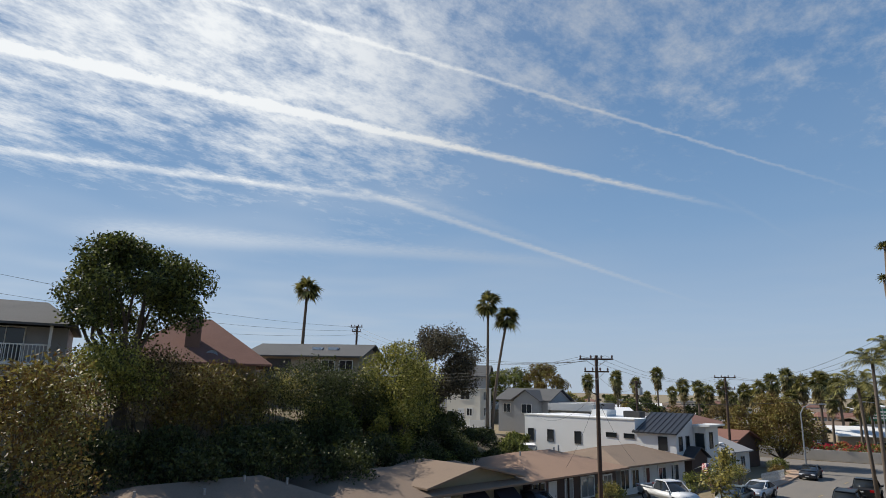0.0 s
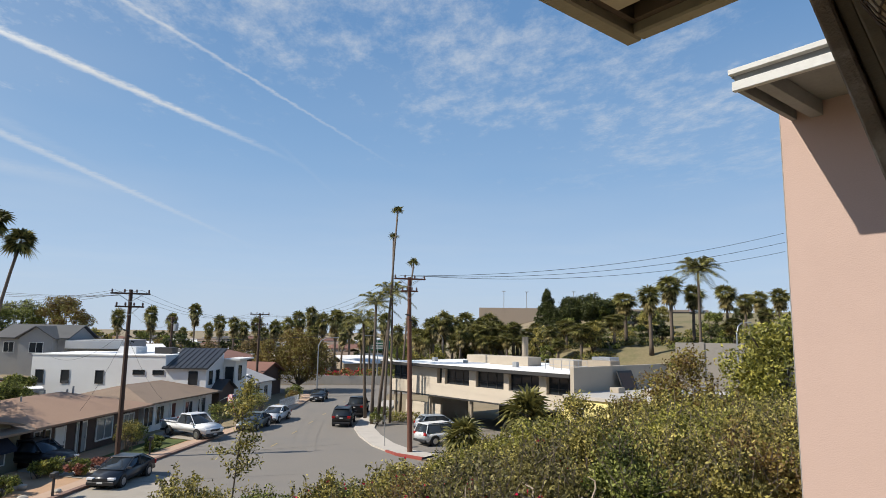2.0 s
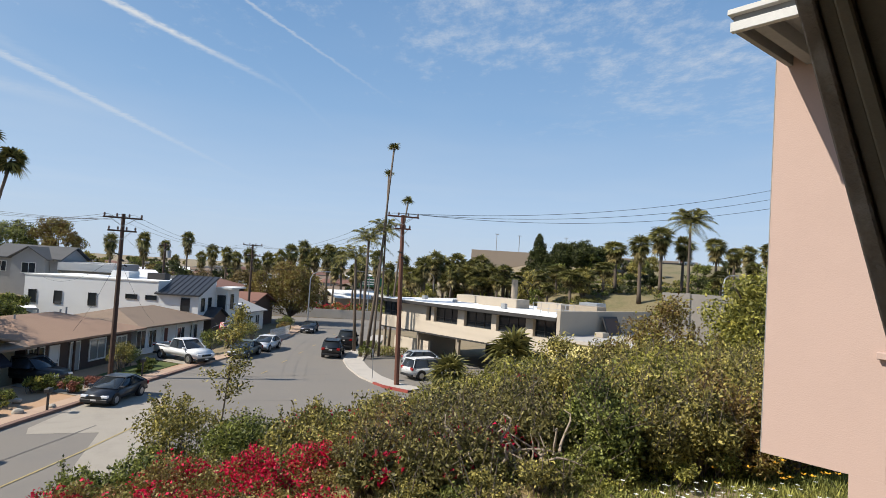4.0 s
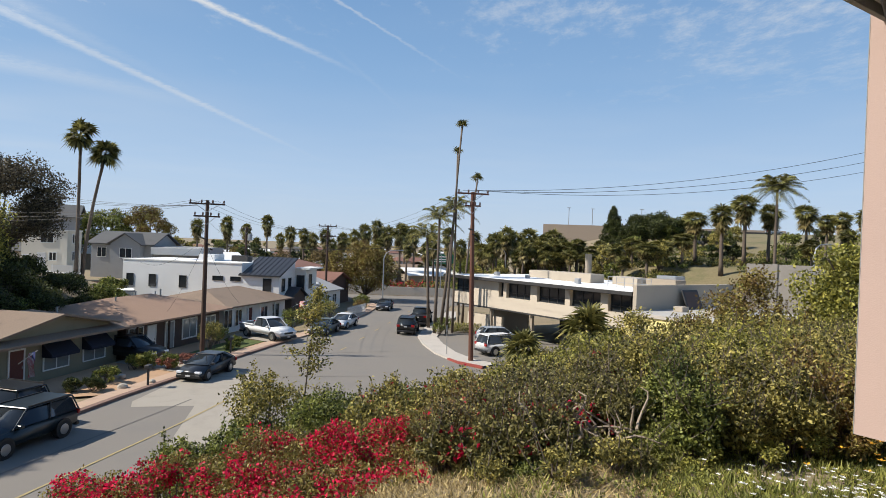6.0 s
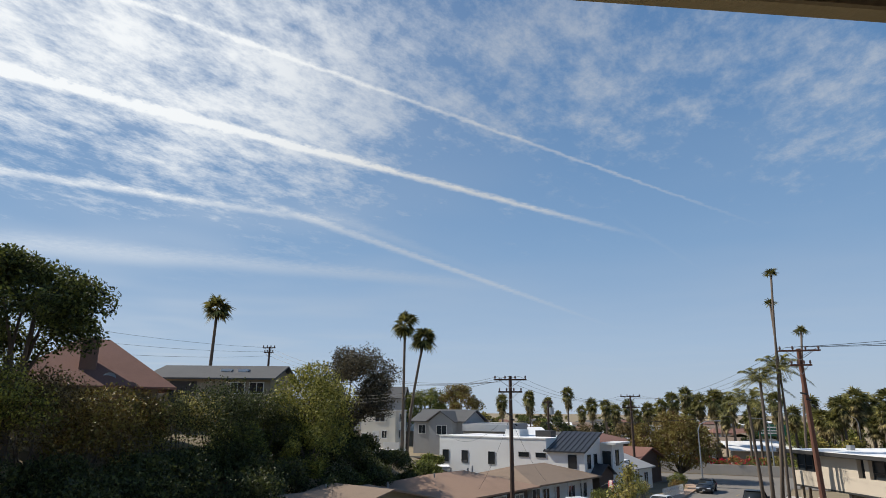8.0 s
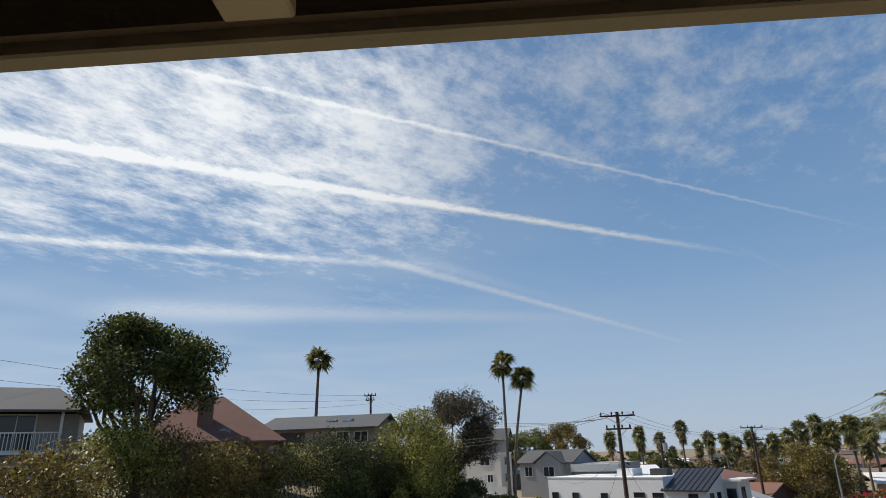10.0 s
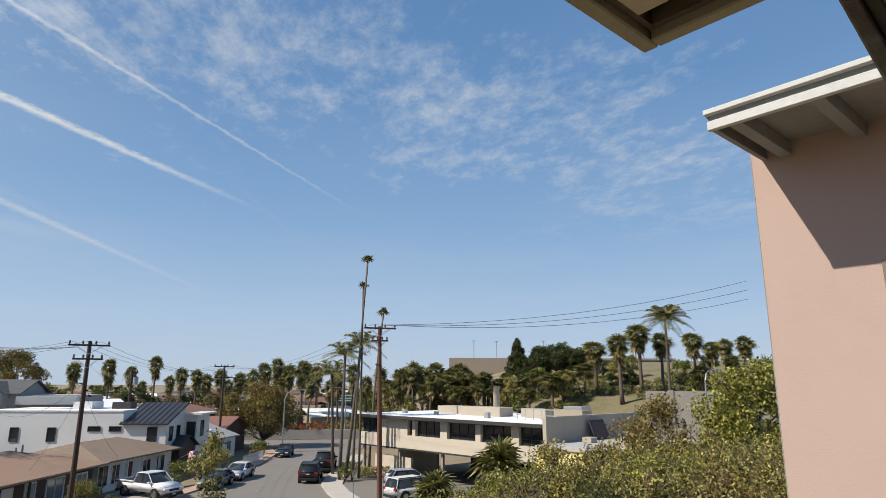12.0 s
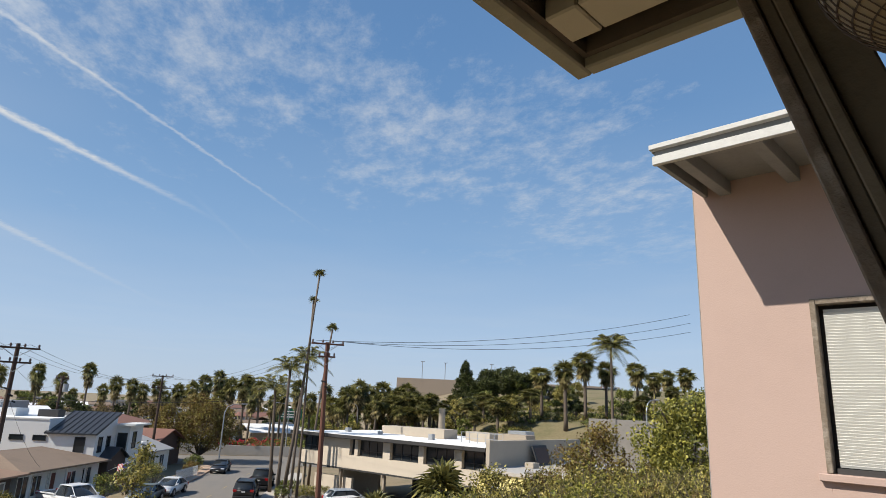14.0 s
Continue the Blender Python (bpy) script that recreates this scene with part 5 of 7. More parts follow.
def car(kind, x, y, az, mat, label, z=.01, category="car", group="parked cars", rack=False):
    """A parked vehicle: a shaped body, a glazed cabin with pillars and roof, wheels, lamps, bumpers and mirrors."""
    length, width, outline, (f0, f1, r0, r1, roof_z, belt) = SHAPES[kind]
    ob = thing("car" if kind != "pickup" else "pickup_truck", placed(x, y, z, az), label, category, group)
    h, bm = width / 2, bmesh.new()
    left = [bm.verts.new((px, h, pz)) for px, pz in outline]
    right = [bm.verts.new((px, -h, pz)) for px, pz in outline]
    n = len(outline)
    bm.faces.new(left[::-1]), bm.faces.new(right)
    for i in range(n):
        j = (i + 1) % n
        bm.faces.new([left[i], left[j], right[j], right[i]])
    bmesh.ops.recalc_face_normals(bm, faces=bm.faces)
    bmesh.ops.bevel(bm, geom=[e for e in bm.edges if len(e.link_faces) == 2 and e.calc_face_angle(0) > .6], offset=.10, segments=3, affect="EDGES")
    for v_ in bm.verts:
        v_.co.y *= (1 - .11 * (abs(v_.co.x) * 2 / length) ** 4) * (1 - .05 * max(0, v_.co.z - .6))
    part("body", bm, mat, ob, smooth_faces=True)
    t = h - .22
    base = [(f0, h - .05, belt), (f1, h - .05, belt), (f1, -h + .05, belt), (f0, -h + .05, belt)]
    top = [(r0, t, roof_z - .04), (r1, t, roof_z - .04), (r1, -t, roof_z - .04), (r0, -t, roof_z - .04)]
    cabin = bmesh.new()
    ring = [cabin.verts.new(p) for p in base + top]
    for f in ((0, 1, 5, 4), (1, 2, 6, 5), (2, 3, 7, 6), (3, 0, 4, 7), (4, 5, 6, 7)):
        cabin.faces.new([ring[i] for i in f])
    bmesh.ops.recalc_face_normals(cabin, faces=cabin.faces)
    bmesh.ops.bevel(cabin, geom=[e for e in cabin.edges if len(e.link_faces) == 2], offset=.09, segments=2, affect="EDGES")
    part("glazing", cabin, glass_dark, ob, smooth_faces=True)
    roof = part("roof", boxed(r0 - .05, r1 + .05, -t - .02, t + .02, roof_z - .07, roof_z, .03), mat, ob)
    if rack or kind == "suv":
        for s in (-1, 1):
            part("roof_rail", boxed(r0 + .1, r1 - .1, s * t - .02, s * t + .02, roof_z + .001, roof_z + .05), black_plastic, roof)
    for s in (-1, 1):
        for k, (bx, tx) in enumerate(((f0, r0), ((f0 + f1) / 2 - .1, (r0 + r1) / 2), (f1, r1))):
            v, f = tube([(bx, s * (h - .045), belt - .02), (tx, s * (t + .005), roof_z - .03)], .035, 6)
            quick("pillar", v, f, mat if k != 1 else black_plastic, ob)
        part("mirror", boxed(f1 - .35, f1 - .15, s * h - .02 if s > 0 else -h - .18, s * h + .18 if s > 0 else -h + .02, belt, belt + .14, .02), mat, ob)
        for wx in (-length * .30, length * .315):
            r = .37 if kind in ("suv", "pickup") else .33
            v, f = tube([(wx, s * (h - .20), r), (wx, s * (h + .012), r)], r, 18)
            w = quick("wheel", v, f, rubber, ob)
            v, f = tube([(wx, s * (h + .0), r), (wx, s * (h + .025), r)], [r * .66, r * .6], 14)
            quick("rim", v, f, rim_metal, w)
            # black disc paints the shaded wheel well; the body has no cut arch
            v, f = tube([(wx, s * (h - .25), r + .03), (wx, s * (h + .004), r + .03)], r * 1.17, 18)
            quick("wheel_well_disc", v, f, black_plastic, ob)
        nose, tail = outline[-2], outline[1]
        part("headlight", boxed(nose[0] - .22, nose[0] + .012, s * (h - .30) - .2, s * (h - .30) + .2, nose[1] + .02, nose[1] + .15, .02), lamp_white, ob)
        part("tail_light", boxed(tail[0] - .012, tail[0] + .12, s * (h - .20) - .16, s * (h - .20) + .16, tail[1] - .12, tail[1] + .10, .02), lamp_red, ob)
    part("bumper", boxed(outline[-1][0] - .15, outline[-1][0] + .04, -h + .1, h - .1, .26, .46, .03), black_plastic, ob)
    part("bumper", boxed(outline[0][0] - .04, outline[0][0] + .15, -h + .1, h - .1, .30, .50, .03), black_plastic, ob)
    part("grille", boxed(outline[-2][0] - .02, outline[-2][0] + .014, -.45, .45, outline[-2][1] - .06, outline[-2][1] + .10), black_plastic, ob)
    part("number_plate", boxed(outline[-1][0] + .041, outline[-1][0] + .05, -.16, .16, .36, .46), plate_white, ob)
    part("number_plate", boxed(tail[0] - .03, tail[0] - .013, -.16, .16, tail[1] - .14, tail[1] - .04), plate_white, ob)
    if kind == "pickup":
        part("bed_liner", boxed(-2.80, -.82, -h + .12, h - .12, 1.152, 1.16), black_plastic, ob)
        for s in (-1, 1):
            part("bed_rail", boxed(-2.9, -.78, s * (h - .06) - .05, s * (h - .06) + .05, 1.13, 1.24, .02), mat, ob)
        part("tailgate", boxed(-2.93, -2.86, -h + .06, h - .06, .62, 1.24, .015), mat, ob)
    return ob


charcoal, black_paint, teal_black = paint("charcoal_car_paint", (.025, .028, .035)), paint("black_car_paint", (.010, .010, .011)), paint("dark_teal_car_paint", (.014, .022, .028))
white_paint, silver_paint, green_grey = paint("white_car_paint", (.70, .71, .72)), paint("silver_blue_car_paint", (.32, .37, .43)), paint("grey_green_car_paint", (.10, .12, .12))
car("sedan", -13.75, 40.4, 190, charcoal, "dark blue-grey sedan parked at the kerb")
car("suv", -16.55, 26.0, 192, teal_black, "dark teal sport utility vehicle parked at the kerb", .01, rack=True)
car("suv", -19.6, 29.2, 288, black_paint, "black sport utility vehicle in the driveway", .11)
car("suv", -20.4, 44.2, 105, black_paint, "black sport utility vehicle on the driveway between the houses", .11)
car("pickup", -13.8, 55.9, 128, white_paint, "white crew-cab pickup truck in the driveway", .13, "pickup truck")
car("sedan", -9.4, 60.6, 192, green_grey, "grey sedan parked behind a young tree")
car("sedan", -8.1, 65.6, 192, white_paint, "white sedan parked at the kerb")
car("suv", -1.2, 63.2, 6, black_paint, "black hatchback parked beside the bulging pavement", .01)
car("pickup", .1, 70.6, 8, black_paint, "black pickup truck parked at the kerb", .01, "pickup truck")
car("sedan", -5.0, 84.6, 186, charcoal, "dark sedan parked near the junction")
car("hatch", 7.6, 58.4, 75, silver_paint, "silver-blue hatchback at the carport")
car("suv", 7.2, 52.2, 62, white_paint, "white off-road vehicle with roof rack in the lot", .02, rack=True)
for k in range(7):
    a = -30 + 24 * k
    car(("sedan", "suv", "hatch")[k % 3], a, 128 + .3 * a if a > 0 else 128, 88, (white_paint, black_paint, silver_paint)[k % 3], "distant car on the road beyond the wall", float(ground_z(a, 128 + .3 * max(a, 0))), group="cars on the far road")

# ---- poles, wires and street furniture ----
insulator = shiny("dark_insulator", (.10, .06, .05), .3)


def utility_pole(x, y, height, az, mat, label, arms=((.3, 2.6), (1.25, 1.9)), lean=(0, 0), box_at=None, r=.16):
    """A timber pole with bolted crossarms, braces and insulators; az: the way its arms run."""
    ob = thing("utility_pole", placed(x, y, 0, az), label, "utility pole", "utility poles")
    v, f = tube([(0, 0, -.3), (lean[0] * .5, lean[1] * .5, height / 2), (lean[0], lean[1], height)], [r * 1.15, r, r * .78], 10)
    quick("post", v, f, mat, ob)
    for down, span in arms:
        z = height - down
        arm = part("crossarm", boxed(lean[0] - span / 2, lean[0] + span / 2, lean[1] - r - .10, lean[1] - r + .01, z - .06, z + .06, .01), mat, ob)
        for k in range(4):
            xi = lean[0] + (k / 3 - .5) * (span - .2)
            v, f = tube([(xi, lean[1] - r - .05, z + .061), (xi, lean[1] - r - .05, z + .15), (xi, lean[1] - r - .05, z + .30)], [.03, .075, .05], 8)
            quick("insulator", v, f, insulator, arm)
        for s in (-1, 1):
            v, f = tube([(lean[0] + s * span * .32, lean[1] - r - .02, z - .05), (lean[0], lean[1] - r - .02, z - .62)], .022, 5)
            quick("brace", v, f, metal_grey, arm)
    if box_at:
        v, f = tube([(lean[0] + .48, lean[1] - .1, height - box_at - .5), (lean[0] + .48, lean[1] - .1, height - box_at + .4)], .30, 12)
        quick("transformer", v, f, metal_grey, ob)
    for k in range(3):
        v, f = tube([(lean[0] - .3 + .3 * k, lean[1] - r - .1, height - 2.9 - .4 * k), (lean[0] + .1 + .2 * k, lean[1] - r - .14, height - 3.0 - .4 * k)], .06, 6)
        quick("cable_clamp", v, f, black_plastic, ob)
    return ob


utility_pole(-16.6, 47.4, 11.85, 75, wood_dark, "dark timber utility pole with two crossarms", box_at=None)
utility_pole(4.1, 47.9, 13.35, 84, wood_red, "tall reddish timber utility pole with crossarms", ((.15, 2.5), (1.1, 1.3)), (-.35, 0), r=.18)
utility_pole(-13.8, 88.5, 11.4, 84, wood_dark, "timber utility pole with two crossarms", ((.15, 2.6), (1.6, 2.3)))
utility_pole(-52.0, 59.5, 16.6, 70, wood_dark, "timber utility pole on the rise", ((.15, 1.6), (.7, 1.2)))
utility_pole(-23.5, 82.0, 10.6, 84, wood_dark, "timber utility pole with a transformer", ((.3, 1.4),), box_at=1.3)


def wire(a, b, sag, r=.011):
    ob_pts = [Vector(a).lerp(Vector(b), k / 20) - Vector((0, 0, sag * 4 * (k / 20) * (1 - k / 20))) for k in range(21)]
    v, f = tube(ob_pts, r, 4, False)
    ob = quick("power_line", v, f, black_plastic)
    return tagged(ob, "thin dark overhead power line", "power line", "overhead wires")


def bearing(az, el, d):
    """A place by azimuth, elevation and distance from the window."""
    return Vector((d * math.sin(radians(az)), d * math.cos(radians(az)), EYE + d * math.tan(radians(el))))


for k in range(3):
    wire((3.0 + 1.0 * k, 47.8, 13.45), bearing(37.0, 8.6 - .75 * k, 60), 1.0, .016)
    wire((3.0 + 1.0 * k, 47.9, 13.45), (-15 + 1.2 * k, 88.4, 11.4), 1.6)
    wire((-17.6 + .9 * k, 47.2, 11.8), (-15 + 1.2 * k, 88.4, 11.4), 1.3)
    wire((-17.6 + .9 * k, 47.2, 11.8), bearing(-40 - k, 1.7 - .5 * k, 70), 1.0)
wire((-16.6, 47.3, 10.4), (-24, 82, 9.6), .8)
wire((-16.6, 47.3, 8.6), (-17.2, 58.6, 2.9), .5)
wire((-16.6, 47.3, 8.8), (-20.4, 50, 2.9), .4)
wire((-16.6, 47.3, 9.0), (-33, 72, 6.0), 1.2)
wire((-16.6, 47.3, 8.4), (3.8, 47.9, 9.5), .5, .014)
wire((-13.8, 88.4, 9.9), (60, 140, 14), 2)
for k in range(3):
    wire((-52, 59.5, 16.5 - .5 * k), bearing(-75, 8.5 - 1.6 * k, 45), .8)
    wire((-52, 59.5, 16.5 - .5 * k), (-17.4, 47.3, 11.4), 1.5)


def street_lamp(x, y, h, az, reach, label="grey steel street lamp with a curved arm"):
    z = float(ground_z(x, y))
    ob = thing("street_lamp", placed(x, y, z, az), label, "street lamp", "street lamps")
    v, f = tube([(0, 0, -.2), (0, 0, h * .55), (0, 0, h - 1.2)], [.12, .09, .07], 8)
    quick("post", v, f, metal_grey, ob)
    v, f = tube([(0, 0, h - 1.2), (reach * .15, 0, h - .45), (reach * .45, 0, h - .1), (reach, 0, h)], [.07, .06, .05, .04], 7)
    quick("arm", v, f, metal_grey, ob)
    part("lamp_head", boxed(reach - .1, reach + .65, -.13, .13, h - .09, h + .06, .03), metal_grey, ob)
    return ob


street_lamp(-5.7, 90.0, 8.2, 80, 2.2)
street_lamp(36.5, 56.0, 10.6, 60, 2.2)
street_lamp(16, 118, 9.0, 270, 2.0)
street_lamp(3.3, 110, 8.5, 270, 2.0)
sign = thing("road_sign", placed(2.0, 140, 0, 90), "green highway guide sign on posts", "road sign")
sign_green = shiny("sign_green", (.01, .11, .06), .5)
part("panel", boxed(0, 5, -.05, .05, 5.0, 7.2, .02), sign_green, sign)
for xb, zb, w in ((.4, 6.5, 3.8), (.4, 5.9, 2.9), (.4, 5.4, 3.4)):
    part("lettering", boxed(xb, xb + w, -.07, -.052, zb, zb + .25), trim_white, sign)
for xp in (.6, 4.3):
    part("post", boxed(xp - .1, xp + .1, -.02, .18, 0, 5.0), metal_grey, sign)
back_sign = thing("road_sign", placed(25.5, 118, 2, 90), "plain tan sign panel on a post", "road sign")
part("panel", boxed(0, 3.2, -.05, .05, 4.2, 5.6), stucco_tan, back_sign)
part("post", boxed(1.5, 1.7, .051, .2, -2, 5.5), metal_grey, back_sign)
stop = thing("street_sign", placed(2.3, 50.4, .13, 20), "leaning thin metal sign post at the corner", "sign")
v, f = tube([(0, 0, 0), (-.25, 0, 2.4)], .03, 6)
quick("post", v, f, metal_grey, stop)
part("plate", boxed(-.5, -.02, -.02, -.005, 1.9, 2.4), metal_grey, stop)
mailbox = thing("mailbox", pose(-14.6, 47.9, .1), "dark mailbox on a post beside the kerb", "mailbox")
part("post", boxed(-.05, .05, -.05, .05, 0, 1.0), dark_trim, mailbox)
part("box", boxed(-.15, .15, -.25, .25, 1.001, 1.25, .04), dark_trim, mailbox)
mailbox2 = copy_thing(mailbox, pose(-15.9, 36.6, .1))

# ---- planting ----
leaf_crown = leafy("dark_glossy_leaf", (0.030, 0.046, 0.012), (0.12, 0.13, 0.03), 0.3)
leaf_plum = leafy("dark_plum_leaf", (0.040, 0.034, 0.022), (0.105, 0.085, 0.045), 0.3)
# Western hedge and trees, seen against the light
for k, (x, y, top, spread, mat) in enumerate(((-27, 7.5, 11.8, 2.6, leaf_rust), (-26.5, 11.5, 11.8, 2.8, leaf_rust), (-26.5, 14.5, 11.6, 2.4, leaf_yellow), (-27.5, 17.0, 11.3, 2.6, leaf_brown), (-27, 19.5, 10.5, 2.4, leaf_rust),
        (-27.5, 21.8, 10.3, 2.4, leaf_rust), (-27.2, 24.4, 10.3, 2.6, leaf_olive), (-27.6, 27.2, 11.2, 2.8, leaf_dark), (-26.8, 30, 10.6, 2.6, leaf_dark), (-27, 33, 9.4, 2.4, leaf_dark), (-36, 40, 8.4, 2.4, leaf_green), (-25.6, 9, 8, 2.4, leaf_dark), (-25, 13, 7.6, 2.4, leaf_dark),
        (-25.2, 17, 7.4, 2.4, leaf_dark), (-25.4, 21, 7.2, 2.4, leaf_dark), (-34.4, 37.4, 7.2, 2.4, leaf_dark), (-37.5, 44, 8, 2.6, leaf_dark), (-33.6, 35.3, 7.4, 2.4, leaf_dark), (-34.0, 36.2, 8.6, 2.4, leaf_green), (-26.4, 23.8, 7.2, 2.2, leaf_dark), (-26.3, 25.8, 7.4, 2.2, leaf_dark), (-26.2, 27.4, 7.6, 1.9, leaf_dark), (-24.5, 6, 6.5, 2.2, leaf_green))):
    if 12.5 < y < 35:
        x, y, top, spread = x * 1.27, y * 1.27, 9 + (top - 9) * 1.27, spread * 1.2
    shrub(x, y, top, spread, mat, "dense tall hedge shrub with mixed green and brown leaves" if mat is not leaf_dark else "dense dark green hedge shrub", 9000, .17, name="hedge_shrub", category="shrub", group="western hedge", deep=(top - float(ground_z(x, y))) * .52, lumps=30, base=float(ground_z(x, y)) - .3)
for x, y, top, sp in ((-28.5, 9, 12.5, 1.6), (-30, 6.5, 13, 2.0)):
    tree(x, y, top, sp, leaf_brown, "nearly bare tree with thin brown twigs", 3.5, 700, .12, lumps=20, trunk_r=.10)
tree(-35.1, 20.0, 17.6, 4.4, leaf_crown, "large spreading evergreen tree with dark crown", 5.0, 30000, .22, deep=3.3, lumps=64, trunk_r=.34, clump=.34)
tree(-33.3, 43.8, 13.3, 4.1, leaf_yellow, "tall yellow-green leafy tree", 2.5, 20000, .22, z0=4.4, deep=4.4, lumps=40, clump=.42)
tree(-31.2, 40.5, 8.2, 2.0, leaf_yellow, "bright yellow-green shrub tree", 1.2, 7000, .18, z0=3.5, deep=2.6, lumps=24)
tree(-35.8, 54.4, 15.8, 4.1, leaf_plum, "dark tree with dense reddish crown", 3.5, 30000, .21, z0=4.6, deep=4.7, lumps=56, clump=.36)
tree(-40.2, 55.0, 10.0, 3.4, leaf_dark, "dark tree on the slope", 1.5, 14000, .24, z0=3.5, deep=3.0, lumps=26)
for x, y, top, sp, mat in ((-34.5, 60, 5.0, 2.6, leaf_dark), (-38, 66, 4.4, 2.0, leaf_green), (-32.5, 56, 5.6, 2.8, leaf_dark), (-34.5, 52, 7.5, 3.0, leaf_dark), (-32, 47, 7.0, 2.8, leaf_dark), (-36.5, 57, 6.0, 2.6, leaf_dark), (-37.5, 52, 9.0, 3.0, leaf_dark), (-39.5, 60, 6.5, 2.8, leaf_dark), (-30.5, 46, 4.2, 2.0, leaf_green), (-30, 55, 3.6, 2.0, leaf_dark), (-31, 50, 5.0, 2.2, leaf_dark), (-35, 70.5, 4.2, 1.6, leaf_green), (-31, 61, 4.2, 2.0, leaf_green), (-28, 39.5, 4.6, 2.0, leaf_dark), (-29.5, 43, 5.0, 2.2, leaf_dark), (-30.5, 38, 5.8, 2.2, leaf_dark), (-30.5, 34.5, 6.4, 2.2, leaf_dark), (-29.2, 47.5, 4.8, 2.2, leaf_dark), (-28.2, 31.5, 6.2, 2.2, leaf_dark), (-33, 41.5, 7.6, 2.4, leaf_dark), (-30.5, 28.0, 7.0, 2.4, leaf_dark), (-29, 24.5, 6.8, 2.4, leaf_dark), (-29, 20.5, 6.8, 2.4, leaf_dark)):
    shrub(x, y, top, sp, mat, "dark shrub on the slope behind the houses", 4000, .2, group="slope shrubs")
tree(-47.5, 108, 14.5, 4.6, leaf_rust, "large brownish tree with open crown", 5, 9000, .3, z0=2, deep=3.8, lumps=30, clump=.27, trunk_r=.3)
tree(-54, 106, 13.5, 4.5, leaf_green, "dense green tree on the rise", 4, 7000, .34, z0=3, deep=3.6, lumps=26)
tree(-60, 108, 12.5, 4.0, leaf_green, "dense green tree on the rise", 4, 6000, .34, z0=3, deep=3.6, lumps=26)
tree(-8.8, 97.0, 9.3, 4.6, leaf_rust, "broad tree with rust and green leaves at the junction", 1.2, 20000, .26, z0=-.1, deep=4.3, lumps=36, clump=.42, trunk_r=.3)
tree(-12.8, 96.0, 7.5, 3.0, leaf_rust, "rust leaved tree at the junction", 1.8, 6000, .26, z0=-.1, deep=2.8, lumps=22)

# Palms
fan_palm(-41.3, 74.4, 22.2, 2.6, (.0, 0), 2.0, 34, False, "tall fan palm with a slender bare trunk", .20, 12, "twin palms", low=-1.0)
fan_palm(-41.2, 75.4, 20.2, 2.4, (2.4, 0), 2.0, 34, False, "tall leaning fan palm with a slender trunk", .20, 12, "twin palms", low=-1.0)
fan_palm(-54.0, 52.1, 21.6, 7.0, (.3, 0), 1.75, 34, False, "tall fan palm above the roofs", .20, 12, low=-1.0)
fan_palm(2.7, 62.3, 22.4, .1, (.9, 1.4), .95, 16, False, "very tall thin palm with a small crown", .115, 8, "corner palms", low=.1)
fan_palm(3.35, 63.3, 19.6, .1, (-.1, 1.0), .8, 14, False, "very tall thin palm with a small crown", .105, 8, "corner palms", low=.1)
fan_palm(4.9, 71.5, 18.0, .1, (1.3, 1.6), 1.0, 16, False, "tall thin palm with a small crown", .12, 8, "corner palms", low=.1)
feather_palm(2.1, 63.6, 14.2, 2.3, .1, 14, "feather palm with drooping fronds at the corner", .16, (1.1, 0))
feather_palm(1.5, 62.4, 13.1, 2.3, .1, 14, "feather palm with drooping fronds at the corner", .16, (.1, .5))
feather_palm(.9, 66.5, 11.4, 2.6, .1, 14, "feather palm with drooping fronds at the corner", .16, (-.5, 0))
for x, y, top in ((1.9, 62.0, 1.4), (3.0, 66, 1.5), (2.4, 68.5, 1.2)):
    shrub(x, y, top, .8, leaf_green, "low shrub at the foot of the palms", 900, .12, base=.1, group="corner planting")
hedge_box = thing("box_hedge", placed(3.2, 64.2, .1, 100), "low clipped green hedge", "hedge")
pts = np.random.default_rng(3).uniform((0, 0, 0), (3.2, .8, .9), (2500, 3))
quads("foliage", leaf_quads(pts, .12), leaf_yellow, hedge_box)

palm_a = fan_palm(-6, 190, 15 + float(ground_z(-6, 190)), None, (.3, 0), 2.5, 46, True, "fan palm with a thick crown and dry skirt", .28, 9, "palms along the far road", low=-1.15)
palm_b = fan_palm(-12, 178, 14 + float(ground_z(-12, 178)), None, (-.2, 0), 2.2, 44, True, "fan palm with a thick crown and dry skirt", .30, 9, "palms along the far road", low=-1.3)
rp = random.Random(5)


def far_palm(az, el, d, size=1.0, which=None):
    """A copy of a palm whose crown stands at the bearing given, at a distance."""
    src = which or (palm_a if rp.random() < .5 else palm_b)
    p = bearing(az, el, d)
    g = float(ground_z(p.x, p.y))
    tall = (15 if src is palm_a else 14) - 1.8
    high = min(max((p.z - g + .1) / tall, size * .5), size * 1.4)
    m = pose(p.x, p.y, min(p.z - tall * high, g - .1), rp.uniform(-2, 2), rp.uniform(-2, 2), rp.uniform(0, 360)) @ Matrix.Diagonal((size, size, high, 1))
    return copy_thing(src, m)


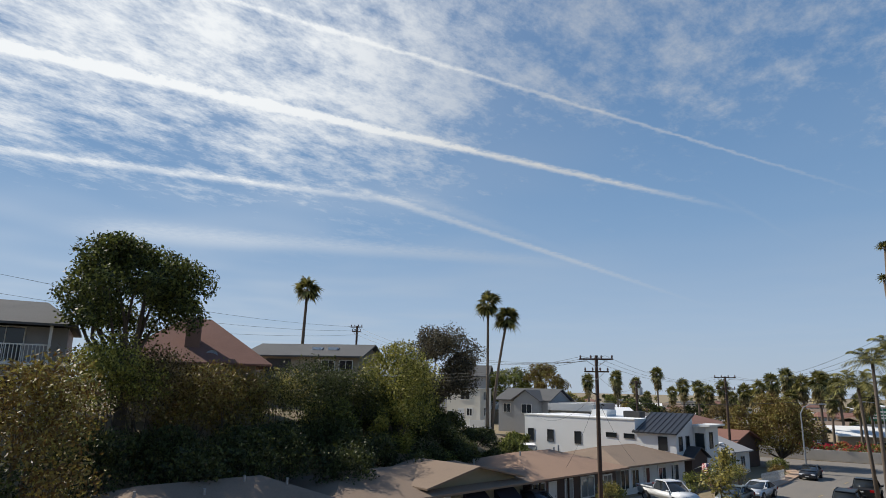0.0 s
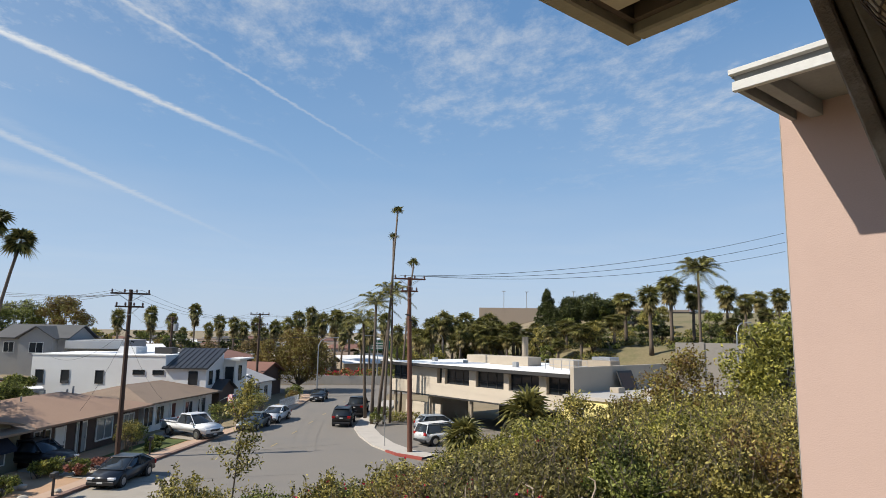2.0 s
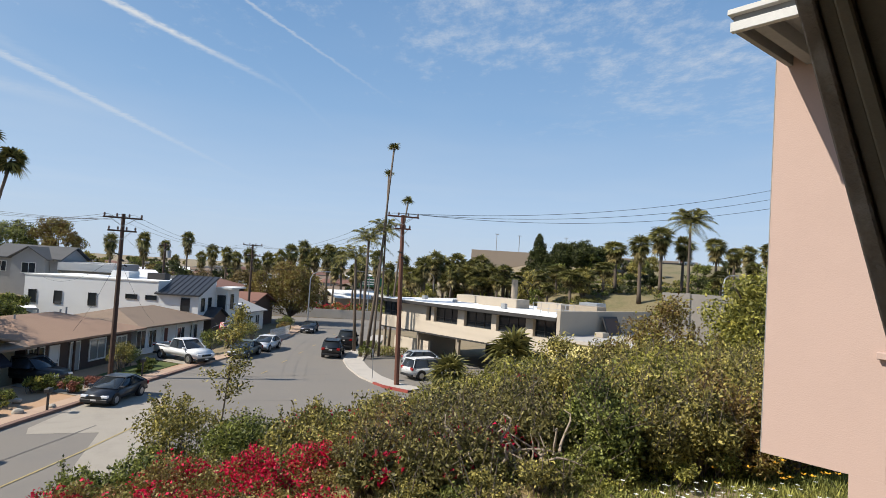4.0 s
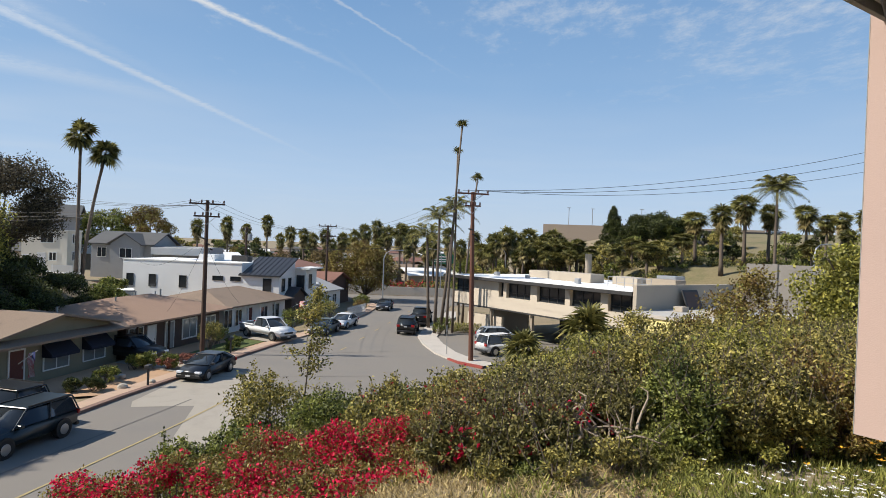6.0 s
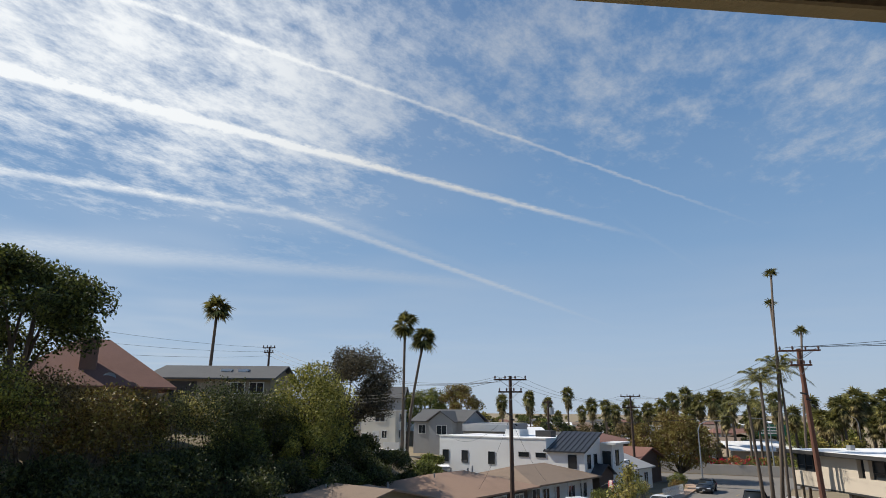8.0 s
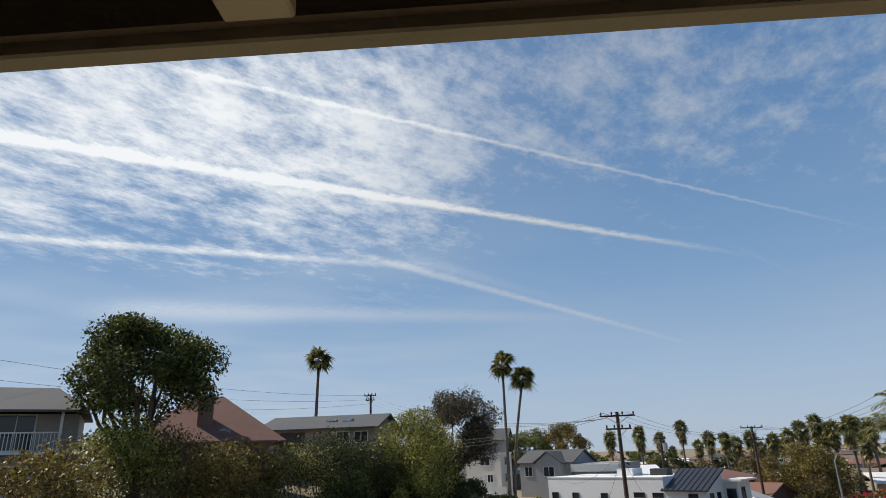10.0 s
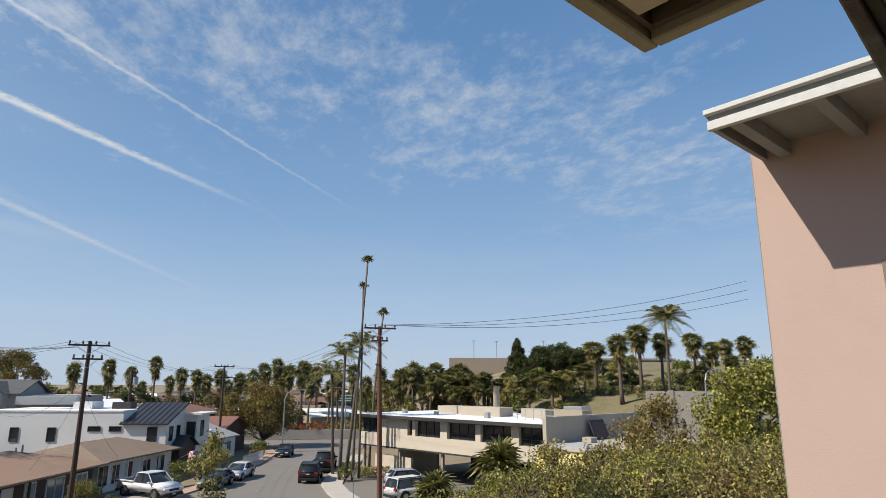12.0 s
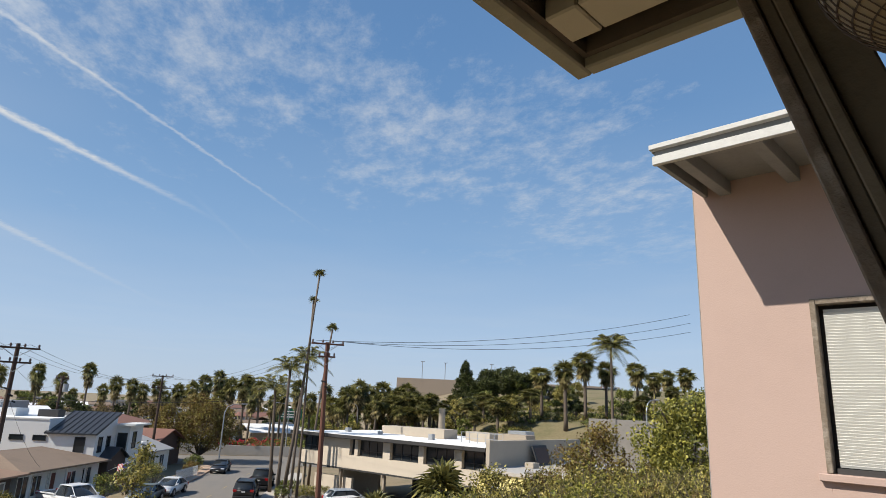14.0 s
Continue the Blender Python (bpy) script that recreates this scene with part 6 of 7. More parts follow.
# crowns of the right-hand slope, then of the far road
for az, el, d, size in ((26.3, 3.9, 105, 1.1), (24.2, 3.3, 112, 1.05), (28.0, 4.6, 112, 1.1), (29.8, 4.2, 116, 1.0), (32.5, 4.0, 120, .95), (33.8, 3.9, 128, .9), (34.9, 3.3, 118, .9), (36.2, 3.8, 125, .9), (23.2, 1.6, 108, .9),
        (21.5, 1.5, 108, 1.05), (20.3, 1.1, 104, 1.0), (19.0, 1.4, 112, 1.0), (17.6, .6, 106, .9), (16.2, 1.1, 125, .8), (14.2, 1.3, 120, 1.05), (13.2, .9, 118, 1.0), (12.0, 1.4, 124, 1.05), (10.8, 1.0, 120, 1.0), (9.8, 1.6, 128, 1.05), (8.6, 1.5, 124, 1.05), (7.6, 1.2, 120, 1.1),
        (6.6, .8, 124, 1.0), (5.6, .6, 120, 1.0), (9.2, .2, 116, .8), (11.4, .1, 114, .8), (13.6, -.2, 112, .8), (15.2, .0, 114, .8), (18.2, -.6, 104, .8), (33.0, 2.0, 104, .8), (35.4, 2.2, 108, .8),
        (-2.2, 1.6, 125, 1.0), (-3.2, 1.3, 130, 1.0), (-4.6, 1.8, 135, 1.0), (-5.4, 1.4, 130, .9), (-6.4, .9, 128, .9), (-.8, 1.2, 130, 1.0), (-7.6, .7, 140, 1.0), (-9.0, .9, 140, 1.0), (-10.2, .6, 150, 1.0), (-11.0, .9, 145, 1.0), (-12.2, 1.0, 150, 1.0), (-13.0, .5, 160, .9), (1.0, .8, 122, .9), (3.6, .4, 124, .9),
        (-14.2, 2.0, 210, 1.2), (-17.5, 1.6, 150, .9), (-20.0, 1.3, 130, .9), (-16.0, 1.2, 190, 1.0), (-22.6, .9, 260, 1.0), (-24.2, 1.0, 260, 1.0), (-7.0, .3, 160, .8), (-8.4, .2, 150, .8), (-15.2, .2, 200, .9), (.2, .1, 118, .8), (2.2, 1.4, 132, .9), (-1.6, .2, 120, .8), (-4.0, .3, 122, .8), (4.6, 1.1, 130, 1.0)):
    far_palm(az, el - .4 if az < 5 else el - .35 + rp.uniform(-.5, .3), d, size * (.80 if az < 5 else .95))
feather_palm(bearing(30.3, 5.3, 100).x, bearing(30.3, 5.3, 100).y, 21.0, 3.6, None, 30, "large feather palm on the slope", .22)
conifer_at = bearing(17.3, 0, 150)
conifer_base = float(ground_z(conifer_at.x, conifer_at.y)) - .1
conifer = thing("tree", pose(conifer_at.x, conifer_at.y, conifer_base), "dark conical conifer on the hill", "tree")
v, f = tube([(0, 0, 0), (0, 0, 10.5 - 1.0)], [.3, .06], 8)
quick("trunk", v, f, bark, conifer)
tiers = rng.uniform(0, 1, 90) ** .8
turns = rng.uniform(0, 2 * math.pi, 90)
wide_ = (2.9 * (1 - tiers) ** .8 + .15) * rng.uniform(.55, 1.0, 90)
quads("crown", leaf_quads(crown_points(np.stack([np.cos(turns) * wide_, np.sin(turns) * wide_, 1.5 + 9.2 * tiers], -1), .35 + .75 * (1 - tiers), 12000, .4), .38), leaf_dark, conifer)
for az, d, top, sp in ((19.2, 150, 17.5, 4.2), (21.0, 150, 18.5, 5.0), (22.8, 152, 17.6, 4.2)):
    p = bearing(az, 0, d)
    tree(p.x, p.y, top, sp, leaf_dark, "dense round dark tree on the hill", 2, 14000, .42, deep=3.6, lumps=30, trunk_r=.3, clump=.42)
for az, d, top, sp, mat in ((38.5, 110, 13.5, 4.5, leaf_green), (37.2, 116, 12.5, 3.5, leaf_green), (35.0, 88, 8.5, 3.0, leaf_green), (24, 130, 10.5, 3.2, leaf_olive), (-9.5, 130, 7.5, 3.5, leaf_brown), (-13, 135, 6.5, 4, leaf_brown), (-16.5, 140, 7, 4, leaf_rust), (-19, 150, 6.5, 4.5, leaf_brown), (-6.2, 135, 6, 3, leaf_olive), (7, 128, 7, 3.2, leaf_green), (10, 126, 7, 3.2, leaf_green), (12.6, 126, 6.8, 3, leaf_green), (4, 130, 6.5, 3, leaf_green)):
    p = bearing(az, 0, d)
    tree(p.x, p.y, top, sp, mat, "leafy tree along the far road", 1.5, 5000, .36, deep=min(3.4, top * .45), lumps=24, trunk_r=.22, clump=.4, group="trees along the far road")
# planted slope below the palms and the verge with red flowers beyond the wall
rv = np.random.default_rng(11)
def hillside(name, spots, mat, label):
    """Low spreading planting over the slope, one mesh."""
    out = []
    for x, y, wide_, high in spots:
        c, rr = clumps(wide_, wide_ * .7, high * .6, 12, high * .55, rv)
        pts = crown_points(c, rr, 480, .5, rv)
        pts[:, 2] = np.abs(pts[:, 2]) * .9
        out.append(leaf_quads(pts + np.array([x, y, float(ground_z(x, y))]), .30, r=rv))
    tagged(quads(name, np.concatenate(out), mat), label, "shrubs", kind="stuff")


def on_slope(az, d):
    p = bearing(az, 0, d)
    return p.x, p.y


for name, mat, count, high, label in (("hillside_shrubs", leaf_green, 95, .8, "low spreading green shrubs on the planted hillside"), ("hillside_scrub", leaf_olive, 55, 1.0, "dry olive scrub on the planted hillside")):
    hillside(name, [(*on_slope(rv.uniform(8, 39), rv.uniform(92, 150)), rv.uniform(1.6, 4.2), high * rv.uniform(.7, 1.5)) for k in range(count)], mat, label)
hillside("hillside_cover", [(*on_slope(rv.uniform(13, 24), rv.uniform(90, 106)), rv.uniform(1.8, 3.4), rv.uniform(.7, 1.6)) for k in range(46)], leaf_olive, "dry green ground cover on the lower hillside")
hillside("hillside_hedge", [(*on_slope(11 + 1.4 * k + rv.uniform(-.4, .4), d0 + rv.uniform(-1.5, 1.5)), rv.uniform(2.0, 3.6), rv.uniform(.9, 1.5)) for d0 in (112, 121, 132) for k in range(19)], leaf_dark, "rows of dark clipped hedge across the planted hillside")
for k in range(24):
    az = rv.uniform(5, 16)
    d = rv.uniform(116, 128)
    far_palm(az, rv.uniform(-.9, .9), d, rv.uniform(.65, .9))
for k in range(16):
    p = (-14 + 2.5 * k, 111.5 + rv.uniform(-1, 1.5))
    shrub(p[0], p[1], rv.uniform(2.2, 3.4), 1.9, leaf_olive if k % 2 else leaf_green, "low verge shrub behind the wall", 900, .22, twigs=3, group="verge planting", lumps=10, base=.6, extra=(leaf_red, .5, .22, "bloom") if k in (3, 4, 5, 6) else None)

# Front gardens
leaf_pink = leafy("pinkish_leaf", (0.22, 0.075, 0.055), (0.36, 0.17, 0.11))
stone = material("pale_garden_stone", (0.40, 0.36, 0.30), 0.9, vary=0.15, grain=12, stain=0.3, stain_scale=3)
for x, y, r_ in ((-17.0, 35.8, .28), (-16.0, 37.4, .20), (-18.3, 38.4, .24)):
    bm = bmesh.new()
    bmesh.ops.create_icosphere(bm, subdivisions=2, radius=r_)
    for v_ in bm.verts:
        v_.co *= 1 + .35 * noise.noise(v_.co * 5 + Vector((x, y, 0)))
        v_.co.z *= .75
    rock = part("garden_rock", bm, stone, None)
    rock.location = (x, y, .06 + r_ * .5)
    tagged(rock, "pale rounded rock lying in the front garden gravel", "rock", "garden rocks")
for x, y, top, sp, mat, lab in ((-18.6, 37.2, 1.1, .9, leaf_green, "spiky green shrub in gravel"), (-18.8, 41.1, 1.1, .8, leaf_yellow, "yellow-green succulent shrub in gravel"), (-18.3, 41.9, 1.2, .8, leaf_green, "spiky green succulent in gravel"), (-16.6, 41.8, 1.1, .9, leaf_green, "green shrub in gravel"), (-16.8, 41.5, 1.0, .75, leaf_pink, "pinkish red shrub beside the driveway"), (-15.8, 42.3, 1.1, .75, leaf_pink, "pinkish red shrub beside the driveway"), (-18.3, 35.1, .9, .8, leaf_dark, "dark spiky shrub in gravel"),
        (-16.6, 49.2, 2.8, 1.1, leaf_olive, "grey-green shrub at the pole"), (-17.2, 52, 1.8, 1.1, leaf_green, "green shrub before the house"), (-12.9, 61.8, 2.4, 1.2, leaf_green, "leafy shrub before the house"), (-11.6, 64.8, 2.9, 1.4, leaf_green, "leafy shrub before the house"), (-11.0, 67.5, 3.6, 1.6, leaf_green, "leafy shrub before the house"), (-10.4, 70.2, 2.4, 1.3, leaf_olive, "leafy shrub before the house"),
        (-8.2, 82, 1.5, 1.2, leaf_rust, "low reddish shrub near the pavement"), (-8.4, 86, 2.0, 1.4, leaf_green, "green shrub near the junction"), (-19.3, 34.9, .8, .6, leaf_dark, "small dark shrub in gravel"), (-15.7, 52.2, .8, .9, leaf_green, "low shrub on the lawn"), (-14.9, 49.6, .7, .8, leaf_green, "low shrub on the lawn")):
    shrub(x, y, top, sp, mat, lab, 1800, .13, base=.05, group="front garden shrubs", lumps=14)

# The bank below the window
leaf_twiggy = leafy("small_dark_olive_leaf", (0.075, 0.072, 0.024), (0.25, 0.215, 0.07))
BANK = [  # place, top of the crown, spread, tint
    (-7.0, 19.6, 3.6, 1.7, "g"), (-5.4, 20.6, 3.9, 1.5, "g"), (-2.6, 22.8, 4.0, 1.8, "g"), (-.4, 24.0, 4.1, 1.8, "g"), (1.8, 24.6, 4.4, 1.8, "o"), (4.0, 24.6, 5.0, 1.9, "o"), (6.2, 25.2, 5.9, 2.0, "o"), (8.2, 25.8, 6.6, 2.2, "y"), (10.4, 26.0, 7.0, 2.2, "o"),
    (-5.2, 17.0, 4.1, 1.6, "g"), (-3.0, 18.8, 4.4, 1.6, "g"), (-.6, 20.0, 4.7, 1.7, "o"), (1.6, 20.6, 5.0, 1.7, "o"), (3.8, 21.0, 5.5, 1.8, "y"), (6.0, 21.5, 6.3, 2.0, "y"), (8.4, 22.0, 7.0, 2.1, "o"), (10.8, 22.2, 7.6, 2.2, "r"), (13.0, 22.0, 8.0, 2.2, "o"), (12.6, 25.5, 7.4, 2.0, "o"),
    (-3.2, 14.8, 4.7, 1.4, "r"), (-1.0, 16.0, 5.0, 1.5, "o"), (1.2, 16.6, 5.3, 1.5, "o"), (3.4, 16.8, 5.7, 1.5, "o"), (5.6, 17.2, 6.4, 1.7, "y"), (7.8, 17.6, 7.1, 1.8, "o"), (9.8, 17.4, 7.6, 1.8, "o"), (11.6, 18.0, 8.1, 1.9, "r"),
    (.9, 14.0, 5.3, 1.1, "r"), (2.2, 13.6, 5.6, 1.2, "o"), (3.8, 13.6, 6.0, 1.2, "o"), (5.4, 13.6, 6.6, 1.3, "o"), (7.2, 13.6, 7.2, 1.4, "o"), (9.0, 13.4, 7.6, 1.5, "y"), (10.8, 14.0, 8.0, 1.6, "o"),
    (4.9, 11.8, 7.0, .9, "o"), (6.4, 11.6, 7.5, 1.1, "y"), (8.0, 11.4, 7.8, 1.2, "o"), (9.6, 11.0, 7.9, 1.2, "o"), (11.2, 11.2, 8.2, 1.3, "g"), (12.4, 13.0, 8.4, 1.4, "o"), (3.3, 11.0, 7.2, 1.0, "o"),
    (1.0, 9.4, 6.5, .8, "r"), (1.3, 10.6, 6.5, .9, "d"), (2.2, 11.2, 6.8, 1.0, "d"), (1.9, 9.4, 6.9, .9, "d"), (1.0, 12.2, 6.2, 1.0, "r"), (3.0, 9.9, 7.1, .8, "d"),
    (4.3, 10.2, 7.7, 1.0, "o"), (5.5, 10.2, 7.8, 1.0, "y"), (6.8, 10.2, 7.9, 1.1, "o"), (8.2, 10.0, 7.9, 1.1, "r"),
    (3.75, 8.0, 7.25, .42, "g"), (4.5, 8.25, 7.2, .55, "o"), (5.2, 8.3, 7.35, .6, "o"), (6.0, 8.3, 7.3, .6, "r"), (6.8, 8.4, 7.4, .6, "y"), (1.2, 8.0, 6.65, .5, "d"), (1.9, 8.3, 6.75, .5, "d"), (.5, 8.6, 6.4, .5, "d"),
    (3.9, 8.9, 7.45, .55, "g"), (4.9, 9.0, 7.6, .8, "o"), (5.9, 9.0, 7.6, .8, "r"), (6.9, 9.1, 7.7, .9, "o"), (2.9, 8.9, 6.8, .5, "d"),
]
TINT = {"d": leaf_twiggy, "g": leaf_green, "o": leaf_olive, "y": leaf_yellow, "r": leaf_rust}
for x, y, top, spread, tint in BANK:
    az_, d_ = math.degrees(math.atan2(x, y)), math.hypot(x, y)
    if y > 16 and x < 3:
        top += 1.0
    top = min(top, EYE - d_ * math.tan(radians(float(np.interp(az_, (-20, -14, -6, 1, 7, 12, 15, 18, 22, 26, 31, 40), (16.4, 14.0, 12.3, 11.8, 10.8, 9.2, 8.3, 8.0, 7.4, 6.2, 5.0, 4.2))))))
    top = max(top, float(ground_z(x, y)) + .7)
    low = tint == "g" and top < 4.5
    shrub(x, y, top, spread, TINT[tint], "wild leafy shrub on the bank, " + {"d": "twiggy dark olive", "g": "deep green", "o": "olive green", "y": "yellow-green", "r": "rust tinged"}[tint], 9500 if y > 12.5 else 8500, .105 if y > 15 else .062, group="bank shrubs", shoots=44, twigs=22 if y > 12.5 else 40, lumps=40, clump=.30, hollow=.4 if y > 12.5 else .25, deep=min(2.4, (top - float(ground_z(x, y))) * .6), extra=(leaf_red, .035, .10, "bloom") if y < 21.5 and -2 < x < 3.6 else None)
meadow = leafy("meadow_leaf", (0.13, 0.165, 0.035), (0.36, 0.35, 0.10), 0.4)
# low herbs and brush along the foot of the bank
for k in range(26):
    x, y = 1.0 + .26 * k, 7.45 + .35 * math.sin(1.7 * k) + .05 * k
    shrub(x, y, float(ground_z(x, y)) + .28 + .16 * math.sin(2.3 * k), .34, (leaf_olive, leaf_twiggy, leaf_green)[k % 3] if x < 3.2 else (leaf_yellow, meadow)[k % 2], "low brush and herbs along the foot of the bank", 1300, .045, group="bank edge herbs", twigs=8, lumps=14, deep=.28, hollow=.2, shoots=5)
# crimson bougainvillea nearest the house
for x, y, top in ((-4.3, 11.6, 5.3), (-3.0, 12.6, 5.4), (-1.7, 12.4, 5.6), (-.5, 13.2, 5.6), (.5, 12.8, 5.6), (-2.6, 10.8, 5.5), (-1.1, 11.0, 5.5), (.1, 11.2, 5.6), (-4.9, 10.2, 5.2), (-3.4, 9.4, 5.3), (-1.9, 9.6, 5.5), (-.4, 9.6, 5.7), (.6, 10.0, 5.7), (1.4, 11.4, 5.7), (-5.6, 11.2, 5.0), (-4.4, 9.3, 5.2), (-3.1, 8.6, 5.5), (-1.9, 8.5, 5.8), (-.9, 8.3, 6.1), (-.2, 8.9, 6.1), (.2, 8.2, 6.25)):
    shrub(x, y, top - .32, 1.0, leaf_rust, "bougainvillea in full crimson bloom on the bank", 5200, .06, name="bougainvillea", category="bougainvillea", group="bougainvillea", twigs=14, lumps=22, deep=.75, extra=(leaf_red, .95, .058, "bloom"))
# young tree with sparse leaves and a taller yellow one by the wing
sapling(-4.2, 22.0, 7.3, "young slender tree with sparse olive leaves")
shrub(-5.0, 20.6, 4.6, 1.5, leaf_olive, "loose leafy shrub round the young tree", 3600, .11, lumps=26, deep=1.5, hollow=.1, shoots=40)
tree(12.8, 17.6, 9.8, 1.6, leaf_yellow, "yellow-green leafy tree beside the wing", 1.4, 12000, .13, deep=2.0, lumps=34, trunk_r=.08, clump=.42)
tree(11.6, 21.2, 8.75, 1.3, leaf_rust, "slender tree with reddish leaves on the bank", 2, 4200, .11, deep=1.5, lumps=22, trunk_r=.05, clump=.42)
tree(8.0, 22.0, 7.0, 1.0, leaf_olive, "slender shrub tree on the bank", 1.6, 2200, .11, deep=1.3, lumps=18, trunk_r=.05, clump=.42)
fan_palm(7.7, 45.3, 2.9, .0, (0, 0), 1.7, 56, False, "low palm with stiff fronds beside the lot", .2, 9, low=-1.1)
fan_palm(12.2, 44.2, 4.9, .0, (0, 0), 2.1, 60, False, "low palm with stiff fronds beside the annex", .22, 9, low=-1.1)
# dry roots, grass and daisies on the terrace
rods = []
for k in range(46):
    a = Vector((rv.uniform(1.7, 3.1), rv.uniform(7.9, 8.9), 0))
    a.z = float(ground_z(a.x, a.y)) + rv.uniform(-.05, .35)
    bent = [a]
    turn = Vector((rv.normal(0, 1), rv.normal(0, .6), rv.uniform(-.1, .7))).normalized()
    for q in range(5):
        turn = (turn + Vector(rv.normal(0, .55, 3))).normalized()
        bent.append(bent[-1] + turn * rv.uniform(.09, .2))
    rods.append(tube(bent, [.024, .022, .019, .015, .010, .005], 6))
bleached = material("bleached_wood", (.30, .24, .18), .9, vary=.2, grain=20, stain=.2)
deadwood = thing("deadwood", pose(0, 0, 0), "tangle of bleached dead branches on the bank", "dead wood")
for v, f in rods:
    quick("branch", v, f, bleached, deadwood)
n = 110000
gx_, gy_ = rv.uniform(-1.5, 12, n), rv.uniform(5.5, 12.5, n)
keep = np.array([noise.noise(Vector((a * .6, b * .6, 0))) for a, b in zip(gx_, gy_)]) + rv.normal(0, .25, n) + np.clip((gx_ - 2.2) * .25, -.45, .4) > -.05
gx_, gy_ = gx_[keep], gy_[keep]
gz_ = ground_z(gx_, gy_) - .06
base = np.stack([gx_, gy_, gz_], -1)
tip = base + np.stack([rv.normal(0, .05, len(gx_)), rv.normal(0, .05, len(gx_)), rv.uniform(.03, .12, len(gx_)) * np.clip(.8 + gx_ * .09, .8, 1.6)], -1)
wide_ = np.stack([rv.normal(0, .008, len(gx_)), rv.normal(0, .008, len(gx_)), np.zeros(len(gx_))], -1)
weeds = [shrub(x_, y_, float(ground_z(x_, y_)) + rv.uniform(.05, .15), rv.uniform(.2, .45), (meadow, leaf_yellow, meadow, leaf_olive)[k % 4], "low leafy weeds on the terrace", 260, .04, twigs=3, lumps=8, group="terrace weeds", deep=.2) for k, (x_, y_) in enumerate(zip(rv.uniform(2.2, 8, 56), rv.uniform(5.6, 7.9, 56)))]
grass = quads("grass", np.stack([base - wide_, base + wide_, tip + wide_ * .2, tip - wide_ * .2], 1), meadow)
tagged(grass, "sparse green and yellow grass on the terrace", "grass", kind="stuff")
m_ = 40000
hx, hy = np.minimum(rv.uniform(-3.5, 3.2, m_), rv.uniform(-1, 12, m_)), rv.uniform(5.0, 12.5, m_)
hb = np.stack([hx, hy, ground_z(hx, hy) - .06], -1)
ht = hb + np.stack([rv.normal(0, .07, m_), rv.normal(0, .07, m_), rv.uniform(.01, .10, m_)], -1)
hw = np.stack([rv.normal(0, .006, m_), rv.normal(0, .006, m_), np.zeros(m_)], -1)
tagged(quads("dry_grass", np.stack([hb - hw, hb + hw, ht + hw * .3, ht - hw * .3], 1), leafy("straw", (.30, .22, .10), (.42, .33, .16), .2)), "short straw-coloured dry grass on the terrace", "grass", kind="stuff")
fl = []
for k in range(120):
    cx, cy = ((4.6, 6.5), (5.0, 6.4), (4.0, 6.7), (5.0, 6.9))[k % 4]
    x, y = rv.normal(cx, .48), rv.normal(cy, .24)
    z = float(ground_z(x, y)) + rv.uniform(.10, .28)
    for q in range(5):
        a = q * 1.2566
        d, e = np.array([math.cos(a), math.sin(a), .25]), np.array([-math.sin(a), math.cos(a), 0])
        c = np.array([x, y, z])
        fl.append([c, c + d * .018 + e * .010, c + d * .034, c + d * .018 - e * .010])
petal = leafy("white_petal", (.70, .70, .66), (.78, .78, .74), .3)
daisies = quads("daisies", np.array(fl), petal)
tagged(daisies, "scattered white daisies in the grass", "flowers", kind="stuff")
poppy = leafy("orange_petal", (.62, .26, .02), (.75, .40, .03), .3)
fl = []
for k in range(40):
    x, y = rv.uniform(4.6, 8.5), rv.uniform(6.9, 8.0)
    z = float(ground_z(x, y)) + rv.uniform(.15, .45)
    c = np.array([x, y, z])
    for q in range(4):
        a = q * 1.57 + k
        d, e = np.array([math.cos(a), math.sin(a), .4]), np.array([-math.sin(a), math.cos(a), 0])
        fl.append([c, c + d * .03 + e * .018, c + d * .05, c + d * .03 - e * .018])
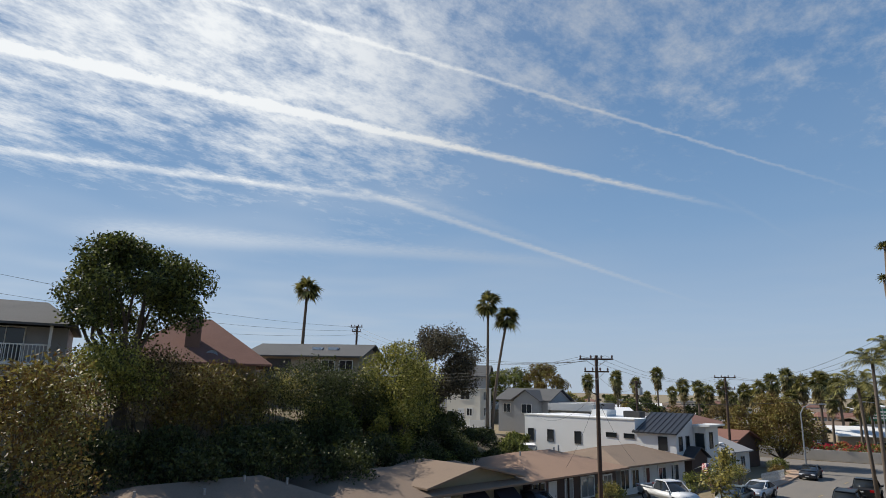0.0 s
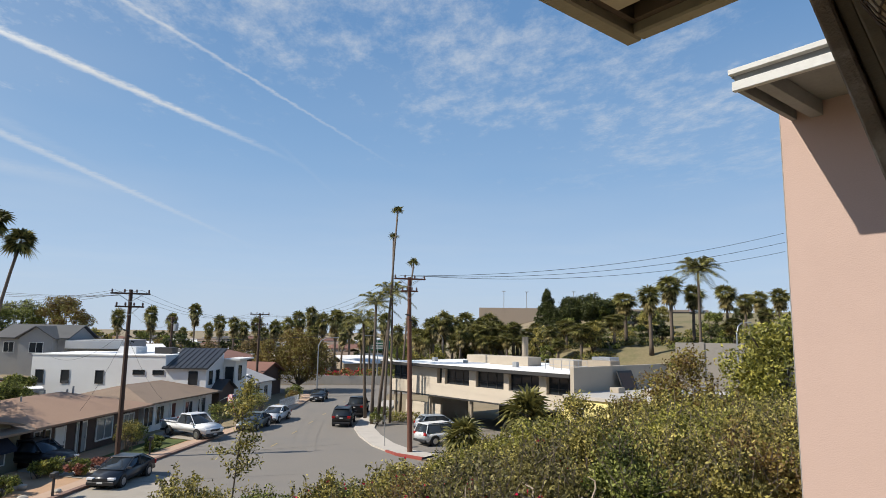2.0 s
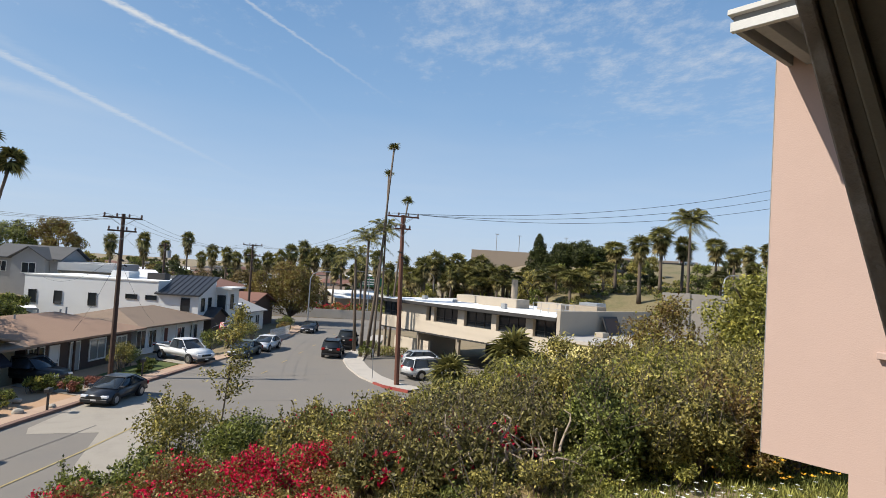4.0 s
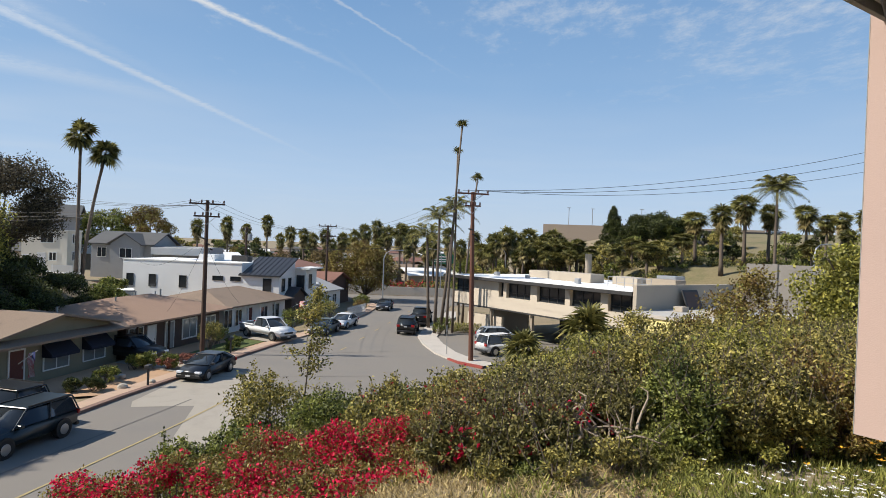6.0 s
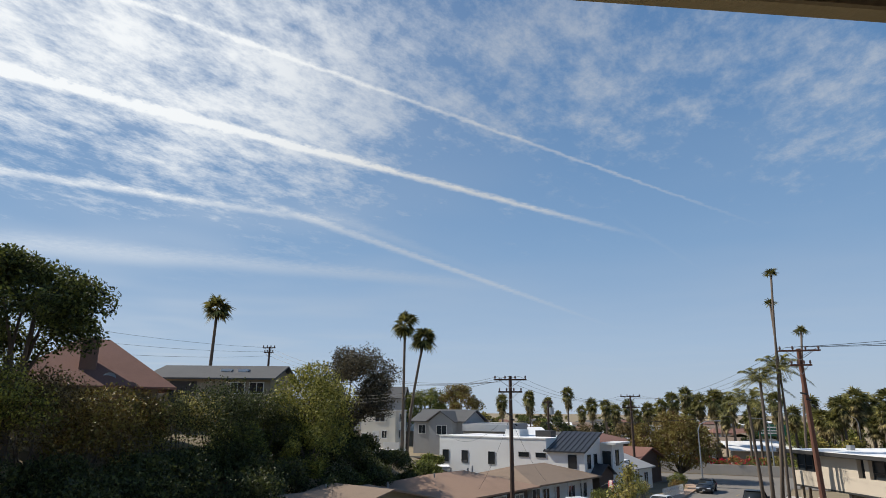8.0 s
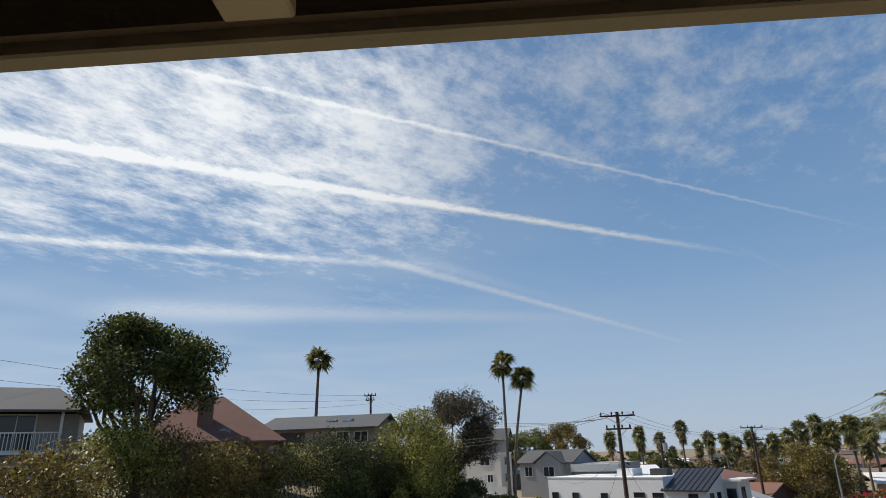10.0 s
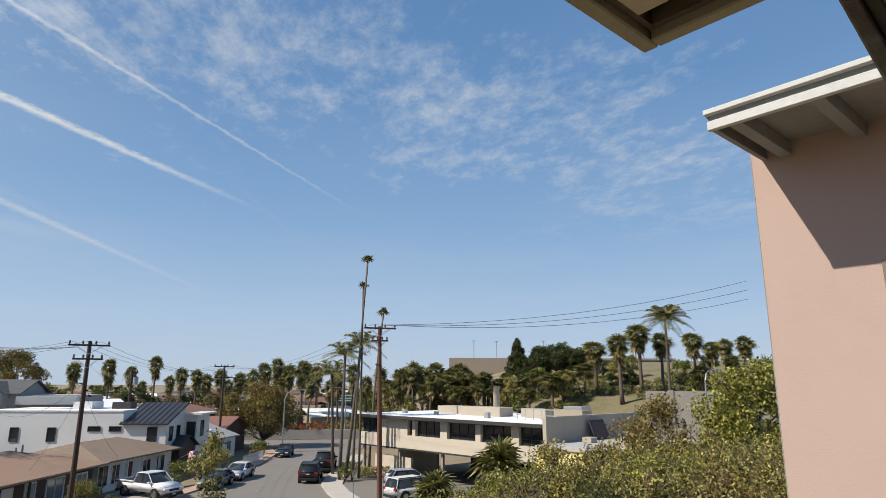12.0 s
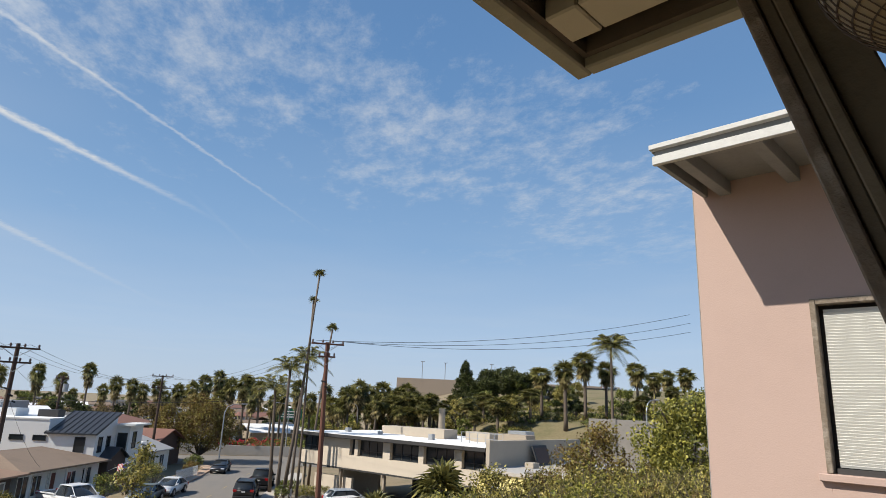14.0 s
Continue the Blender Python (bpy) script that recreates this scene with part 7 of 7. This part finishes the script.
tagged(quads("poppies", np.array(fl), poppy), "scattered orange flowers in the grass", "flowers", kind="stuff")

# ---- the plain beyond: roofs and trees down to the hazy horizon ----
far_mats = [stucco_white, stucco_cream, stucco_tan, stucco_grey]
far_roofs = [roof_brown, roof_grey, roof_white, roof_red]
protos = []
for k in range(4):
    h = thing("distant_house", pose(-60 - 20 * k, 150 + 25 * k, 0, 0, 0, 20 * k), "distant low house on the plain", "house", "distant houses")
    gable_walls(h, -6, 6, -4.5, 4.5, 3.0, 0, far_mats[k])
    gable_roof(h, -6, 6, -4.5, 4.5, 3.1, 4.4, far_roofs[k], .5, "x", 2.0 if k % 2 else 0)
    for xw in (-3, 0, 3):
        window_on(h, xw, .9, 1.4, 1.2, -4.5)
    protos.append(h)
for k in range(120):
    az, d = rp.uniform(-34, 3), 125 + 500 * rp.random() ** 1.6
    p = bearing(az, 0, d)
    if float(ground_z(p.x, p.y)) > 3 or (p.y < 116 and p.x > -30):
        continue
    copy_thing(protos[k % 4], pose(p.x, p.y, float(ground_z(p.x, p.y)) - .05, 0, 0, rp.uniform(0, 90)))
tree_p = [tree(-70 - 12 * k, 165 + 14 * k, 7.5, 3.6, m, "distant leafy tree on the plain", 1.8, 1500, .6, z0=0, deep=2.8, lumps=16, group="distant trees") for k, m in enumerate((leaf_green, leaf_olive, leaf_dark))]
for k in range(120):
    az, d = rp.uniform(-36, 6), 135 + 650 * rp.random() ** 1.5
    p = bearing(az, 0, d)
    s = rp.uniform(.6, 1.15)
    copy_thing(tree_p[k % 3], pose(p.x, p.y, float(ground_z(p.x, p.y)) - .05, 0, 0, rp.uniform(0, 360)) @ Matrix.Diagonal((s, s, s, 1)))
for k in range(34):
    az, d = rp.uniform(3, 38), rp.uniform(104, 150)
    p = bearing(az, 0, d)
    s_ = rp.uniform(.35, .75)
    copy_thing(tree_p[k % 3], pose(p.x, p.y, float(ground_z(p.x, p.y)) - .05, 0, 0, rp.uniform(0, 360)) @ Matrix.Diagonal((s_, s_, s_, 1)))
